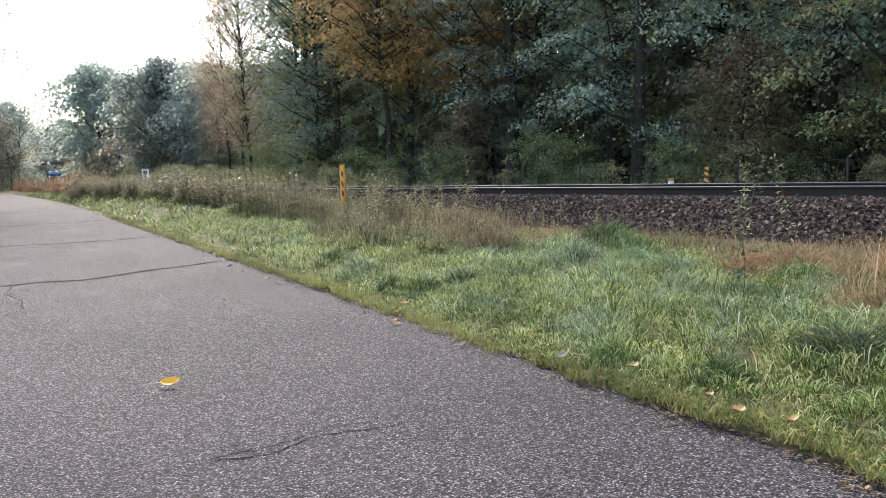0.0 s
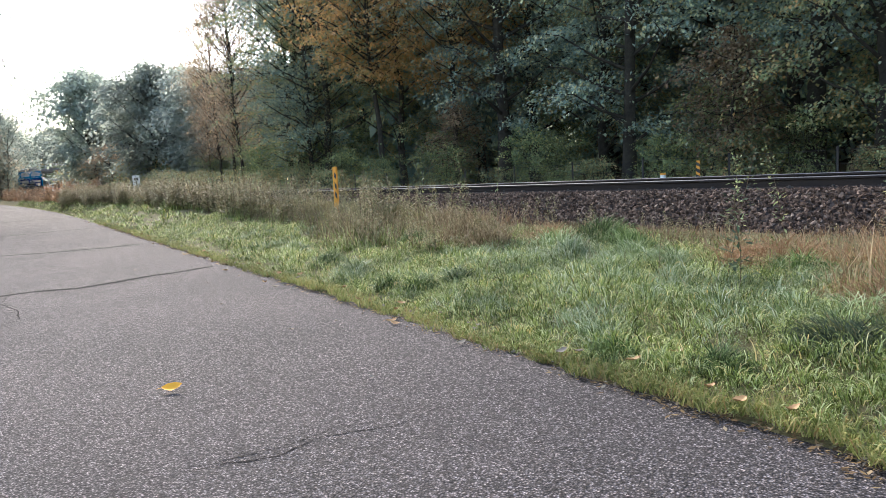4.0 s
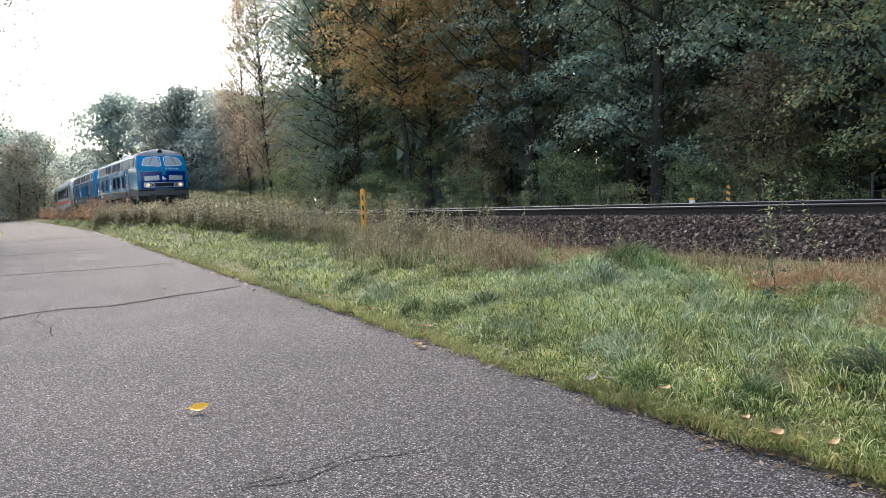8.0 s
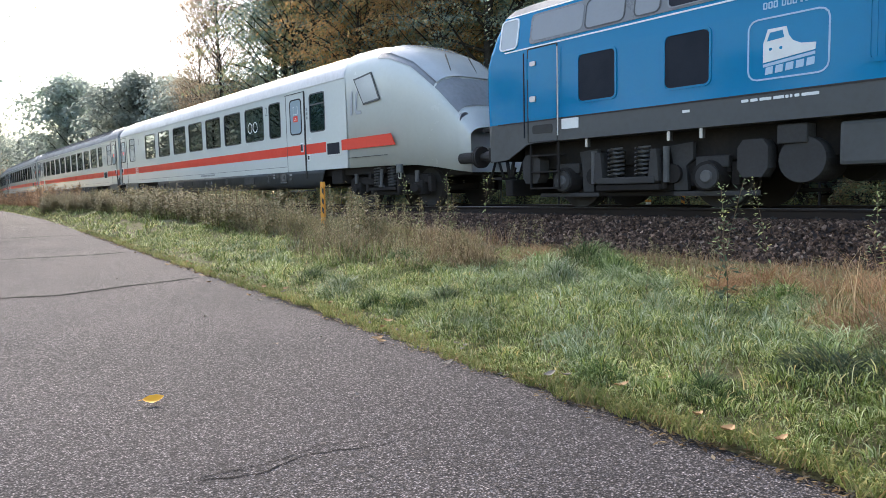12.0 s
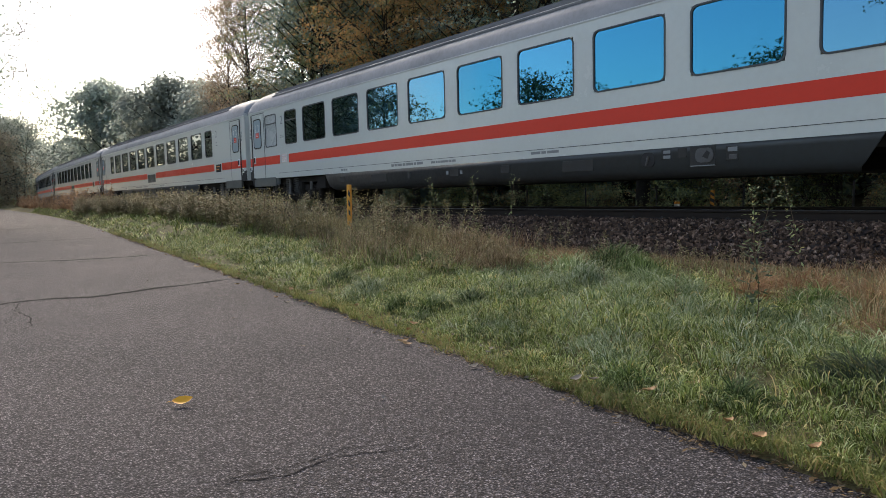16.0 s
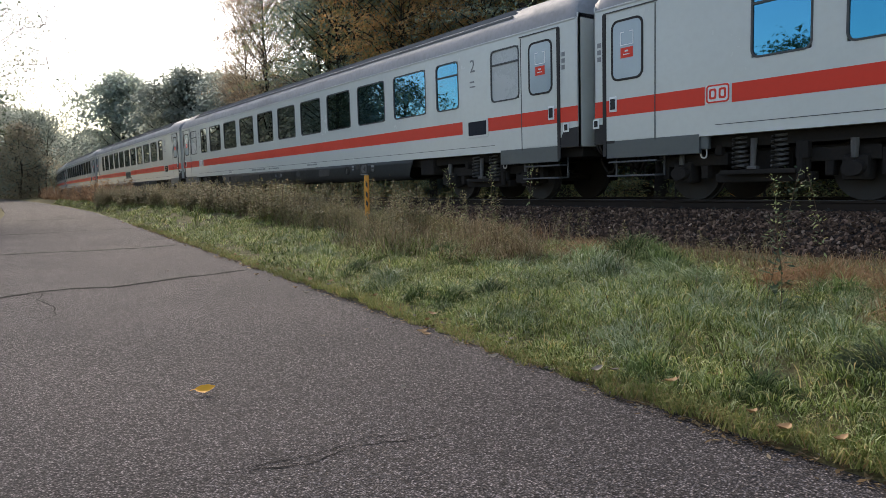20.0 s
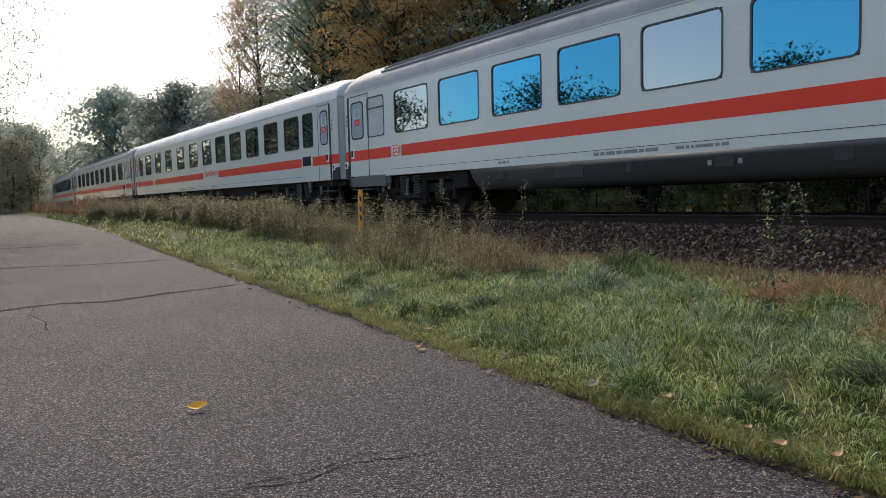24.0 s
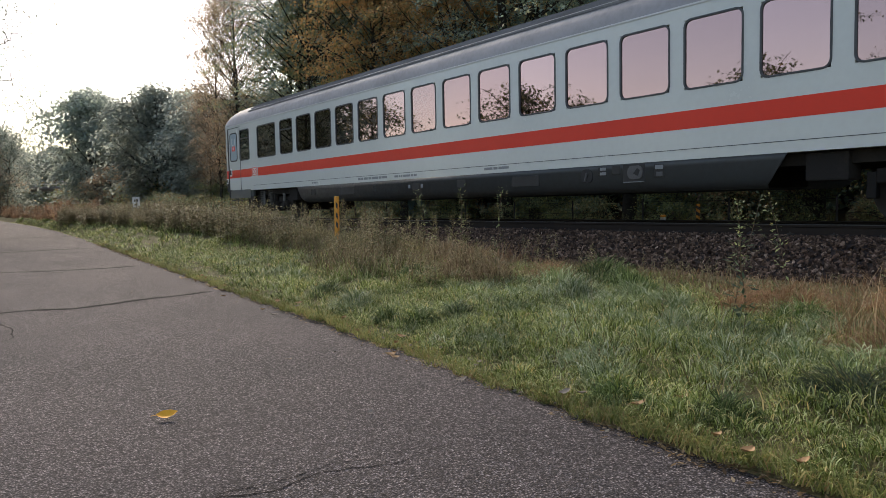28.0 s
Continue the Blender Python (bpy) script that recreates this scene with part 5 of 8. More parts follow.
    if kind == "bistro":
        x = -L / 2 + 1.3
        part("class_mark", boxed(x, x + 0.085, -HALF - 0.004, -HALF + 0.004, 2.66, 3.24), YELLOW, c, "yellow class mark beside the door")
        for z in (2.3, 2.4, 2.5):
            part("symbol", boxed(x + 0.02, x + 0.07, -HALF - 0.003, -HALF + 0.004, z, z + 0.06), LETTER_GREY, c)
        b = bmesh.new()
        pts = [(0.11 * math.cos(2 * math.pi * k / 16), 0.11 * math.sin(2 * math.pi * k / 16)) for k in range(16)]
        ring_xz(b, pts, [(px * 0.78, pz * 0.78) for px, pz in pts], -HALF - 0.003, -HALF + 0.003, -L / 2 + 2.56, 2.62)
        box(b, -L / 2 + 2.54, -L / 2 + 2.57, -HALF - 0.004, -HALF, 2.7, 2.9)
        box(b, -L / 2 + 2.57, -L / 2 + 2.68, -HALF - 0.004, -HALF, 2.7, 2.73)
        bmesh.ops.recalc_face_normals(b, faces=b.faces)
        part("wheelchair_mark", b, LETTER_GREY, c, "grey wheelchair mark")
    if kind in ("first", "last"):
        part("class_mark", boxed(L / 2 - 0.56, L / 2 - 0.48, -HALF - 0.004, -HALF + 0.004, 2.6, 3.2), YELLOW, c, "yellow class mark beside the door")
    word(c, klass, 0.38, L / 2 - klass_at, 2.78, LETTER_GREY)
    if kind == "plain":
        word(c, klass, 0.38, L / 2 - 23.48, 2.73, LETTER_GREY)
        bars(c, L / 2 - 23.6, 2.36, (0.26,), 0.012, LETTER_GREY)
        bars(c, L / 2 - 23.6, 2.3, (0.26,), 0.016, LETTER_GREY)
    bars(c, L / 2 - klass_at - 0.1, 2.55, (0.16,), 0.035, LETTER_GREY)
    bars(c, L / 2 - klass_at - 0.1, 2.45, (0.2,), 0.03, LETTER_GREY)
    bars(c, L / 2 - 17.0, 1.06, (0.12, 0.1, 0.2, 0.12, 0.3, 0.1, 0.25), 0.06, LETTER_GREY)
    bars(c, L / 2 - 12.0, 1.07, (0.25, 0.12, 0.3), 0.05, LETTER_GREY)
    bars(c, L / 2 - 15.3, 1.06, (0.16, 0.06, 0.05, 0.3, 0.08, 0.12), 0.05, LETTER_GREY)
    bars(c, L / 2 - 19.6, 1.06, (0.1, 0.12, 0.06), 0.05, LETTER_GREY)
    logo(c, L / 2 - (23.78 if kind == "vented" else 23.36 if kind == "plain" else 23.55 if kind == "compartment" else 23.97 if kind == "first" else L - 2.7 if kind == "last" else L - 4.65), 1.62, FADED if kind == "plain" else STRIPE_RED)
    for x, f in ((-L / 2, False), (L / 2, True)):
        buffers(c, x, f)
        coupling(c, x, f)
    return c


def driving_coach():
    """The coach with a driving cab and a sloped, rounded nose towards the locomotives."""
    c = thing("driving_coach", "light grey driving coach with red stripe and sloped cab nose", "railway coach", "coaches of the train")
    x0, x1 = -L / 2 + 0.18, L / 2 - 4.55
    f = lambda s: L - s
    lay = [(f(b), f(a), bar) for a, b, bar in [(1.76, 2.6, 3), (4.32, 5.78, 0), (6.27, 7.72, 0), (8.21, 9.68, 1), (10.08, 11.5, 0), (11.9, 13.3, 0), (13.68, 15.08, 0), (15.46, 16.86, 0), (17.28, 18.05, 0), (19.88, 20.72, 1)]]
    coach_shell(c, x0, x1, lay, GLASS_BLUE, ROOF_LIGHT, [(L / 2 - x1, L - 21.56), (L - 20.75, L - 3.05), (L - 2.55, L - 0.2)], [(L - 19.55, L - 18.45), (L - 1.25, L - 0.25)])
    # nose: sections from the cab wall forward
    rings = []
    for x, half, top, low in ((0, 1.41, 4.05, 1.0), (0.9, 1.41, 4.03, 1.0), (1.8, 1.38, 3.9, 1.0), (2.6, 1.3, 3.55, 0.98), (3.3, 1.16, 2.95, 0.9), (3.85, 0.98, 2.3, 0.8), (4.15, 0.8, 1.75, 0.75)):
        sec = []
        g = low + (top - low) * 0.76
        for k in range(17):
            a = math.pi * k / 16
            cc, ss = math.cos(a), math.sin(a)
            sec.append((x1 + x, -half * math.copysign(abs(cc) ** 0.6, cc), g + (top - g) * ss ** 0.85))
        rings.append([(x1 + x, -half * 0.96, low)] + sec + [(x1 + x, half * 0.96, low)])
    verts = [v for r in rings for v in r]
    n = len(rings[0])
    faces, idx = [], []
    for i in range(len(rings) - 1):
        for j in range(n):
            jj = (j + 1) % n
            faces.append((i * n + j, (i + 1) * n + j, (i + 1) * n + jj, i * n + jj))
    faces.append(tuple(range((len(rings) - 1) * n, len(rings) * n)))
    me = mesh_of("nose", verts, faces, (COACH_WHITE,), True)
    nose = part_mesh("nose", me, c, "rounded light grey cab nose")
    # windscreen lies on the slope between sections
    def on(i, t, k):
        a, b = Vector(rings[i][k]), Vector(rings[i + 1][k])
        return a + (b - a) * t
    def patch(rows, ks, lift, mat, name, parent, label=""):
        vs, fs = [], []
        for i, t in rows:
            for k in ks:
                p = on(i, t, k)
                vs.append((p.x + lift, p.y * (1 + lift * 0.6), p.z + lift))
        m = len(ks)
        for r in range(len(rows) - 1):
            for q in range(m - 1):
                fs.append((r * m + q, (r + 1) * m + q, (r + 1) * m + q + 1, r * m + q + 1))
        return part_mesh(name, mesh_of(name, vs, fs, (mat,), True), parent, label)
    scr = patch([(1, 0.55), (2, 0.0), (2, 0.5), (3, 0.0), (3, 0.5), (4, 0.2), (5, 0.1)], [3, 4, 5, 6, 7, 8, 9, 10, 11, 12, 13, 14, 15], 0.012, COACH_ROOF, "windscreen_surround", nose, "dark grey windscreen surround")
    patch([(1, 0.75), (2, 0.0), (2, 0.5), (3, 0.0), (3, 0.5), (4, 0.0)], [4, 5, 6, 7, 8, 9, 10, 11, 12, 13, 14], 0.026, SKY_PANE, "windscreen", nose, "large sloped windscreen")
    part("wiper", tube(bmesh.new(), (x1 + 3.15, -0.5, 3.1), (x1 + 2.6, -0.2, 3.6), 0.02, n=5), BLACK, nose)
    part("wiper", tube(bmesh.new(), (x1 + 3.15, 0.3, 3.1), (x1 + 2.65, 0.5, 3.55), 0.02, n=5), BLACK, nose)
    for side in (-1, 1):
        # slanted cab side window
        y = side * (1.41 + 0.004)
        out = [(-0.55, 0.3), (0.28, 0.38), (0.62, -0.32), (-0.12, -0.38)]
        w = bmesh.new()
        slab_xz(w, out, min(y - 0.01, y + 0.006), max(y - 0.01, y + 0.006), x1 + 0.95 + 0.0, 2.9, 0.0)
        bmesh.ops.recalc_face_normals(w, faces=w.faces)
        cw = part("cab_window", w, SEAL, nose)
        w = bmesh.new()
        slab_xz(w, [(x * 0.88, z * 0.88) for x, z in out], min(y + side * 0.006, y + side * 0.012), max(y + side * 0.006, y + side * 0.012), x1 + 0.95, 2.9, 0.0)
        bmesh.ops.recalc_face_normals(w, faces=w.faces)
        part("pane", w, SKY_PANE, cw)
        yy = sorted((side * 1.414, side * 1.40))
        s = bmesh.new()
        v = [(x1, 1.465), (x1 + 2.15, 1.465), (x1 + 1.97, 1.742), (x1, 1.742)]
        slab_xz(s, v, yy[0], yy[1])
        bmesh.ops.recalc_face_normals(s, faces=s.faces)
        part("stripe", s, STRIPE_RED, nose, "end of the red stripe")
        part("hatch_line", boxed(x1 + 0.05, x1 + 1.8, yy[0], yy[1], 1.24, 1.255), SEAL, nose)
        lamp = bmesh.new()
        tube(lamp, (x1 + 3.7, side * 0.78, 1.95), (x1 + 3.95, side * 0.78, 1.92), 0.16, 0.15, 14)
        part("lamp", lamp, STEEL, nose, "headlamp of the nose")
    for side in (-1, 1):
        y = side * (HALF + 0.003)
        bm = bmesh.new()
        slab_xz(bm, [(-0.02, -0.3), (0.06, -0.3), (0.13, 0.3), (0.05, 0.3)], min(y, y - side * 0.004), max(y, y - side * 0.004), L / 2 - 4.35, 2.62)
        slab_xz(bm, [(0.2, -0.2), (0.28, -0.3), (0.52, -0.3), (0.5, -0.22), (0.32, -0.21), (0.29, -0.14), (0.35, 0.15), (0.41, 0.22), (0.58, 0.22), (0.6, 0.3), (0.36, 0.3), (0.27, 0.2)], min(y, y - side * 0.004), max(y, y - side * 0.004), L / 2 - 4.35, 2.62)
        bmesh.ops.recalc_face_normals(bm, faces=bm.faces)
        part("side_mark", bm, SIDE_MARK, c, "large pale grey painted mark")
    word(c, "2", 0.38, -L / 2 + 17.0 + 0.1, 2.78, LETTER_GREY)
    word(c, "2", 0.38, -L / 2 + 3.3, 2.78, LETTER_GREY)
    logo(c, -L / 2 + 2.8, 1.62)
    # bicycle mark on a pane and wheelchair mark on the wall, as line drawings
    for cx, cz in ((-L / 2 + 16.03 - 0.2, 2.5), (-L / 2 + 16.03 + 0.2, 2.5)):
        b = bmesh.new()
        pts = [(0.17 * math.cos(2 * math.pi * k / 16), 0.17 * math.sin(2 * math.pi * k / 16)) for k in range(16)]
        ring_xz(b, pts, [(x * 0.86, z * 0.86) for x, z in pts], -0.002, 0.002, cx, cz)
        for v in b.verts:
            v.co.y -= HALF + 0.001
        bmesh.ops.recalc_face_normals(b, faces=b.faces)
        part("bicycle_mark", b, LINE_WHITE, c, "white line drawing of a wheel")
    b = bmesh.new()
    pts = [(0.11 * math.cos(2 * math.pi * k / 16), 0.11 * math.sin(2 * math.pi * k / 16)) for k in range(16)]
    ring_xz(b, pts, [(x * 0.75, z * 0.75) for x, z in pts], -0.003, 0.002, -L / 2 + 5.66, 2.5)
    for v in b.verts:
        v.co.y -= HALF + 0.001
    box(b, -L / 2 + 5.6, -L / 2 + 5.64, -HALF - 0.004, -HALF, 2.5, 2.85)
    bmesh.ops.recalc_face_normals(b, faces=b.faces)
    part("wheelchair_mark", b, LETTER_GREY, c, "grey wheelchair mark")
    part("roof_hatch", boxed(-L / 2 + 1.6, -L / 2 + 2.6, -0.95, -0.65, 3.74, 3.87, 0.02), LOUVRE, c)
    box_sign(c, L - 21.53, L - 20.77, 1.34, 1.74, False)
    underframe(c, x0, x1 + 1.5, [(-7.4, 7.4)], [(-6.5, 6.5, 0.56)])
    fold_skirt(c, x0 + 0.55, x0 + 2.6)
    bars(c, -2.0, 1.06, (0.12, 0.1, 0.2, 0.12, 0.3, 0.1, 0.25), 0.06, LETTER_GREY)
    bm = boxed(x1 + 1.2, x1 + 4.1, -0.7, 0.7, 0.7, 1.25, 0.05)
    part("buffer_beam", bm, UNDER, c)
    for x, fw in ((-L / 2, False), (L / 2, True)):
        buffers(c, x, fw)
        coupling(c, x, fw)
    return c


LOCO = 16.7
LOCO_RINGS = ((0.98, 1.47, 7.5, 0.14), (1.6, 1.47, 7.54, 0.2), (2.1, 1.47, 7.56, 0.22), (2.7, 1.47, 7.56, 0.24), (2.96, 1.46, 7.48, 0.22), (3.3, 1.41, 7.34, 0.17), (3.62, 1.34, 7.18, 0.12), (3.77, 1.19, 7.08, 0.09), (3.9, 0.88, 6.94, 0.06), (4.0, 0.45, 6.82, 0.03), (4.03, 0.0, 6.72, 0.0))


def loco_half(z):
    zs = [r[0] for r in LOCO_RINGS]
    return float(np.interp(z, zs, [r[1] for r in LOCO_RINGS]))


def loco_ring(z, half, length, bow):
    pts = []
    r = 0.16 if half > 0.3 else half * 0.4
    for sx in (1, -1):
        col = []
        for k in range(5):
            a = math.pi / 2 * k / 4
            col.append((length - r + r * math.sin(a), -(half - r + r * math.cos(a))))
        for t in (-0.66, -0.33, 0.0, 0.33, 0.66):
            col.append((length + bow * (1 - t * t), t * (half - r)))
        for k in range(5):
            a = math.pi / 2 * k / 4
            col.append((length - r + r * math.cos(a), half - r + r * math.sin(a)))
        pts += [(sx * x, sx * y, z) for x, y in col]
    return pts


def loco_shell(rings, mat, name, cap_low=False, cap_top=False):
    rs = [loco_ring(*r) for r in rings]
    n = len(rs[0])
    verts = [p for r in rs for p in r]
    faces = []
    for i in range(len(rs) - 1):
        for j in range(n):
            jj = (j + 1) % n
            faces.append((i * n + j, i * n + jj, (i + 1) * n + jj, (i + 1) * n + j))
    if cap_low:
        faces.append(tuple(range(n))[::-1])
    return mesh_of(name, verts, faces, (mat,), False)


def loco_panel(parent, name, xa, xb, z0, z1, mat, side, lift=0.006, r=0.05, label=""):
    """A panel that follows the side's slope."""
    bm = bmesh.new()
    w, h = xb - xa, z1 - z0
    y0, y1 = loco_half(z0), loco_half(z1)
    lean = (y1 - y0) / h
    ym = (y0 + y1) / 2
    slab_xz(bm, rounded(w, h, min(r, w * 0.3, h * 0.3), 3), side * (ym - 0.02), side * (ym + lift), (xa + xb) / 2, 0, side * lean)
    for v in bm.verts:
        v.co.z += (z0 + z1) / 2
    bmesh.ops.recalc_face_normals(bm, faces=bm.faces)
    return part(name, bm, mat, parent, label)


def loco_outline(parent, name, xa, xb, z0, z1, mat, side, t=0.03, lift=0.014, r=0.06, label=""):
    bm = bmesh.new()
    w, h = xb - xa, z1 - z0
    y0, y1 = loco_half(z0), loco_half(z1)
    lean = (y1 - y0) / h
    ym = (y0 + y1) / 2
    ring_xz(bm, rounded(w, h, r, 3), rounded(w - 2 * t, h - 2 * t, max(r - t, 0.01), 3), side * (ym - 0.01), side * (ym + lift), (xa + xb) / 2, 0, side * lean)
    for v in bm.verts:
        v.co.z += (z0 + z1) / 2
    bmesh.ops.recalc_face_normals(bm, faces=bm.faces)
    return part(name, bm, mat, parent, label)


def front_point(y, z, sx):
    """A place on the bowed front at the given side offset and height."""
    zs = [r[0] for r in LOCO_RINGS]
    half, length, bow = (float(np.interp(z, zs, [r[k] for r in LOCO_RINGS])) for k in (1, 2, 3))
    t = y / (half - 0.16)
    return sx * (length + bow * (1 - t * t))


def front_patch(parent, name, outline, lift, mat, sx, label="", thick=0.02):
    """A panel on the front: an outline of (y, z) laid onto the bowed face in narrow strips."""
    lo, hi = min(p[0] for p in outline), max(p[0] for p in outline)
    cols = max(2, int((hi - lo) / 0.12) + 1)
    bm = bmesh.new()
    grid = []
    for c in range(cols + 1):
        y = lo + (hi - lo) * min(max(c / cols, 0.001), 0.999)
        cut = []
        for (ya, za), (yb, zb) in zip(outline, outline[1:] + outline[:1]):
            if (ya - y) * (yb - y) < 0:
                cut.append(za + (zb - za) * (y - ya) / (yb - ya))
        z0, z1 = min(cut), max(cut)
        grid.append([bm.verts.new((front_point(y, z0 + (z1 - z0) * k / 4, sx) + sx * lift, y, z0 + (z1 - z0) * k / 4)) for k in range(5)])
    for a, b in zip(grid, grid[1:]):
        for k in range(4):
            bm.faces.new((a[k], b[k], b[k + 1], a[k + 1]))
    rim = [g[0] for g in grid] + grid[-1][1:] + [g[4] for g in grid[-2::-1]] + grid[0][3:0:-1]
    low = [bm.verts.new((v.co.x - sx * (thick + lift), v.co.y, v.co.z)) for v in rim]
    for k in range(len(rim)):
        m = (k + 1) % len(rim)
        bm.faces.new((rim[k], low[k], low[m], rim[m]))
    bmesh.ops.recalc_face_normals(bm, faces=bm.faces)
    return part(name, bm, mat, parent, label)


def split_edges(outline, n=4):
    return [(ya + (yb - ya) * k / n, za + (zb - za) * k / n) for (ya, za), (yb, zb) in zip(outline, outline[1:] + outline[:1]) for k in range(n)]


def front_ring(parent, name, outer, inner, lift, mat, sx, label=""):
    outer, inner = split_edges(outer), split_edges(inner)
    bm = bmesh.new()
    a = [bm.verts.new((front_point(y, z, sx) + sx * lift, y, z)) for y, z in outer]
    b = [bm.verts.new((front_point(y, z, sx) + sx * lift, y, z)) for y, z in inner]
    d = [bm.verts.new((front_point(y, z, sx) - sx * 0.02, y, z)) for y, z in outer]
    n = len(outer)
    for i in range(n):
        j = (i + 1) % n
        bm.faces.new((a[i], a[j], b[j], b[i]))
        bm.faces.new((a[i], d[i], d[j], a[j]))
    bmesh.ops.recalc_face_normals(bm, faces=bm.faces)
    return part(name, bm, mat, parent, label)


def locomotive(label, dark_louvres, lit_lamps=True):
    c = thing("diesel_locomotive", label, "locomotive", "locomotives of the train")
    part_mesh("lower_body", loco_shell([(1.21, 1.47, 7.53, 0.18), LOCO_RINGS[1]], LOCO_GREY, "lower_body", True), c, "grey painted lower body band")
    for sx in (-1, 1):
        # the deeper aprons below the cabs
        for side in (-1, 1):
            bm = bmesh.new()
            out = [(5.9, 1.4), (7.42, 1.4), (7.42, 0.89), (6.95, 0.92), (6.42, 1.18), (6.15, 1.21)]
            slab_xz(bm, [(sx * x, z) for x, z in out], side * 1.44, side * 1.473)
            bmesh.ops.recalc_face_normals(bm, faces=bm.faces)
            part("cab_apron", bm, LOCO_GREY, c)
        front_patch(c, "front_apron", [(-1.3, 1.0), (1.3, 1.0), (1.3, 1.43), (0, 1.43), (-1.3, 1.43)], 0.0, UNDER, sx)
    part_mesh("body", loco_shell(LOCO_RINGS[1:7], LOCO_BLUE, "body"), c, "glossy blue painted body")
    part_mesh("roof", loco_shell(LOCO_RINGS[6:], LOCO_ROOF, "roof"), c, "dusty light grey roof")
    part("inner_box", boxed(-7.0, 7.0, -1.2, 1.2, 1.3, 3.5), INSIDE, c)
    for side in (-1, 1):
        q = side
        # bright line under the window band and along the eaves
        for z in (2.93, 3.6):
            loco_panel(c, "white_line", -7.0, 7.0, z, z + 0.025, LINE_WHITE, side, 0.008, 0.01)
        loco_panel(c, "grey_edge", -7.2, 7.2, 1.585, 1.61, RUBBER, side, 0.008, 0.01)
        # engine room window band
        loco_panel(c, "window_band", -6.36, 5.3, 3.0, 3.55, BAND_BASE, side, 0.013, 0.08, "grey band of engine room windows")
        for xa, xb, dark in ((-6.3, -5.12, 0), (-5.06, -4.28, 1), (-4.07, -3.62, 1), (-3.46, -2.71, 2), (-2.5, -1.4, 2), (-0.72, 0.64, 2), (0.88, 2.06, 2), (2.72, 3.5, 1), (3.66, 5.2, 0)):
            w = loco_panel(c, "band_window" if dark < 2 else "band_louvre", xa, xb, 3.05, 3.51, LOUVRE if dark == 2 else BAND_PALE, side, 0.017, 0.1)
            if dark:
                loco_outline(w, "rim", xa - 0.02, xb + 0.02, 3.03, 3.53, BAND_PALE if dark == 2 else SEAL, side, 0.022, 0.022, 0.1)
        for sx in (-1, 1):
            xa, xb = (5.56, 7.03) if sx > 0 else (-7.14, -6.66)
            loco_panel(c, "cab_window", xa, xb, 2.98, 3.57, SKY_PANE, side, 0.017, 0.1, "cab side window")
            loco_outline(c, "cab_window_frame", xa, xb, 2.98, 3.57, LINE_WHITE, side, 0.03, 0.024, 0.1, "pale window frame")
            if sx > 0:
                loco_panel(c, "open_pane", 6.25, 6.68, 3.01, 3.54, BLACK, side, 0.023, 0.02, "dark open half of the cab window")
            xa, xb = (4.08, 4.84) if sx > 0 else (-6.38, -5.7)
            d = loco_panel(c, "cab_door", xa, xb, 1.64, 2.9, LOCO_BLUE, side, 0.012, 0.04, "blue cab door")
            loco_outline(c, "door_gap", xa - 0.03, xb + 0.03, 1.2, 2.93, RUBBER, side, 0.025, 0.006, 0.04)
            loco_panel(d, "door_grip", xa + 0.06, xa + 0.2, 1.95, 2.05, STEEL, side, 0.04, 0.02)
            loco_panel(d, "door_grip", xa + 0.06, xa + 0.2, 2.6, 2.68, STEEL, side, 0.03, 0.02)
            for xx in (xa - 0.07, xb + 0.07):
                part("handrail", tube(bmesh.new(), (xx, side * 1.52, 1.3), (xx, side * 1.52, 2.85), 0.014, n=6), LOUVRE if xx < xb else STEEL, c, "upright handrail")
            st = bmesh.new()
            for z in (0.35, 0.65, 0.95):
                box(st, xa, xb, min(side * 1.2, side * 1.44), max(side * 1.2, side * 1.44), z, z + 0.03, 0.005)
            for xx in (xa, xb):
                box(st, xx - 0.015, xx + 0.015, min(side * 1.4, side * 1.44), max(side * 1.4, side * 1.44), 0.35, 1.42)
            part("cab_steps", st, UNDER, c, "dirty metal cab steps")
            loco_panel(c, "step_hole", xa + 0.1, xb - 0.1, 1.36, 1.52, BLACK, side, 0.014, 0.04)
        # grilles and dark engine room windows
        for xa, xb, kind in ((2.72, 3.45, 0), (0.81, 1.97, 1), (-0.65, 0.5, 1), (-3.5, -2.77, 2), (-5.19, -4.43, 2)):
            lit = kind == 1 and not dark_louvres
            p = loco_panel(c, "grille" if kind < 2 else "engine_window", xa, xb, 1.84, 2.62, LOCO_BLUE if lit else LOUVRE, side, 0.01, 0.1, "ventilation grille" if kind < 2 else "dark rounded engine room window")
            loco_outline(c, "grille_frame", xa - 0.035, xb + 0.035, 1.805, 2.655, LOCO_BLUE, side, 0.035, 0.02, 0.1)
            if kind < 2:
                for i in range(int((xb - xa) / 0.085)):
                    x = xa + 0.06 + i * 0.085
                    part_mesh("slat", shared(("slat", lit), lambda: bm_mesh("slat", boxed(-0.012, 0.012, -0.006, 0.008, -0.35, 0.35), LOCO_BLUE if lit else LOUVRE)), p, m=pose(x, side * 1.484, 2.23))
        # framed emblem panel, as plain shapes
        e = loco_outline(c, "emblem_frame", -2.2, -1.12, 1.77, 2.6, EMBLEM_PALE, side, 0.022, 0.008, 0.14, "pale rounded emblem outline")
        ym = side * (1.47 + 0.004)
        deep = lambda k: (min(ym, ym + side * k), max(ym, ym + side * k))
        bm = bmesh.new()
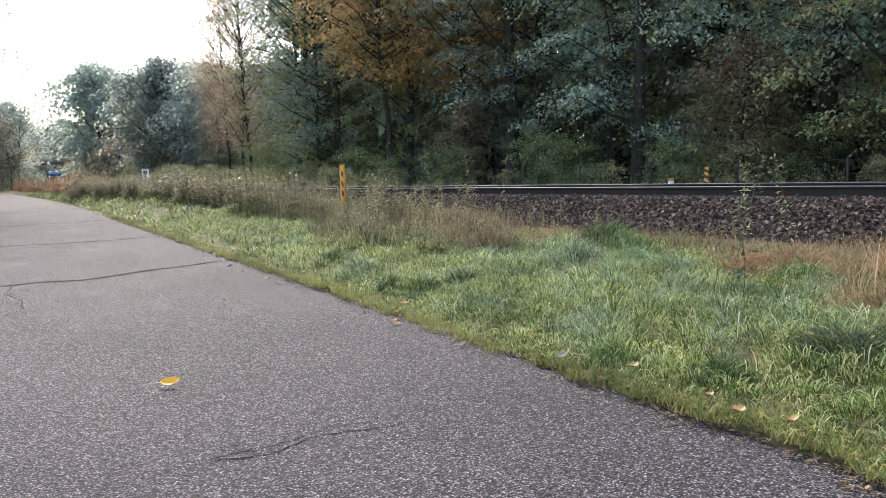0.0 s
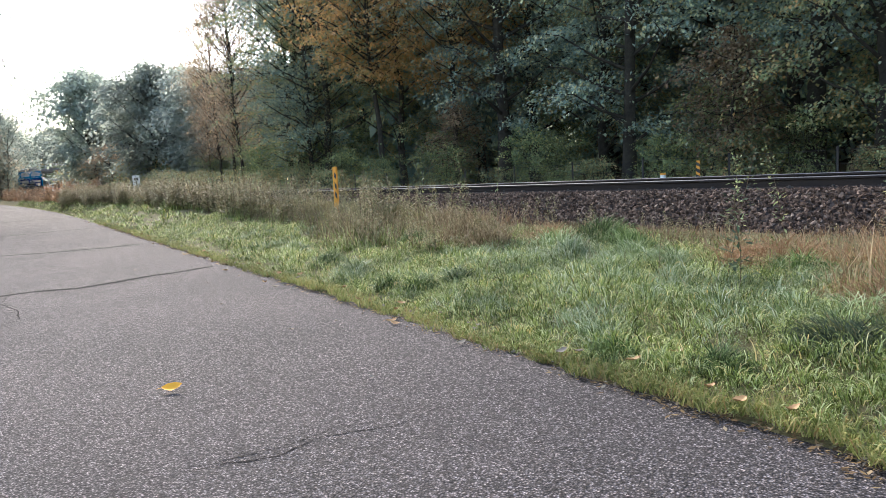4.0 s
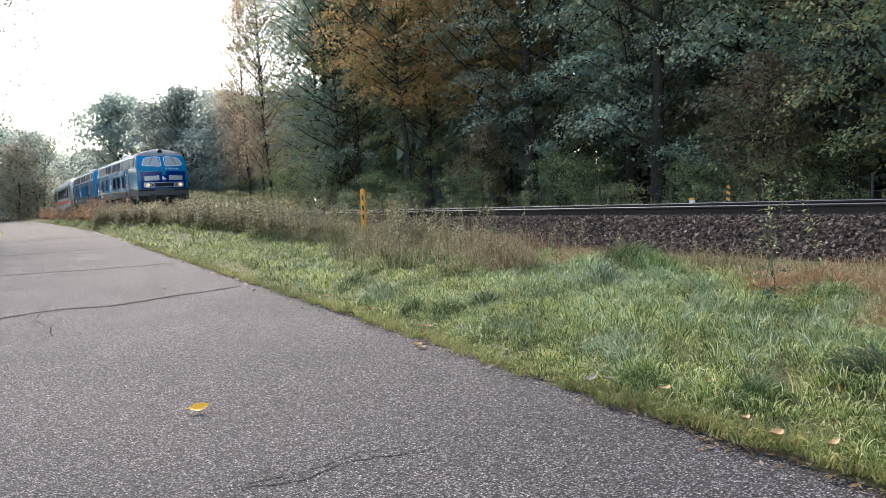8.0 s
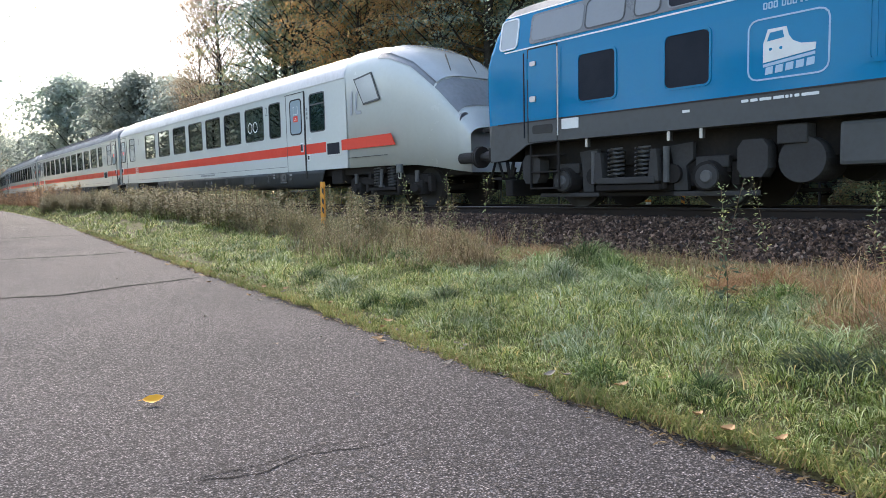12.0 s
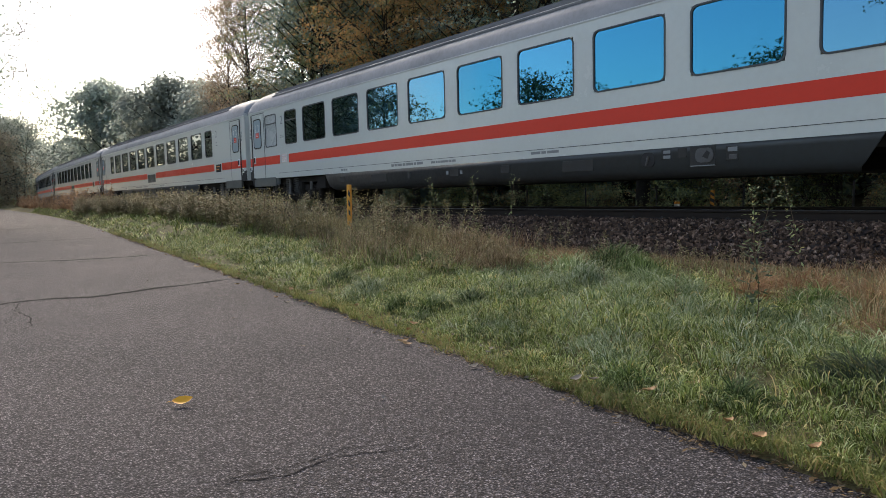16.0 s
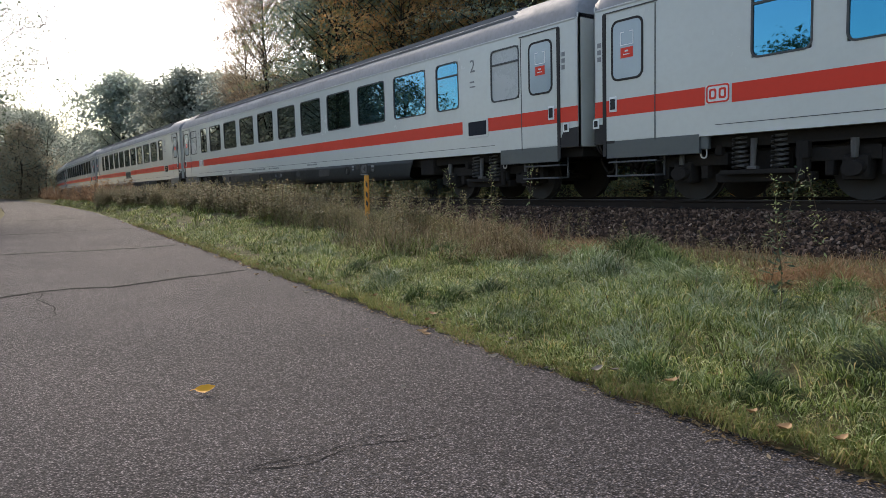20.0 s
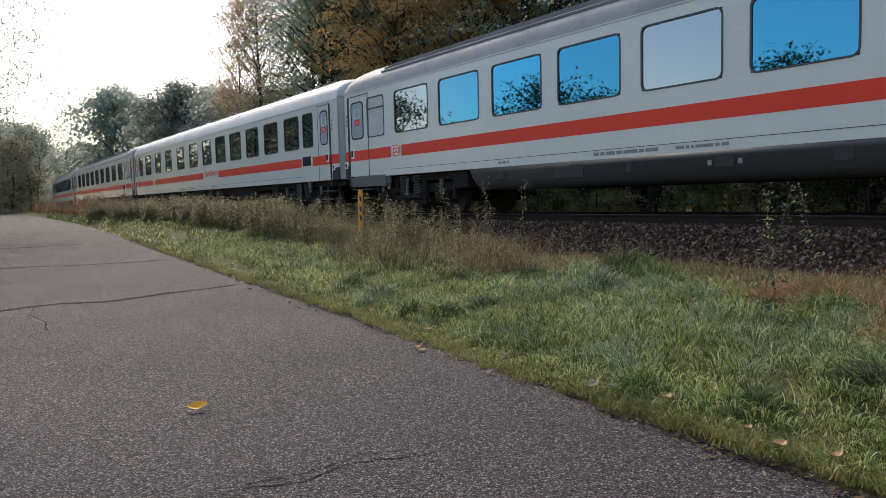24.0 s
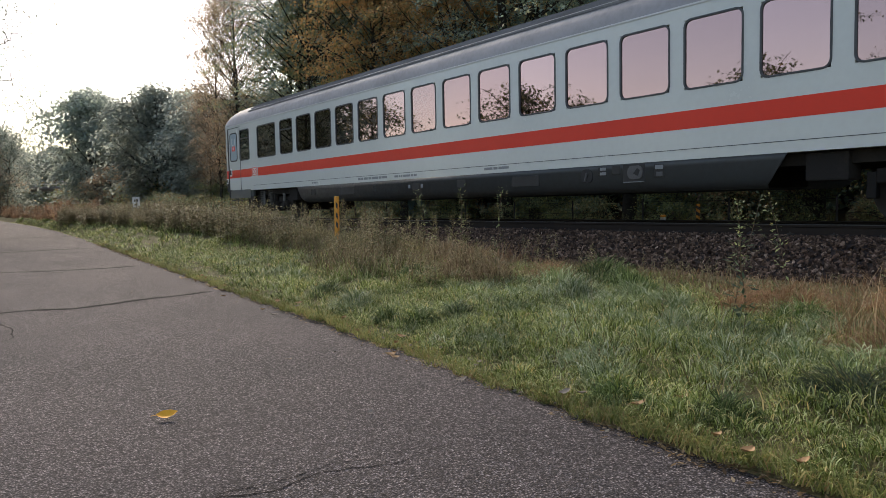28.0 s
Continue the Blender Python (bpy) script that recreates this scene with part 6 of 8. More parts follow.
        slab_xz(bm, [(-0.34, -0.14), (0.34, -0.06), (0.35, 0.03), (0.16, 0.05), (0.06, 0.1), (0.0, 0.18), (-0.03, 0.3), (-0.28, 0.3), (-0.34, 0.12)], *deep(0.004), -1.64, 2.14)
        bmesh.ops.recalc_face_normals(bm, faces=bm.faces)
        shape = part("emblem_shape", bm, EMBLEM_WHITE, e, "white block shape with a long tail")
        bm = bmesh.new()
        slab_xz(bm, [(-0.29, 0.14), (-0.06, 0.16), (-0.08, 0.26), (-0.25, 0.25)], *deep(0.007), -1.64, 2.14)
        for px in (-0.24, -0.1):
            slab_xz(bm, rounded(0.04, 0.04, 0.015, 2), *deep(0.007), -1.64 + px, 2.17)
        bmesh.ops.recalc_face_normals(bm, faces=bm.faces)
        part("emblem_pane", bm, LOCO_BLUE, shape)
        bm = bmesh.new()
        slab_xz(bm, [(-0.34, -0.06), (0.34, 0.02), (0.34, 0.06), (-0.34, -0.02)], *deep(0.004), -1.64, 2.0)
        for k in range(5):
            slab_xz(bm, [(-0.05, -0.055), (0.05, -0.045), (0.06, 0.055), (-0.04, 0.045)], *deep(0.004), -1.9 + k * 0.135, 1.89 + k * 0.012)
        bmesh.ops.recalc_face_normals(bm, faces=bm.faces)
        part("emblem_bars", bm, EMBLEM_PALE, e)
        for xa, w in ((-1.99, 0.055), (-1.92, 0.055), (-1.85, 0.055), (-1.74, 0.055), (-1.67, 0.055), (-1.6, 0.055), (-1.5, 0.03), (-1.44, 0.04)):
            loco_outline(c, "number_bar", xa, xa + w, 2.71, 2.8, EMBLEM_PALE, side, 0.014, 0.008, 0.01)
        for xa, w in ((-2.28, 0.1), (-2.15, 0.1), (-2.02, 0.16), (-1.83, 0.14), (-1.67, 0.04), (-1.61, 0.03), (-1.55, 0.06), (-1.46, 0.22)):
            loco_panel(c, "lettering_bar", xa, xa + w, 1.5, 1.54, EMBLEM_WHITE, side, 0.008, 0.01)
        loco_panel(c, "notice", -5.58, -5.2, 1.4, 1.58, WHITE_SIGN, side, 0.008, 0.01)
        for xn in (-3.2, 0.2, 2.2):
            loco_panel(c, "lettering_bar", xn, xn + 0.12, 1.45, 1.49, WHITE_SIGN, side, 0.008, 0.005)
        # tanks and boxes under the middle
        part("fuel_tank", boxed(-1.03, 1.54, min(side * 0.5, side * 1.36), max(side * 0.5, side * 1.36), 0.58, 1.14, 0.05), LOCO_GREY, c, "grey fuel tank")
        part("air_tank", tube(bmesh.new(), (-1.5, side * 0.6, 0.68), (-1.5, side * 1.34, 0.68), 0.31, n=24), BOGIE_GREY, c, "round air tank")
        part("battery_box", boxed(1.8, 2.4, min(side * 0.8, side * 1.3), max(side * 0.8, side * 1.3), 0.75, 1.3, 0.04), UNDER, c)
        part("tank_bracket", boxed(-1.82, -1.42, min(side * 1.1, side * 1.38), max(side * 1.1, side * 1.38), 0.9, 1.16, 0.02), BOGIE_GREY, c)
        for xn in (-5.1, -3.5, -2.95, 2.1, 3.4, 5.2, 5.9):
            part("pipe_bracket", boxed(xn, xn + 0.05, min(side * 1.34, side * 1.42), max(side * 1.34, side * 1.42), 1.06, 1.21), STEEL, c, "small pale bracket")
        for xn in (-6.42, -2.16, 2.16, 6.4):
            bm = bmesh.new()
            slab_xz(bm, [(-0.22, 0.16), (-0.14, 0.27), (0.14, 0.27), (0.22, 0.16), (0.22, -0.14), (0.14, -0.26), (-0.14, -0.26), (-0.22, -0.14)], side * 1.12, side * 1.38, xn, 0.72)
            bmesh.ops.recalc_face_normals(bm, faces=bm.faces)
            part("sand_box", bm, BOGIE_GREY, c, "dusty grey sand box")
        loco_panel(c, "filler_neck", 1.88, 2.04, 1.36, 1.54, BLACK, side, 0.02, 0.05)
    part("underframe", boxed(-6.9, 6.9, -1.05, 1.05, 0.72, 1.42, 0.02), UNDER, c, "dark dirty underframe")
    # fronts
    for sx in (-1, 1):
        front_patch(c, "front_band", [(-1.31, 1.62), (1.31, 1.62), (1.31, 2.1), (1.31, 2.62), (0.6, 2.64), (0, 2.64), (-0.6, 2.64), (-1.31, 2.62), (-1.31, 2.1)], 0.006, LOCO_DEEP, sx, "deep blue front band")
        for ys in (-1, 1):
            scr = [(ys * y, z) for y, z in ((0.09, 3.02), (0.1, 3.5), (0.3, 3.57), (0.8, 3.52), (1.0, 3.45), (1.17, 3.08), (1.1, 2.99), (0.2, 2.94))]
            cy, cz = sum(p[0] for p in scr) / 8, sum(p[1] for p in scr) / 8
            inner = [(cy + (y - cy) * 0.935, cz + (z - cz) * 0.9) for y, z in scr]
            w = front_ring(c, "windscreen_frame", scr, inner, 0.03, LINE_WHITE, sx, "white windscreen frame")
            front_patch(w, "windscreen", inner, 0.015, SKY_PANE, sx)
            part("wiper", tube(bmesh.new(), (front_point(ys * 0.55, 3.5, sx) + sx * 0.07, ys * 0.5, 3.55), (front_point(ys * 0.7, 3.1, sx) + sx * 0.06, ys * 0.78, 3.1), 0.014, n=5), BLACK, w)
            front_patch(c, "front_panel", [(ys * 0.28, 2.12), (ys * 1.1, 2.1), (ys * 1.1, 2.36), (ys * 0.28, 2.4)], 0.014, ROOF_LIGHT, sx, "pale grey front panel")
            # lamps
            for yy, r, lens in ((0.94, 0.12, True), (0.66, 0.1, False)):
                x = front_point(ys * yy, 1.83, sx)
                lamp = part("headlight", tube(bmesh.new(), (x - sx * 0.05, ys * yy, 1.83), (x + sx * 0.05, ys * yy, 1.83), r + 0.025, n=18), STEEL, c, "round chrome lamp rim")
                part("lens", tube(bmesh.new(), (x + sx * 0.02, ys * yy, 1.83), (x + sx * 0.058, ys * yy, 1.83), r, r * 0.8, 16), LAMP_LENS if lens and lit_lamps and sx > 0 else GLASS_GREY, lamp)
            part("front_step", boxed(min(sx * 7.4, sx * 7.66), max(sx * 7.4, sx * 7.66), ys * 1.0 - 0.2, ys * 1.0 + 0.2, 0.55, 0.6), UNDER, c)
        fr = front_ring(c, "lamp_surround", [(-1.12, 1.68), (1.12, 1.68), (1.16, 1.83), (1.12, 1.99), (-1.12, 1.99), (-1.16, 1.83)], [(-1.06, 1.72), (1.06, 1.72), (1.1, 1.83), (1.06, 1.95), (-1.06, 1.95), (-1.1, 1.83)], 0.03, STEEL, sx, "steel lamp surround")
        front_patch(fr, "front_grille", [(-0.46, 1.71), (0.46, 1.71), (0.5, 1.83), (0.46, 1.95), (-0.46, 1.95), (-0.5, 1.83)], 0.02, LOUVRE, sx)
        front_patch(c, "emblem_plate", [(-0.19, 2.08), (0.19, 2.08), (0.19, 2.42), (-0.19, 2.42)], 0.016, LOCO_DEEP, sx, "small deep blue emblem plate")
        front_patch(c, "emblem_shape", [(sx * y, z) for y, z in ((-0.12, 2.13), (0.12, 2.15), (0.12, 2.2), (0.03, 2.23), (-0.01, 2.34), (-0.12, 2.34))], 0.02, EMBLEM_WHITE, sx)
        for y0 in (-0.9, -0.8, -0.7, -0.56, -0.46, -0.36, -0.2):
            front_patch(c, "number_bar", [(sx * -y0, 2.75), (sx * -(y0 + 0.065), 2.75), (sx * -(y0 + 0.065), 2.85), (sx * -y0, 2.85)], 0.014, EMBLEM_PALE, sx)
        part("front_handrail", tube(bmesh.new(), (front_point(-0.9, 2.9, sx) + sx * 0.05, -0.75, 2.86), (front_point(0.9, 2.9, sx) + sx * 0.05, 0.95, 2.86), 0.016, n=6), LOCO_DEEP, c)
        lamp = part("roof_lamp", tube(bmesh.new(), (sx * 6.5, 0, 3.9), (sx * 7.12, 0, 3.86), 0.16, n=18), LOCO_ROOF, c, "round roof headlamp")
        part("roof_lens", tube(bmesh.new(), (sx * 7.12, 0, 3.86), (sx * 7.15, 0, 3.858), 0.12, n=16), GLASS_GREY, lamp)
        bm = bmesh.new()
        box(bm, min(sx * 7.3, sx * 7.62), max(sx * 7.3, sx * 7.62), -1.35, 1.35, 0.92, 1.2, 0.03)
        box(bm, min(sx * 7.3, sx * 7.7), max(sx * 7.3, sx * 7.7), -1.42, 1.42, 1.5, 1.58, 0.02)
        part("buffer_beam", bm, UNDER, c)
        bm = bmesh.new()
        box(bm, min(sx * 7.1, sx * 7.3), max(sx * 7.1, sx * 7.3), -1.2, 1.2, 0.22, 0.55, 0.03)
        part("rail_guard", bm, UNDER, c)
        buffers(c, sx * LOCO / 2, sx > 0)
        coupling(c, sx * LOCO / 2, sx > 0)
    # roof equipment
    for x in (-4.6, -3.6):
        part("exhaust_cowl", boxed(x - 0.35, x + 0.35, -0.3, 0.3, 3.95, 4.08, 0.05), LOUVRE, c)
    part("roof_fan", tube(bmesh.new(), (3.6, 0, 3.92), (3.6, 0, 4.06), 0.5, n=24), LOCO_ROOF, c)
    part("roof_cowl", boxed(-0.6, 0.0, -0.75, -0.2, 3.88, 4.2, 0.06), LINE_WHITE, c, "pale exhaust cowl")
    part("roof_walk", boxed(-3.0, 2.5, -0.35, 0.35, 4.0, 4.05, 0.01), LOUVRE, c)
    part("horn", tube(bmesh.new(), (5.9, 0.3, 3.94), (6.3, 0.3, 4.08), 0.03, 0.07, 10), STEEL, c)
    for x in (-4.3, 4.3):
        bogie(c, x, 2.8, 0.5, True)
    return c


def build_train():
    """The vehicles from front to rear with the distance of their middles behind the front buffers."""
    rows = []
    loco = locomotive("glossy blue diesel locomotive with lit headlights and grey skirt", True)
    rows.append((loco, LOCO / 2))
    rows.append((locomotive("second blue diesel locomotive with blue side panels, coupled behind", False, False), LOCO * 1.5))
    front = 2 * LOCO
    rows.append((driving_coach(), front + L / 2))
    kinds = [("plain", "light grey second class coach with red stripe"), ("plain", "light grey second class coach with red stripe"),
             ("vented", "light grey second class coach with grille in its red stripe"), ("vented", "light grey second class coach with grille in its red stripe"),
             ("plain", "light grey second class coach with red stripe"), ("vented", "light grey second class coach with grille in its red stripe"),
             ("compartment", "light grey compartment coach with evenly spaced windows"), ("bistro", "light grey dining coach with red lettering and corrugated roof"),
             ("first", "light grey first class coach with wide blue windows"), ("last", "light grey first class end coach with rosy windows")]
    made = {}
    for i, (kind, label) in enumerate(kinds):
        if kind in made:
            ob = copy_thing(made[kind], Matrix.Identity(4))
        else:
            ob = made[kind] = coach(kind, label)
        rows.append((ob, front + L * (i + 1) + L / 2))
    return rows


TRAIN = build_train()

# how far the front buffers have come along the track
TIMES = (0, 2.7, 3.5, 5.5, 7, 8.5, 9.5, 10, 10.5, 11, 11.5, 12, 13, 14, 15, 16, 17, 18, 19, 20, 21, 22, 23, 24, 25, 26, 27, 28)
FRONT = (-177.6, -132.75, -119.4, -86.1, -60.2, -35.3, -18.97, -10.85, -2.63, 5.68, 14.02, 22.34, 38.68, 55.23, 71.56, 88.4, 105.33, 122.16, 139.42, 156.58, 173.93, 191.36, 208.93, 226.7, 244.47, 262.39, 280.44, 298.59)


def front_at(t):
    """A smooth curve through the known places of the train's front."""
    i = max(k for k in range(len(TIMES) - 1) if TIMES[k] <= t + 1e-6)
    def slope(k):
        if k == 0:
            return (FRONT[1] - FRONT[0]) / (TIMES[1] - TIMES[0])
        if k == len(TIMES) - 1:
            return (FRONT[k] - FRONT[k - 1]) / (TIMES[k] - TIMES[k - 1])
        return (FRONT[k + 1] - FRONT[k - 1]) / (TIMES[k + 1] - TIMES[k - 1])
    h = TIMES[i + 1] - TIMES[i]
    u = (t - TIMES[i]) / h
    a, b, m0, m1 = FRONT[i], FRONT[i + 1], slope(i) * h, slope(i + 1) * h
    return a * (2 * u ** 3 - 3 * u * u + 1) + m0 * (u ** 3 - 2 * u * u + u) + b * (3 * u * u - 2 * u ** 3) + m1 * (u ** 3 - u * u)


def motions():
    for ob, back in TRAIN:
        pivot = 4.3 if "locomotive" in ob.name else 9.5
        rows = []
        for k in range(57):
            t = k * 0.5
            s = front_at(t) - back
            (xa, ya), (xb, yb) = track(s + pivot), track(s - pivot)
            turn = math.degrees(math.atan2(ya - yb, xa - xb))
            rows.append((t, pose((xa + xb) / 2, (ya + yb) / 2, RAIL_Z, 0, 0, turn)))
        walk(ob, rows)


# ---- trees and bushes ----
def leaf_quads(rng, centres, ways, spread_xy, spread_z, per, size, droop=0.5):
    """Sprays of leaves along twigs: an array (n, 4, 3) of pointed, folded leaves."""
    m = len(centres)
    n = m * per
    c = np.repeat(np.asarray(centres), per, axis=0)
    w = np.asarray(ways)[:, :2]
    w = w / np.maximum(np.linalg.norm(w, axis=1, keepdims=True), 1e-6)
    w = np.repeat(w, per, axis=0)
    k = np.repeat(rng.uniform(0.6, 1.4, m), per)
    along = np.clip(rng.normal(size=n), -1.6, 1.6) * spread_xy * 1.25 * k
    across = np.clip(rng.normal(size=n), -1.6, 1.6) * spread_xy * 0.6 * k
    up = np.clip(rng.normal(size=n), -1.6, 1.6) * spread_z * k - np.abs(across) * 0.35 - np.maximum(along, 0) * 0.45
    p = c + np.stack([w[:, 0] * along - w[:, 1] * across, w[:, 1] * along + w[:, 0] * across, up], 1)
    yaw = np.arctan2(w[:, 1], w[:, 0]) + rng.normal(0, 1.1, n)
    tilt = rng.normal(-droop, 0.4, n)
    s = size * rng.uniform(0.65, 1.3, n)
    d = np.stack([np.cos(yaw) * np.cos(tilt), np.sin(yaw) * np.cos(tilt), np.sin(tilt)], 1)
    side = np.stack([-np.sin(yaw), np.cos(yaw), rng.normal(0, 0.4, n)], 1)
    side /= np.linalg.norm(side, axis=1, keepdims=True)
    nrm = np.cross(d, side)
    wd = (s * rng.uniform(0.3, 0.42, n))[:, None]
    L1 = s[:, None]
    return np.stack([p, p + d * L1 * 0.45 + side * wd + nrm * L1 * 0.06, p + d * L1 - nrm * L1 * 0.1, p + d * L1 * 0.5 - side * wd + nrm * L1 * 0.06], 1)


def make_tree(seed, height, base, radius, trunk_r, limbs, clumps, per, size, leaf, label, category="tree", shape=1.0, spread_xy=0.5, spread_z=0.16, lean=0.0, stems=1, sweep=0.0):
    rng = np.random.default_rng(seed)
    rnd = random.Random(seed)
    verts, faces = [], []
    centres, ways = [], []
    for st in range(stems):
        ang0 = rnd.uniform(0, 6.28)
        off = Vector((math.cos(ang0), math.sin(ang0), 0)) * (0.35 * (stems > 1))
        tip = Vector((rnd.uniform(-0.6, 0.6) + lean, rnd.uniform(-0.6, 0.6), height * 0.96)) + off * 4
        pts = [off + (tip - off) * (k / 7) + Vector((rnd.uniform(-0.12, 0.12), rnd.uniform(-0.12, 0.12), 0)) * (0 < k < 7) for k in range(8)]
        pts[0].z = -0.4
        tapered(verts, faces, pts, [trunk_r * (1.25 if k == 0 else 1 - 0.9 * k / 7) / stems ** 0.5 for k in range(8)], 8)
        for i in range(limbs // stems):
            f = (i + rnd.random()) / (limbs // stems)
            z = base + (height * 0.95 - base) * f
            k = z / height * 7
            j = min(int(k), 6)
            root = pts[j].lerp(pts[j + 1], k - j)
            prof = math.sin(math.pi * min(max(0.12 + 0.86 * f, 0), 1)) ** shape
            reach = radius * max(prof, 0.25) * rnd.uniform(0.65, 1.15)
            a = i * 2.4 + rnd.uniform(-0.5, 0.5)
            out = Vector((math.cos(a), math.sin(a), rnd.uniform(0.05, 0.55) * (0.6 + f) + sweep * rnd.uniform(0.6, 1.3)))
            p = [root, root + out * reach * 0.35, root + out * reach * 0.7 + Vector((0, 0, 0.08 * reach)), root + out * reach * 0.95]
            tapered(verts, faces, p, [trunk_r * 0.34 * (1.1 - 0.7 * f), trunk_r * 0.2, trunk_r * 0.11, 0.012], 5)
            m = max(int(clumps / limbs), 2)
            for q in range(m):
                u = rnd.uniform(0.3, 1.0) ** 0.8
                v = p[0].lerp(p[3], u)
                side = Vector((-out.y, out.x, 0)) * rnd.gauss(0, 0.28) * reach * (0.4 + 0.6 * u)
                t = v + side + Vector((0, 0, rnd.gauss(0.05, 0.1) * reach))
                if rnd.random() < 0.5:
                    tapered(verts, faces, [v, v.lerp(t, 0.6) + Vector((0, 0, 0.05)), t], [0.022, 0.014, 0.006], 3)
                centres.append(t[:])
                ways.append((out + side * 0.3)[:])
    tree = thing("tree" if category == "tree" else "bush", label, category, "trees along the line" if category == "tree" else "bushes along the line")
    part_mesh("trunk" if category == "tree" else "woody_base", mesh_of("trunk", verts, faces, (BARK,), True), tree)
    crown = part_mesh("crown", quads_mesh("crown", leaf_quads(rng, centres, ways, spread_xy, spread_z, per, size), leaf), tree)
    crown["kind"] = "stuff"
    return tree


def put(first, spots):
    """Sets a thing at the first spot and copies at the others: (x, y, turn, size, label)."""
    done = []
    for i, (x, y, turn, k) in enumerate(spots):
        m = pose(x, y, ground_z(x, y), 0, 0, turn) @ Matrix.Diagonal((k, k, k, 1))
        if i == 0:
            first.matrix_basis = m
            done.append(first)
        else:
            done.append(copy_thing(first, m))
    return done


def build_wood():
    green = "tall broadleaf tree with dark green leaves"
    put(make_tree(1, 17, 1.5, 5.0, 0.2, 50, 250, 104, 0.115, LEAF_GREEN, green, spread_xy=0.54, spread_z=0.1, sweep=0.25, shape=0.7), [(-13.4, 17.8, 0, 1.0), (-4.6, 18.6, 130, 1.05), (-33.0, 18.2, 70, 1.05), (2.5, 18.5, 200, 1.0), (-22.0, 22.5, 250, 1.15)])
    put(make_tree(2, 18.5, 2.2, 4.8, 0.26, 50, 250, 104, 0.115, LEAF_GREEN, green + " and thick trunk", spread_xy=0.54, spread_z=0.1, sweep=0.25, shape=0.7), [(-19.6, 18.4, 0, 1.0), (-8.6, 19.4, 100, 1.0), (-36.0, 19.5, 220, 1.0), (-0.8, 20.5, 300, 1.0), (-40.5, 20.5, 20, 1.05)])
    put(make_tree(3, 16, 1.0, 4.4, 0.17, 42, 220, 104, 0.108, LEAF_MIXED, "broadleaf tree with green leaves turning yellow", spread_xy=0.52, spread_z=0.11, shape=0.7, sweep=0.3), [(-16.4, 20.5, 0, 1.05), (-6.4, 17.6, 140, 0.86), (-28.0, 19.6, 60, 1.0), (-10.6, 22.5, 240, 1.15), (-33.6, 17.6, 310, 0.8), (-38.4, 18.8, 20, 0.98), (-35.6, 22.0, 170, 1.1)])
    put(make_tree(4, 12.6, 5.2, 4.4, 0.16, 50, 320, 56, 0.15, LEAF_ORANGE, "maple with orange autumn leaves", spread_xy=0.55, spread_z=0.11, sweep=0.3), [(-26.4, 17.3, 0, 0.92), (-22.6, 18.6, 120, 0.86)])
    put(make_tree(5, 18.5, 2.6, 3.0, 0.12, 64, 380, 46, 0.12, LEAF_BROWN, "slender tree with sparse brown autumn leaves", spread_xy=0.5, shape=0.6, sweep=0.75), [(-45.5, 18.0, 0, 1.0), (-50.5, 18.8, 90, 0.92), (-42.6, 17.4, 200, 0.85), (-55.5, 20.0, 260, 0.62)])
    # deeper rows close the wood
    put(make_tree(6, 20, 0.8, 5.6, 0.26, 36, 200, 36, 0.34, LEAF_GREEN, "tall dark tree deeper in the wood", spread_xy=0.85, spread_z=0.35, shape=0.6),
        [(-2, 27, 0, 1.0), (-9, 26, 50, 1.0), (-15.5, 27.5, 100, 1.05), (-22, 28, 150, 1.0), (-28, 26.5, 200, 1.0), (-35, 27.5, 250, 1.0), (-42, 27, 300, 0.9), (-5, 34, 20, 1.1), (-14, 35, 120, 1.1), (-25, 35, 220, 1.1), (-35, 35, 320, 1.0), (-46, 33, 80, 0.8), (-19, 31.5, 10, 0.9), (-31, 31, 60, 0.9), (-8, 30.5, 200, 0.9), (6, 28, 10, 1.0), (-53, 38, 170, 0.7)])
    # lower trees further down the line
    put(make_tree(7, 11.5, 0.8, 4.2, 0.26, 44, 260, 74, 0.32, LEAF_HAZED, "bushy green tree beside the far line", spread_xy=0.85, spread_z=0.35, shape=0.6, stems=2, sweep=0.4), [(-72, 19.8, 0, 1.12), (-60.5, 22.5, 70, 0.82), (-100, 21.6, 140, 1.28), (-66, 23, 45, 0.9), (-74, 25.5, 140, 1.0), (-86, 29, 210, 1.05), (-96, 28, 280, 1.1), (-57, 26, 30, 0.85), (-70, 30, 330, 0.95), (-105, 26, 100, 1.05)])
    put(make_tree(8, 6.0, 0.6, 2.6, 0.1, 30, 170, 40, 0.16, LEAF_BROWN, "small brownish tree beside the far line", spread_xy=0.5), [(-84, 19.2, 0, 1.0), (-6.2, 16.6, 120, 0.16)])
    put(make_tree(18, 5.0, 1.2, 1.7, 0.09, 26, 130, 34, 0.12, LEAF_BROWN, "small tree with yellow brown leaves at the edge of the wood", spread_xy=0.4), [(-9.6, 17.1, 0, 0.85), (-21.6, 17.6, 100, 0.9)])
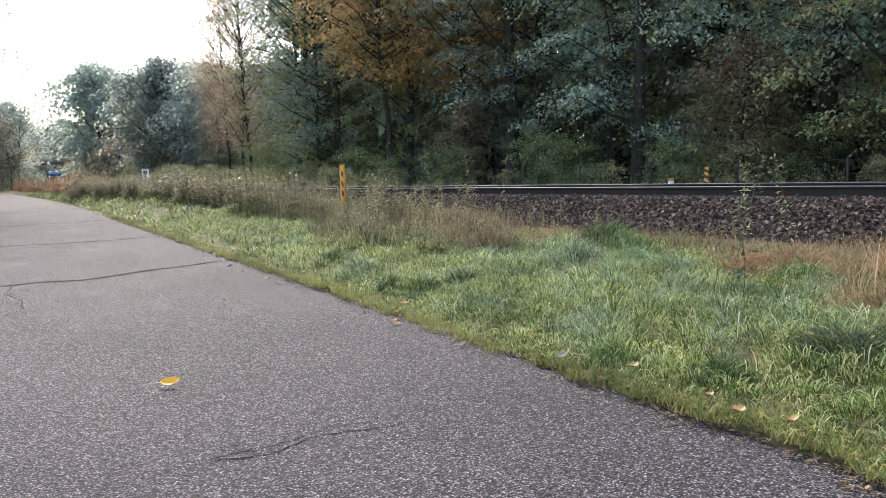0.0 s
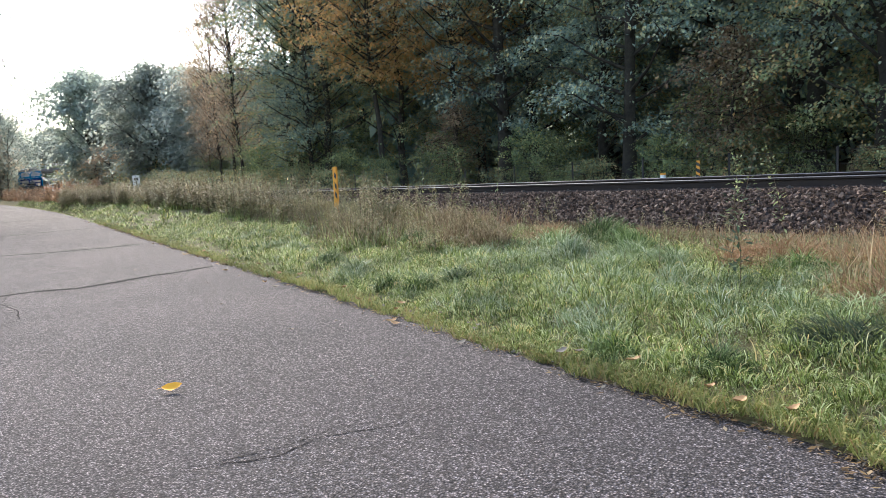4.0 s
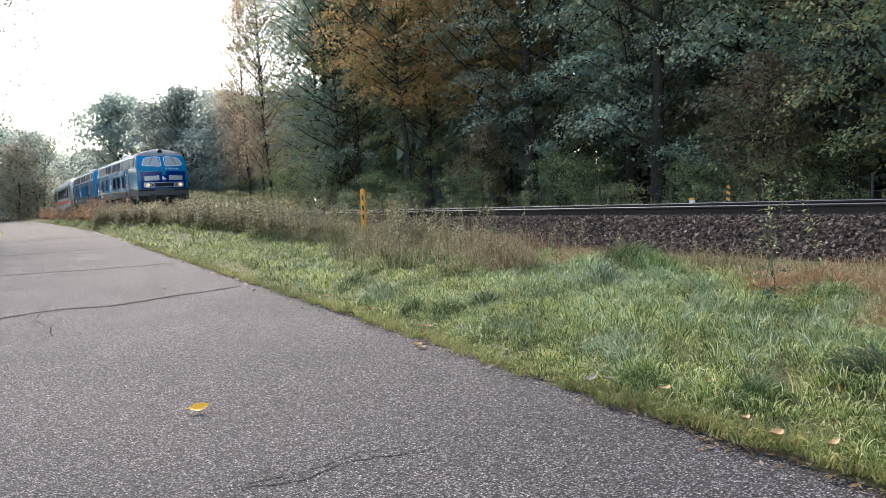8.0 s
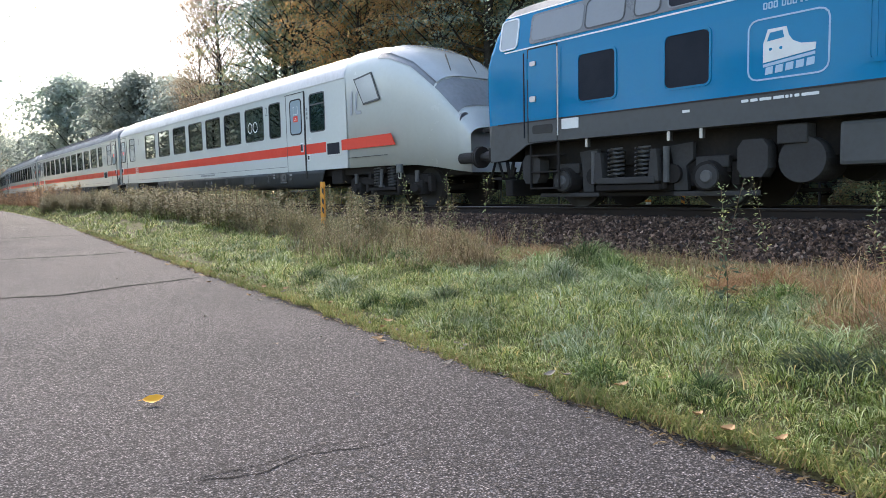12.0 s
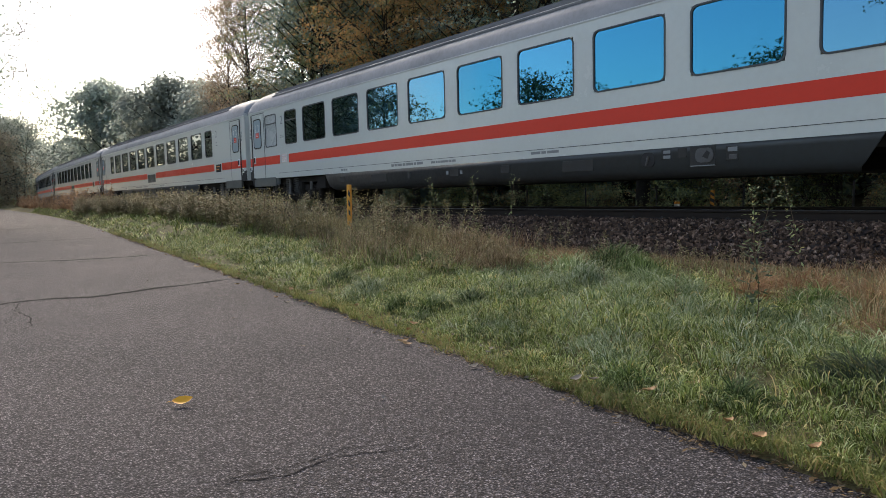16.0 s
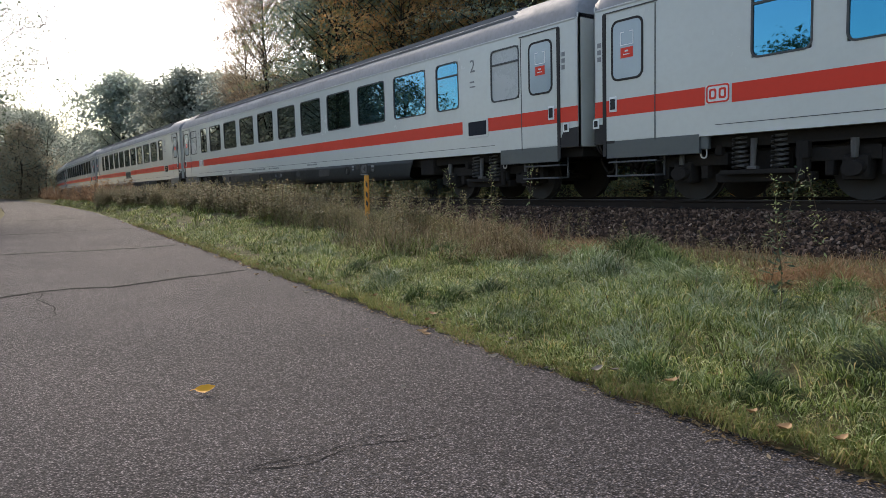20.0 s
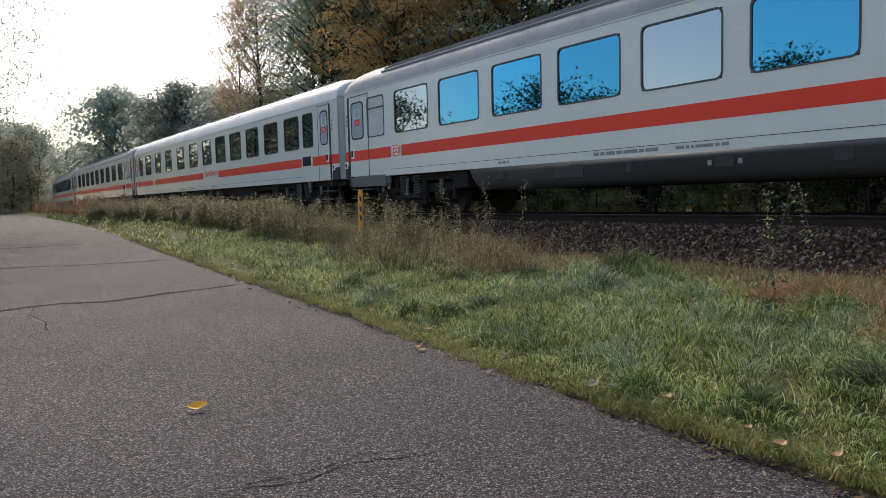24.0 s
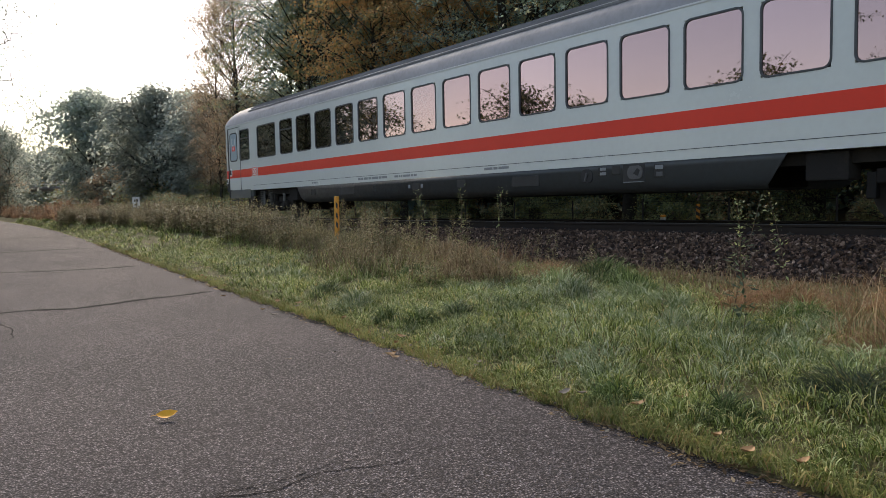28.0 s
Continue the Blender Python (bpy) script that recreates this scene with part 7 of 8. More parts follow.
    # the haze over these crowns is only their pale leaf colour
    put(make_tree(9, 15, 0.6, 6.2, 0.28, 30, 170, 34, 0.62, LEAF_HAZED, "distant round green tree with haze in its leaf colour", spread_xy=1.0, spread_z=0.5, shape=0.55),
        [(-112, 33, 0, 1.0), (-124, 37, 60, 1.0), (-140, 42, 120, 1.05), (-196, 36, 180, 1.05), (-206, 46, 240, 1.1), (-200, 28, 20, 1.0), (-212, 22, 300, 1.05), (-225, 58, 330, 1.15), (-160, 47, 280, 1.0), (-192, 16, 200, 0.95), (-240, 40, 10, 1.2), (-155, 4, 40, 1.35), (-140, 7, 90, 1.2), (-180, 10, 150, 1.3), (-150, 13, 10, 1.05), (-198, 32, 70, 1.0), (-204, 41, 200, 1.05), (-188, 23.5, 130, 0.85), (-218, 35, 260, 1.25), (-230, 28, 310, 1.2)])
    # the nine at negative y are unseen, added to darken the window reflections
    put(make_tree(17, 19, 0.2, 4.6, 0.3, 40, 160, 26, 0.82, LEAF_GREEN, "dense dark tree behind the wood and, unseen, across the path for reflections", spread_xy=1.1, spread_z=0.6, shape=0.3),
        [(14 - 5.2 * i, 37.5 + 1.5 * math.sin(i * 2.3), 70 * i, 0.95 + 0.1 * math.sin(i * 1.3)) for i in range(14)] + [(10 - 9.5 * i, 44 + 2 * math.sin(i * 1.7), 50 * i, 0.95) for i in range(5)] + [(-60 - 11 * i, -13 - 2.2 * i + 3 * math.sin(i * 2.2), 40 * i, 0.9 + 0.1 * math.sin(i)) for i in range(9)] + [(-2, 23.5, 20, 0.75), (-35.5, 23.0, 10, 0.95), (-40.5, 24.2, 200, 0.95), (-31, 24, 260, 0.9), (-45.5, 27, 130, 0.85), (-27, 23.8, 90, 0.75), (-38, 25, 140, 0.75), (-44, 30, 200, 0.75), (-51, 31, 250, 0.7), (-58, 33, 300, 0.65), (-66, 36, 20, 0.6)])
    # trees on the other side of the path
    put(make_tree(10, 14.5, 3.4, 4.8, 0.11, 60, 660, 56, 0.09, LEAF_DARK, "broadleaf tree with thin yellowing crown by the path", spread_xy=0.7, spread_z=0.3, sweep=0.3), [(-36.0, 0.75, 0, 1.05)])
    put(make_tree(11, 13, 0.4, 5.0, 0.24, 42, 210, 38, 0.34, LEAF_HAZED, "bushy green tree behind the path, leaves greyed for haze", spread_xy=0.85, spread_z=0.4, shape=0.5, stems=3, sweep=0.5), [(-47, -4.5, 0, 1.0), (-58, -3.5, 80, 1.0), (-72, -3.0, 160, 1.0), (-88, -1.5, 240, 1.05), (-106, -0.5, 320, 1.1), (-122, 1.0, 30, 1.2), (-112, 11.6, 100, 0.92), (-118, 9.4, 190, 0.95), (-134, 11.5, 280, 1.05)])
    put(make_tree(12, 4.6, 0.2, 1.9, 0.06, 34, 190, 34, 0.13, LEAF_HAZED_BROWN, "low tree with brown autumn leaves beyond the path", spread_xy=0.4), [(-108, 8.7, 0, 2.3)])
    # far trees behind the viewer
    put(make_tree(13, 11, 0.5, 5.5, 0.25, 28, 120, 40, 0.3, LEAF_DARK, "distant tree across the field", spread_xy=1.2, spread_z=0.6), [(-22 - 15 * i, -47 - 6 * math.sin(i * 2.1), 50 * i, 1.16 + 0.3 * math.sin(i * 2.9)) for i in range(12)] + [(20, -60, 10, 0.8), (48, -58, 80, 0.9)])
    put(make_tree(19, 15, 3.0, 5.2, 0.22, 44, 260, 60, 0.15, LEAF_DARK, "broad green tree standing in the field", spread_xy=0.6), [(-11.5, -24, 0, 1.0)])
    # undergrowth at the edge of the wood
    put(make_tree(14, 4.4, 0.15, 2.4, 0.05, 40, 160, 28, 0.15, LEAF_BUSH, "leafy green shrub at the edge of the wood", "bush", shape=0.45, spread_xy=0.36, spread_z=0.2, stems=4),
        [(-3.6, 17.3, 0, 0.7), (-8.6, 17.9, 60, 0.6), (-11.4, 16.9, 130, 0.5), (-15.2, 16.8, 200, 0.6), (-17.8, 18.4, 270, 0.7), (-21.4, 16.9, 320, 0.6), (-25.6, 16.6, 30, 0.55), (-29.4, 16.8, 100, 0.7), (-34.6, 17.8, 170, 1.0), (-38.4, 17.4, 240, 0.95), (-6.0, 20.2, 300, 0.9), (-12.6, 20.6, 20, 0.9), (-26, 20.8, 160, 0.9), (-32.6, 20.6, 220, 1.2), (-0.6, 17.2, 280, 0.8), (-44, 19.5, 110, 1.1), (-49, 21, 300, 1.1), (-55, 20, 30, 1.0), (-30, 24, 60, 1.1), (-36.5, 25, 160, 1.1), (-42, 23.5, 260, 1.1), (-23.5, 25, 310, 1.1)])
    put(make_tree(15, 2.2, 0.1, 1.5, 0.03, 36, 110, 20, 0.14, LEAF_MIXED, "low shrub with yellowing leaves beside the fence", "bush", shape=0.4, spread_xy=0.26, stems=3),
        [(-9.6, 16.3, 0, 0.6), (-13.6, 16.0, 60, 0.7), (-17.2, 15.9, 120, 0.6), (-23.4, 15.7, 180, 0.8), (-27.4, 15.4, 240, 0.9), (-31.4, 15.7, 300, 1.0), (-36.6, 15.6, 30, 1.1), (-41, 15.8, 90, 1.2), (-46.6, 16.2, 150, 1.3), (-52, 16.8, 210, 1.4), (-58, 17.6, 270, 1.5), (-5.6, 16.4, 200, 0.6), (-62, 20, 20, 1.4), (-66, 17.5, 20, 1.3)])
    put(make_tree(16, 3.4, 0.1, 2.6, 0.05, 24, 90, 16, 0.3, LEAF_MIXED, "low thicket of yellowing bushes along the far line", "bush", shape=0.4, spread_xy=0.5, spread_z=0.25, stems=3),
        [(-70, 22, 220, 1.0), (-80, 23, 300, 1.0), (-92, 23.5, 20, 1.2), (-110, 26, 120, 1.4), (-122, 28, 20, 1.5), (-72, 18.5, 70, 0.9), (-86, 21, 130, 1.0), (-100, 23, 20, 1.3), (-115, 24.5, 80, 1.5), (-130, 26, 140, 1.6), (-148, 29, 200, 1.7), (-160, 32, 260, 1.7), (-135, 11.5, 320, 0.9), (-150, 13, 30, 1.1), (-188, 20, 60, 2.0), (-192, 30, 120, 2.2), (-186, 12, 180, 2.1), (-200, 40, 240, 2.3), (-196, 25, 10, 2.2), (-198, 35, 50, 2.2)])


# ---- grass, weeds and fallen leaves ----
def blades(rng, xs, ys, zs, height, width, bend_by, yaw=None, curved=False):
    """Bent grass blades: an array (n, 5, 3), or (n, 7, 3) where they curl in three steps."""
    n = len(xs)
    yaw = rng.uniform(0, 2 * np.pi, n) if yaw is None else yaw
    d = np.stack([np.cos(yaw), np.sin(yaw), np.zeros(n)], 1)
    f = rng.uniform(0, 2 * np.pi, n)
    side = np.stack([np.cos(f), np.sin(f), np.zeros(n)], 1)
    p = np.stack([xs, ys, zs], 1)
    up = np.array([0, 0, 1.0])
    h = np.asarray(height)[:, None]
    w = np.asarray(width)[:, None]
    b = np.asarray(bend_by)[:, None]
    if curved:
        # an arc whose slope grows from root to tip
        sway = np.stack([-d[:, 1], d[:, 0], np.zeros(n)], 1) * rng.normal(0, 0.18, n)[:, None]
        pts, at = [p], p
        for k, lean in enumerate((0.25, 0.8, 1.35)):
            a = lean * b
            at = at + (up * np.cos(a) + d * np.sin(a) + sway * k) * h * 0.4
            pts.append(at)
        return np.stack([pts[0] - side * w, pts[0] + side * w, pts[1] + side * w * 0.95, pts[1] - side * w * 0.95, pts[2] + side * w * 0.7, pts[2] - side * w * 0.7, pts[3]], 1)
    mid = p + up * h * 0.58 + d * h * b * 0.3
    tip = p + up * h * (1 - 0.4 * b) + d * h * b * 0.9
    return np.stack([p - side * w, p + side * w, mid + side * w * 0.75, tip, mid - side * w * 0.75], 1)


def blades_mesh(name, sets, mat):
    """A mesh of blades of two or three pieces each, the last one a tip."""
    me = bpy.data.meshes.new(name)
    co, loops, totals, at = [], [], [], 0
    for corners in sets:
        n, m = corners.shape[:2]
        co.append(corners.reshape(-1, 3))
        order, sizes = ([0, 1, 2, 4, 4, 2, 3], [4, 3]) if m == 5 else ([0, 1, 2, 3, 3, 2, 4, 5, 5, 4, 6], [4, 4, 3])
        loops.append((at + (np.arange(n) * m)[:, None] + np.array([order])).ravel())
        totals.append(np.tile(sizes, n))
        at += n * m
    co, loops, totals = np.concatenate(co), np.concatenate(loops), np.concatenate(totals)
    me.vertices.add(len(co))
    me.vertices.foreach_set("co", np.ascontiguousarray(co, dtype=np.float32).ravel())
    me.loops.add(len(loops))
    me.loops.foreach_set("vertex_index", loops.astype(np.int32))
    me.polygons.add(len(totals))
    me.polygons.foreach_set("loop_start", np.concatenate([[0], np.cumsum(totals)[:-1]]).astype(np.int32))
    me.polygons.foreach_set("loop_total", totals.astype(np.int32))
    me.materials.append(mat)
    me.update(calc_edges=True)
    return me


def heights_at(xs, ys):
    return np.array([ground_z(x, y) for x, y in zip(xs, ys)])


def tufts(rng, n, per, x0, x1, beyond, height, wide, only=None, curved=False):
    """Grass in tufts: blades that fan out from shared roots between the path and the weeds."""
    xs = rng.uniform(x0, x1, n)
    e = np.array([edge_y(x) for x in xs])
    w = np.array([weed_front(x) for x in xs]) + beyond
    ys = e + 0.06 + (w - e - 0.06) * rng.uniform(0, 1, n)
    if only is not None:
        ok = only(xs, ys)
        xs, ys, e = xs[ok], ys[ok], e[ok]
    swell = 0.5 + 0.35 * np.sin(xs * 4.6 + 1.3 * np.sin(ys * 3.3)) * np.sin(ys * 5.3 + 1.1 * np.sin(xs * 3.9)) + 0.3 * np.sin(xs * 1.7 + 2 * np.sin(ys * 1.1)) * np.sin(ys * 2.1 - xs * 0.6)
    k = np.clip((ys - e + 0.1) / 0.4, 0.3, 1)
    th = rng.uniform(0.5, 1.3, len(xs)) * height * k * (0.35 + 1.1 * swell)
    cx, cy = np.repeat(xs, per), np.repeat(ys, per)
    m = len(cx)
    a = rng.uniform(0, 2 * np.pi, m)
    r = np.abs(rng.normal(0, 0.035, m)) * (1 + wide / 0.003 * 0.25)
    px, py = cx + np.cos(a) * r, cy + np.sin(a) * r
    lean = np.repeat(rng.uniform(0, 2 * np.pi, len(xs)), per)
    yaw = np.where(rng.uniform(0, 1, m) < 0.6, a, lean)
    h = np.repeat(th, per) * rng.uniform(0.5, 1.2, m)
    z = np.array([ground_z(x, y) for x, y in zip(xs, ys)])
    return blades(rng, px, py, np.repeat(z, per) - 0.01, h, wide * rng.uniform(0.6, 1.4, m), rng.uniform(0.6, 1.7, m), yaw, curved)


def mounds(rng, n, per, x0, x1, low, high, length, wide, only=None, dome=0.075):
    """Rounded hummocks of drooping blades; low and high are shares of the way from the path to the weeds."""
    xs = rng.uniform(x0, x1, n)
    e = np.array([edge_y(x) for x in xs])
    w = np.array([weed_front(x) for x in xs])
    u = rng.uniform(low, high, n)
    ys = e + 0.1 + (w - e - 0.1) * u
    if only is not None:
        ok = only(xs, ys)
        xs, ys, e, u = xs[ok], ys[ok], e[ok], u[ok]
    size = rng.uniform(0.45, 1.5, len(xs)) * np.clip((ys - e + 0.12) / 0.5, 0.4, 1)
    return hummocks(rng, xs, ys, size, per, length, wide, dome, 0.115 * (1 + wide * 40))


def hummocks(rng, xs, ys, size, per, length, wide, dome, radius, lie=0.72, curl=1.0):
    """Blades that arch outwards from low domes of turf."""
    cx, cy, k = np.repeat(xs, per), np.repeat(ys, per), np.repeat(size, per)
    m = len(cx)
    a = rng.uniform(0, 2 * np.pi, m)
    q = np.sqrt(rng.uniform(0, 1, m))
    r = q * radius * k
    lean = np.repeat(rng.uniform(0, 2 * np.pi, len(xs)), per)
    yaw = np.where(rng.uniform(0, 1, m) < lie, a + rng.normal(0, 0.35, m), lean + rng.normal(0, 0.4, m))
    z = np.repeat(heights_at(xs, ys), per) + dome * k * (1 - q * q)
    h = length * (0.4 + 0.6 * k) * rng.uniform(0.55, 1.2, m)
    return blades(rng, cx + np.cos(a) * r, cy + np.sin(a) * r, z - 0.015, h, wide * rng.uniform(0.6, 1.4, m), curl + 0.9 * q + rng.uniform(-0.35, 0.45, m), yaw, True)


def build_grass():
    rng = np.random.default_rng(21)
    sets = [tufts(rng, 3000, 12, -7.5, 0.2, 1.5, 0.06, 0.0024, None, True), mounds(rng, 950, 95, -7.5, 0.2, 0.0, 1.3, 0.078, 0.0024), mounds(rng, 120, 120, -7.2, -1.2, 1.2, 1.9, 0.11, 0.0026), mounds(rng, 330, 70, -18, -7.5, 0.0, 1.0, 0.1, 0.004), tufts(rng, 1500, 12, -18, -7, 0.4, 0.1, 0.0038), tufts(rng, 2000, 11, -75, -18, 0.3, 0.19, 0.01)]
    tagged(new("grass", blades_mesh("grass", sets, GRASS)), "green verge grass with yellow tips beside the path", "grass", kind="stuff")
    dewy = lambda xs, ys: np.sin(xs * 0.9 + 2) * np.sin(ys * 1.7 + xs * 0.35) + 0.4 * rng.normal(size=len(xs)) > 0.1
    sets = [mounds(rng, 260, 100, -7.5, 0.2, 0.15, 1.2, 0.095, 0.0025, dewy), mounds(rng, 150, 100, -6.2, -1.5, 0.75, 1.7, 0.12, 0.0026), mounds(rng, 130, 60, -16, -7.5, 0.2, 1.05, 0.13, 0.004, dewy)]
    tagged(new("dewy_grass", blades_mesh("dewy_grass", sets, DEW_GRASS)), "tufts of pale grass wet with dew", "grass", kind="stuff")
    # short yellow fringe on the asphalt's edge
    n = 15000
    xs = -rng.uniform(0, 1, n) ** 1.5 * 26
    e = np.array([edge_y(x) for x in xs])
    ys = e + np.abs(rng.normal(0.0, 0.11, n)) + 0.02 + 0.045 * np.sin(xs * 6.3) * np.sin(xs * 2.1 + 1) + 0.03 * np.sin(xs * 17.0)
    sets = blades(rng, xs, ys, heights_at(xs, np.maximum(ys, e)), rng.uniform(0.04, 0.11, n), rng.uniform(0.0018, 0.004, n), rng.uniform(0.6, 1.5, n))
    tagged(new("grass_fringe", blades_mesh("grass_fringe", [sets], MOSS_GRASS)), "short straw and moss along the asphalt edge", "grass", kind="stuff")


def build_litter():
    """Crumbled leaves, straw and grit along the edge of the asphalt."""
    rng = np.random.default_rng(27)
    n = 4600
    xs = -0.6 - rng.uniform(0, 1, n) ** 1.5 * 24
    e = np.array([edge_y(x) for x in xs])
    ys = e + 0.05 + rng.normal(0, 0.055, n) + 0.045 * np.sin(xs * 6.3) * np.sin(xs * 2.1 + 1)
    zs = np.array([rise(x) for x in xs]) + rng.uniform(0.003, 0.014, n)
    a = rng.uniform(0, 2 * np.pi, n)
    s = rng.uniform(0.005, 0.022, n) * np.clip(-xs / 6, 1, 2)
    d = np.stack([np.cos(a), np.sin(a), rng.normal(0, 0.2, n)], 1) * s[:, None]
    w = np.stack([-np.sin(a), np.cos(a), rng.normal(0, 0.2, n)], 1) * (s * rng.uniform(0.15, 0.6, n))[:, None]
    p = np.stack([xs, ys, zs], 1)
    tagged(new("edge_litter", quads_mesh("edge_litter", np.stack([p - d, p + w, p + d, p - w], 1), LITTER_BITS)), "crumbled brown leaves and grit along the asphalt edge", "leaf litter", kind="stuff")


def build_dry_grass():
    rng = np.random.default_rng(22)

    def belt(name, label, mat, n, x0, x1, lo, hi, hmin, hmax, wide, power=1.0, thin=(0.3, 0.65)):
        xs = x0 + (x1 - x0) * rng.uniform(0, 1, n) ** power
        f = np.array([weed_front(x) for x in xs])
        c = np.array([TRACK_Y + bend(x)[0] - 2.75 for x in xs])
        u = rng.uniform(lo, hi, n)
        ys = f + (np.maximum(c, f + 0.3) - f) * u
        clump = 0.6 + 0.5 * np.sin(xs * 2.3 + ys) * np.sin(ys * 2.9 - xs)
        h = rng.uniform(hmin, hmax, n) * (0.55 + 0.6 * np.clip(clump, 0, 1))
        h *= np.where((xs > -8) & (u > 0.45), 0.45, np.where(xs > -7, 0.6, 1.0))
        u_in = np.where(xs > -8, u, 1.0)
        keep = rng.uniform(0, 1, n) < (0.3 + clump * 0.7) * np.where(u_in < 0.3, thin[0], np.where(u_in < 0.6, thin[1], 1.0))
        xs, ys, h = xs[keep], ys[keep], h[keep]
        far = np.clip(-xs / 12, 1, 4)
        q = blades(rng, xs, ys, heights_at(xs, ys) - 0.02, h, wide * far, rng.uniform(0.2, 1.35, len(xs)))
        tagged(new(name, blades_mesh(name, [q], mat)), label, "grass", kind="stuff")

    belt("dry_grass", "tall dry straw coloured grass below the ballast", DRY_GRASS, 12500, -1.0, -15, -0.3, 0.95, 0.25, 0.62, 0.0036, 1.2, (0.05, 0.2))
    belt("rusty_grass", "rust coloured dry grass at the foot of the ballast", RUST_GRASS, 10000, -0.8, -14, 0.35, 1.02, 0.15, 0.48, 0.0034, 1.2, (0.1, 0.3))
    belt("green_weeds", "rough green grass among the dry stems", GRASS, 28000, -1.0, -30, -0.2, 0.8, 0.15, 0.42, 0.0036, 1.3)
    belt("far_dry_grass", "far belt of brown grass along the line", RUST_GRASS, 9000, -45, -140, -0.1, 1.0, 0.35, 0.75, 0.006)


def weed_plant(rnd, rng, height, n_leaf, size, head):
    """One upright weed: a stalk with side shoots, leaves and a seed head, as corner lists."""
    stalk, leaf = [], []
    lean = np.array([rnd.gauss(0, 0.13), rnd.gauss(0, 0.13), 1.0])
    pts = [lean * height * k / 4 + np.array([rnd.gauss(0, 0.012), rnd.gauss(0, 0.012), 0]) for k in range(5)]
    for a, b in zip(pts, pts[1:]):
        for s in (np.array([0.004, 0, 0]), np.array([0, 0.004, 0])):
            stalk.append([a - s, a + s, b + s * 0.8, b - s * 0.8])
    for i in range(n_leaf):
        f = rnd.uniform(0.15, 1.0)
        k = min(int(f * 4), 3)
        p = pts[k] + (pts[k + 1] - pts[k]) * (f * 4 - k)
        a = rnd.uniform(0, 6.28)
        t = rnd.gauss(0.15, 0.45)
        d = np.array([math.cos(a) * math.cos(t), math.sin(a) * math.cos(t), math.sin(t)])
        side = np.array([-math.sin(a), math.cos(a), rnd.gauss(0, 0.3)])
        s = size * rnd.uniform(0.6, 1.3) * (1.2 - 0.6 * f)
        q = p + d * rnd.uniform(0.0, 0.09) * height
        leaf.append([q, q + d * s * 0.5 + side * s * 0.19, q + d * s, q + d * s * 0.5 - side * s * 0.19])
    for i in range(head):
        f = rnd.uniform(0.72, 1.03)
        p = pts[3] + (pts[4] - pts[3]) * ((f - 0.75) * 4)
        a = rnd.uniform(0, 6.28)
        d = np.array([math.cos(a) * 0.7, math.sin(a) * 0.7, rnd.uniform(0.2, 1.0)])
        s = 0.03 * rnd.uniform(0.5, 1.4) * height
        side = np.array([-math.sin(a), math.cos(a), 0])
        q = p + d * rnd.uniform(0, 0.1) * height
        leaf.append([q, q + d * s * 0.5 + side * s * 0.4, q + d * s, q + d * s * 0.5 - side * s * 0.4])
    return np.array(stalk), np.array(leaf)


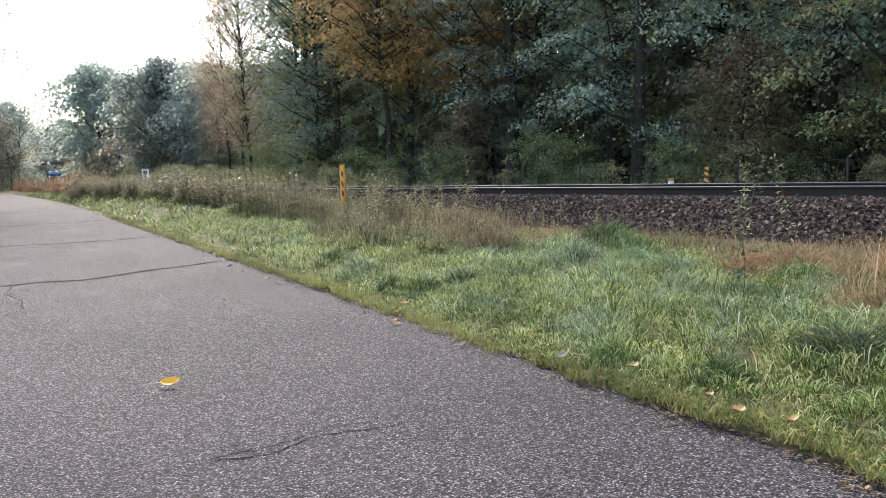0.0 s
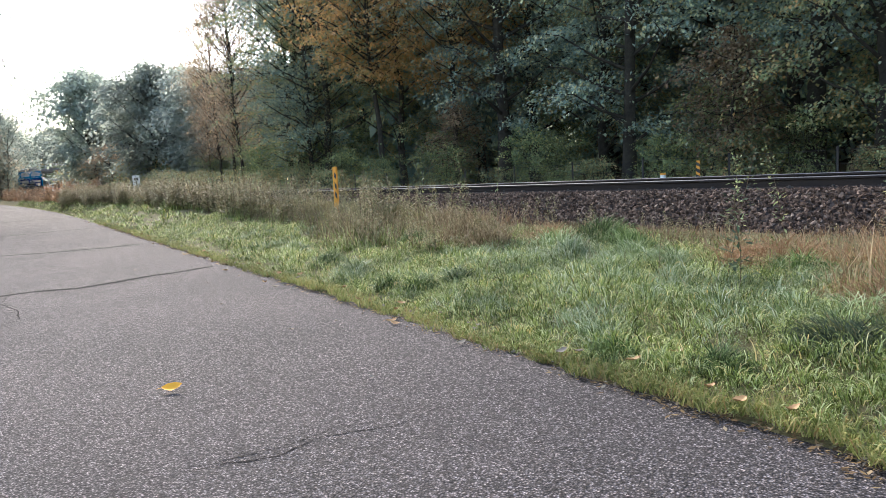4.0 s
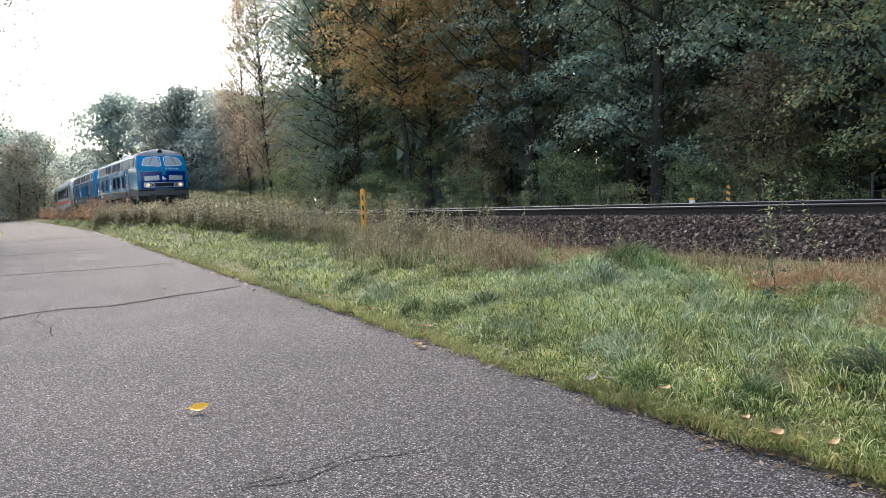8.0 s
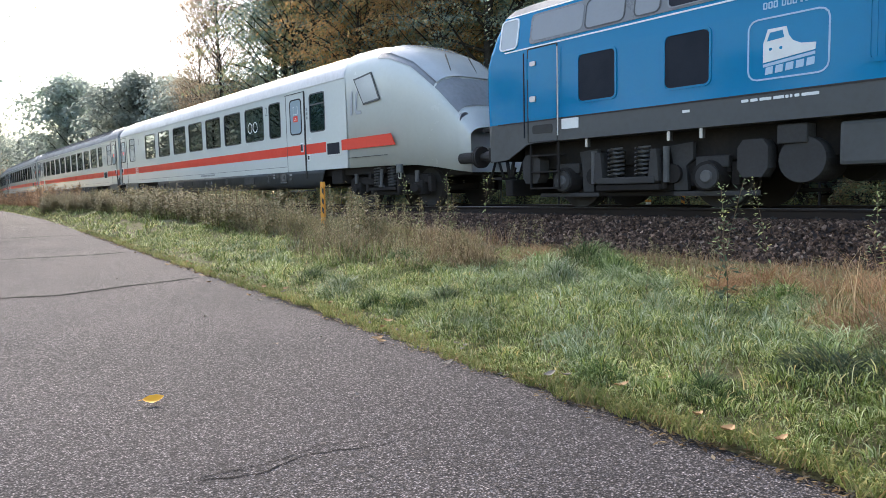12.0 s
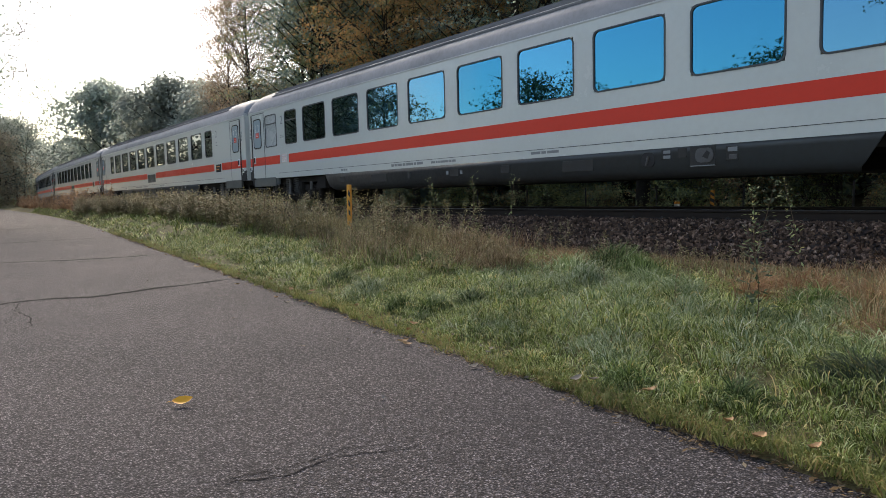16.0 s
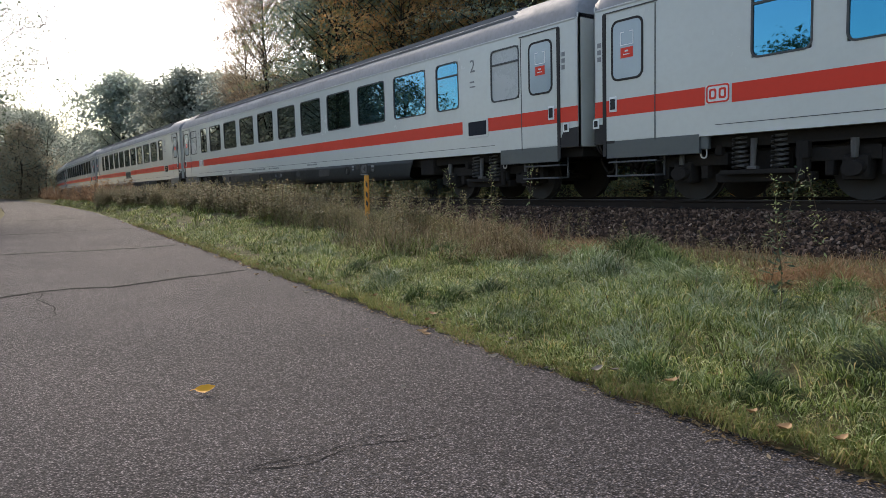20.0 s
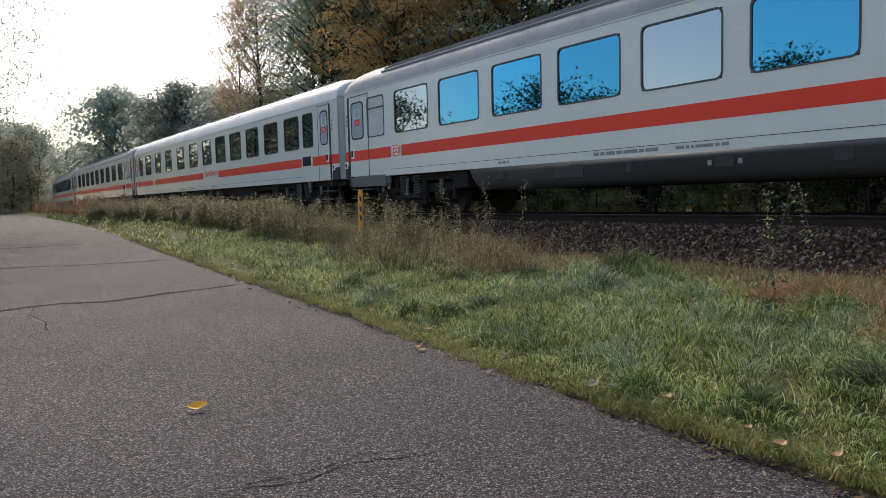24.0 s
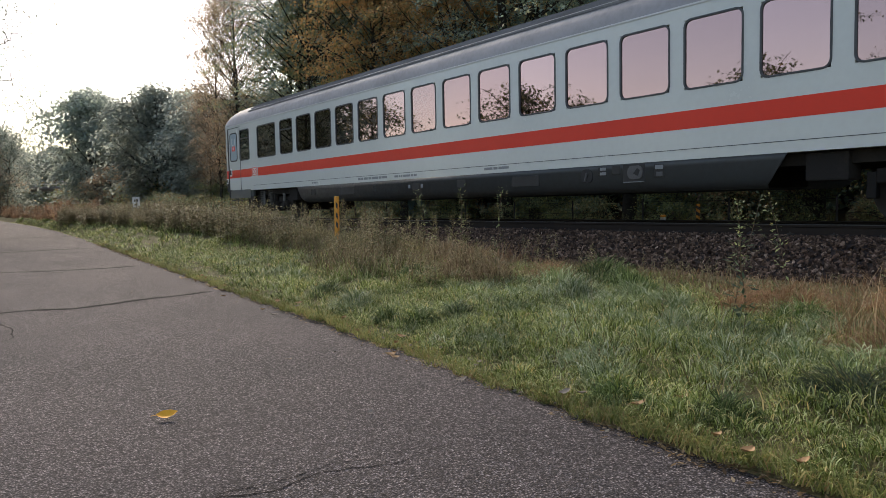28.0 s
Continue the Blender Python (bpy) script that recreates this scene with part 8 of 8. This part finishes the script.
def build_weeds():
    rnd = random.Random(31)
    rng = np.random.default_rng(31)
    stocks = [weed_plant(rnd, rng, rnd.uniform(0.7, 1.0), rnd.randint(84, 104), rnd.uniform(0.065, 0.095), rnd.randint(10, 20)) for _ in range(8)]

    def scatter(name, label, spots, mat):
        s_all, l_all = [], []
        for x, y, k in spots:
            st, lf = rnd.choice(stocks)
            a = rnd.uniform(0, 6.28)
            w = k * min(max(-x / 14, 1.0), 1.5)
            r = np.array([[math.cos(a) * w, -math.sin(a) * w, 0], [math.sin(a) * w, math.cos(a) * w, 0], [0, 0, k]])
            o = np.array([x, y, ground_z(x, y) - 0.02])
            s_all.append(st @ r.T + o)
            l_all.append(lf @ r.T + o)
        ob = tagged(new(name, quads_mesh(name, np.concatenate(l_all), mat)), label, "weeds", kind="stuff")
        st = part_mesh("stalks", quads_mesh("stalks", np.concatenate(s_all), STALK), ob)
        st["kind"] = "stuff"

    spots = []
    for i in range(1650):
        x = -6.5 - rnd.random() ** 1.5 * 42
        f, c = weed_front(x), TRACK_Y + bend(x)[0] - 2.5
        y = f - 0.35 + (max(c, f + 0.6) - f) * rnd.random() ** 1.7
        clump = 0.5 + 0.5 * math.sin(x * 1.9 + math.sin(y * 2)) * math.sin(y * 1.7 + x * 0.6)
        if y < 6.85 and abs(x * 6.82 + y * 12.12) / 13.9 < 0.4 and x > -13:
            if rnd.random() < 0.8:
                spots.append((x, y, rnd.uniform(0.4, 0.62)))
            continue
        if rnd.random() < (0.3 if x > -9.5 else 1.0) * (0.45 + 0.75 * clump):
            spots.append((x, y, rnd.uniform(0.65, 1.1) * (0.55 if x > -9.5 else 0.75 + 0.35 * clump if x > -14 else 0.8 + 0.25 * clump)))
    scatter("tall_weeds", "belt of tall green and brown weeds along the line", spots, WEED_LEAF)
    spots = []
    for i in range(340):
        x = -40 - rnd.random() * 90
        f, c = weed_front(x), TRACK_Y + bend(x)[0] - 2.5
        y = f + (max(c, f + 0.8) - f) * rnd.random()
        spots.append((x, y, rnd.uniform(1.0, 1.6)))
    scatter("far_weeds", "far belt of brown weeds along the line", spots, RUST_GRASS)
    spots = [(-1.6 - rnd.random() * 5, 0, rnd.uniform(0.22, 0.42)) for _ in range(80)]
    spots = [(x, weed_front(x) + rnd.random() * 2.6, k) for x, _, k in spots]
    scatter("low_weeds", "low weeds among the dry grass", spots, WEED_LEAF)
    spots = []
    for i in range(260):
        x = -4 - rnd.random() * 40
        spots.append((x, TRACK_Y + bend(x)[0] + 2.6 + rnd.random() * 2.6, rnd.uniform(0.4, 0.9)))
    scatter("far_side_weeds", "weeds beyond the rails", spots, LEAF_BUSH)
    # single plants that stand out
    for x, y, top, lab in ((-2.72, 4.75, 1.0, "single tall weed with drooping leaves in the verge"), (-2.45, 4.55, 0.75, "single tall weed with drooping leaves in the verge"), (-9.6, 7.3, 1.2, "pale flowering weed stalk before the ballast"), (-8.9, 7.4, 1.25, "pale flowering weed stalk before the ballast"), (-8.2, 7.45, 1.2, "pale flowering weed stalk before the ballast"), (-4.15, 7.6, 0.95, "thin yellowish weed at the ballast"), (-3.6, 7.55, 1.0, "thin yellowish weed at the ballast"), (-2.55, 7.5, 0.9, "dry forked weed at the ballast")):
        p = thing("weed", lab, "weed", "single weeds of the verge", m=pose(x, y, ground_z(x, y) - 0.02, 0, 0, rnd.uniform(0, 360)))
        st, lf = weed_plant(rnd, rng, top, 52, 0.07, 22)
        part_mesh("stalk", quads_mesh("stalk", st, STALK), p)["kind"] = "stuff"
        lv = part_mesh("foliage", quads_mesh("foliage", lf, LEAF_DARK if y < 5 else LEAF_BUSH), p)
        lv["kind"] = "stuff"
    # clumps that stand out of the verge: dark blades for a hollow's shade, dewy and dry hummocks
    dark, dew, dry, rusty = ("clump of darkened grass for a shaded hollow in the verge", LEAF_DARK), ("pale arching tuft of dewy grass in the verge", DEW_GRASS), ("hummock of bent dry grass in the verge", DRY_GRASS), ("hummock of rusty dry grass in the verge", RUST_GRASS)
    green = ("dark green grass tuft in the verge", TUFT_GREEN)
    mixed_weed = ("hummock of tangled green and brown stems", WEED_LEAF)
    for x, y, n, r, dome, hh, wide, (lab, mat) in (
            (-1.46, 3.72, 900, 0.26, 0.06, 0.2, 0.004, dark), (-1.3, 3.95, 500, 0.2, 0.06, 0.18, 0.004, dark),
            (-6.3, 3.75, 420, 0.2, 0.1, 0.26, 0.0036, dew), (-6.0, 3.5, 300, 0.16, 0.06, 0.22, 0.0034, dew),
            (-5.34, 3.5, 420, 0.13, 0.08, 0.2, 0.0036, green), (-4.98, 3.6, 420, 0.14, 0.08, 0.2, 0.0036, green), (-4.85, 3.95, 420, 0.15, 0.08, 0.2, 0.0036, green), (-7.4, 4.0, 420, 0.2, 0.08, 0.18, 0.004, green), (-2.35, 3.02, 460, 0.15, 0.06, 0.14, 0.003, green), (-1.75, 3.05, 420, 0.14, 0.07, 0.16, 0.003, green), (-5.3, 6.5, 700, 0.4, 0.2, 0.3, 0.0038, green), (-4.6, 6.1, 600, 0.32, 0.16, 0.26, 0.0036, green), (-7.6, 5.5, 500, 0.3, 0.12, 0.2, 0.004, green), (-2.5, 5.5, 400, 0.25, 0.12, 0.2, 0.0034, green),
            (-5.3, 5.75, 600, 0.3, 0.16, 0.28, 0.0036, dew), (-4.6, 5.2, 600, 0.28, 0.14, 0.26, 0.0034, dew), (-4.1, 5.5, 500, 0.26, 0.12, 0.24, 0.0034, dew), (-3.5, 5.2, 420, 0.24, 0.1, 0.22, 0.0032, dew),
            (-6.9, 5.75, 650, 0.4, 0.22, 0.38, 0.0036, dry), (-6.2, 5.6, 600, 0.34, 0.18, 0.36, 0.0034, dry), (-7.6, 6.5, 600, 0.42, 0.25, 0.42, 0.004, dry), (-5.8, 6.2, 420, 0.3, 0.14, 0.3, 0.0034, rusty), (-8.8, 7.0, 600, 0.45, 0.25, 0.42, 0.0042, dry),
            (-3.0, 5.35, 260, 0.12, 0.1, 0.42, 0.0032, rusty), (-3.0, 6.3, 500, 0.45, 0.1, 0.3, 0.0032, rusty), (-2.2, 6.1, 420, 0.4, 0.1, 0.32, 0.0032, rusty),
            (-1.78, 5.0, 150, 0.3, 0.06, 0.62, 0.003, ("tuft of tall straw in the verge", DRY_GRASS)), (-1.6, 5.3, 150, 0.3, 0.06, 0.66, 0.003, ("tuft of rusty straw in the verge", RUST_GRASS)), (-1.5, 4.6, 420, 0.34, 0.12, 0.34, 0.0032, rusty), (-1.3, 4.25, 300, 0.26, 0.1, 0.28, 0.0032, dry), (-1.55, 4.2, 300, 0.22, 0.1, 0.24, 0.0032, dew),
            (-12.6, 6.7, 700, 0.5, 0.32, 0.42, 0.005, mixed_weed), (-11.7, 6.85, 700, 0.45, 0.28, 0.4, 0.005, mixed_weed), (-13.8, 6.9, 600, 0.55, 0.35, 0.45, 0.0055, mixed_weed), (-10.6, 7.2, 600, 0.45, 0.25, 0.36, 0.005, mixed_weed), (-9.7, 7.1, 500, 0.4, 0.2, 0.32, 0.0045, mixed_weed)):
        q = hummocks(rng, np.array([x]), np.array([y]), np.array([1.0]), n, hh * 0.8, wide * 0.85, dome, r, 0.5, 0.35 if hh > 0.6 else 0.9)
        tagged(new("grass_tuft", blades_mesh("grass_tuft", [q], mat)), lab, "grass tuft", "grass tufts of the verge", "stuff")


def leaf_mesh(name, length, width, curl, mat, seed):
    """A single fallen leaf: a pointed oval, folded on its midrib and curled at the ends."""
    rnd = random.Random(seed)
    verts, faces = [], []
    n = 9
    for i in range(n):
        t = i / (n - 1)
        w = width / 2 * math.sin(math.pi * min(t * 0.97 + 0.02, 1)) ** 0.75 * (1 - 0.25 * t)
        z = curl * ((t - 0.5) * 2) ** 2 + 0.004
        for k in (-1, -0.5, 0, 0.5, 1):
            verts.append(((t - 0.5) * length, k * w, z + abs(k) * w * 0.5 * curl / 0.02 + rnd.uniform(-1, 1) * 0.002))
    for i in range(n - 1):
        for k in range(4):
            a = i * 5 + k
            faces.append((a, a + 5, a + 6, a + 1))
    base = len(verts)
    for i in range(4):
        x = -length / 2 - length * 0.3 * i / 3
        for dy in (-0.0016, 0.0016):
            verts.append((x, dy + 0.004 * i, curl + 0.004 - 0.004 * i))
    for i in range(3):
        a = base + 2 * i
        faces.append((a, a + 1, a + 3, a + 2))
    return mesh_of(name, verts, faces, (mat,), True)


def build_fallen_leaves():
    rnd = random.Random(41)
    PALE = worn("pale_dead_leaf", (0.24, 0.2, 0.155), 0.7, 0, (0.12, 0.09, 0.06), 0.6, 20)
    yellow = tagged(new("fallen_leaf", leaf_mesh("leaf", 0.105, 0.075, 0.022, FALLEN_YELLOW, 1)), "bright yellow fallen leaf lying on the asphalt", "leaf", "fallen leaves")
    yellow.matrix_basis = pose(-3.72, 1.05, 0.016, 24, -6, 62)
    brown = [leaf_mesh("leaf", 0.078, 0.06, 0.016, FALLEN_BROWN, 2), leaf_mesh("leaf", 0.06, 0.045, 0.02, FALLEN_BROWN, 3), leaf_mesh("leaf", 0.04, 0.028, 0.012, PALE, 4), leaf_mesh("leaf", 0.07, 0.05, 0.016, PALE, 5)]

    def drop(k, x, y, dz=0.004, label="brown fallen leaf at the edge of the path"):
        z = (rise(x) if y < edge_y(x) else max(ground_z(x, y), 0) + 0.05) + dz
        ob = tagged(new("fallen_leaf", brown[k]), label, "leaf", "fallen leaves")
        ob.matrix_basis = pose(x, y, z, rnd.uniform(-14, 14), rnd.uniform(-14, 14), rnd.uniform(0, 360))

    for x, y, k in ((-2.12, 2.87, 0), (-2.01, 3.09, 0), (-1.42, 2.62, 0), (-1.22, 2.66, 1), (-4.2, 2.77, 0), (-4.25, 2.83, 1), (-4.1, 2.74, 0), (-4.32, 2.9, 1), (-1.6, 2.7, 1)):
        drop(k, x, y)
    for x, y in ((-2.48, 2.85), (-2.55, 2.8), (-6.3, 3.0), (-6.6, 2.95)):
        drop(3, x, y, label="pale grey dead leaf at the edge of the path")
    for x, y in ((-4.58, 2.15), (-4.56, 2.51), (-6.1, 2.2), (-9.8, 2.4), (-12.5, 2.9), (-13.2, 1.8), (-19, 3.2), (-3.1, 1.9), (-7.6, 2.6)):
        drop(2, x, y, label="small pale leaf on the asphalt")
    for i in range(80):
        x = -3.2 - rnd.random() ** 1.3 * 34
        y = edge_y(x) + rnd.gauss(0.02, 0.12)
        k = rnd.choice((0, 1, 2, 2, 3))
        drop(k, x, y, label="brown fallen leaf at the edge of the path" if k < 2 else "pale dead leaf at the edge of the path")


build_wood()
build_grass()
build_litter()
build_dry_grass()
build_weeds()
build_fallen_leaves()


motions()
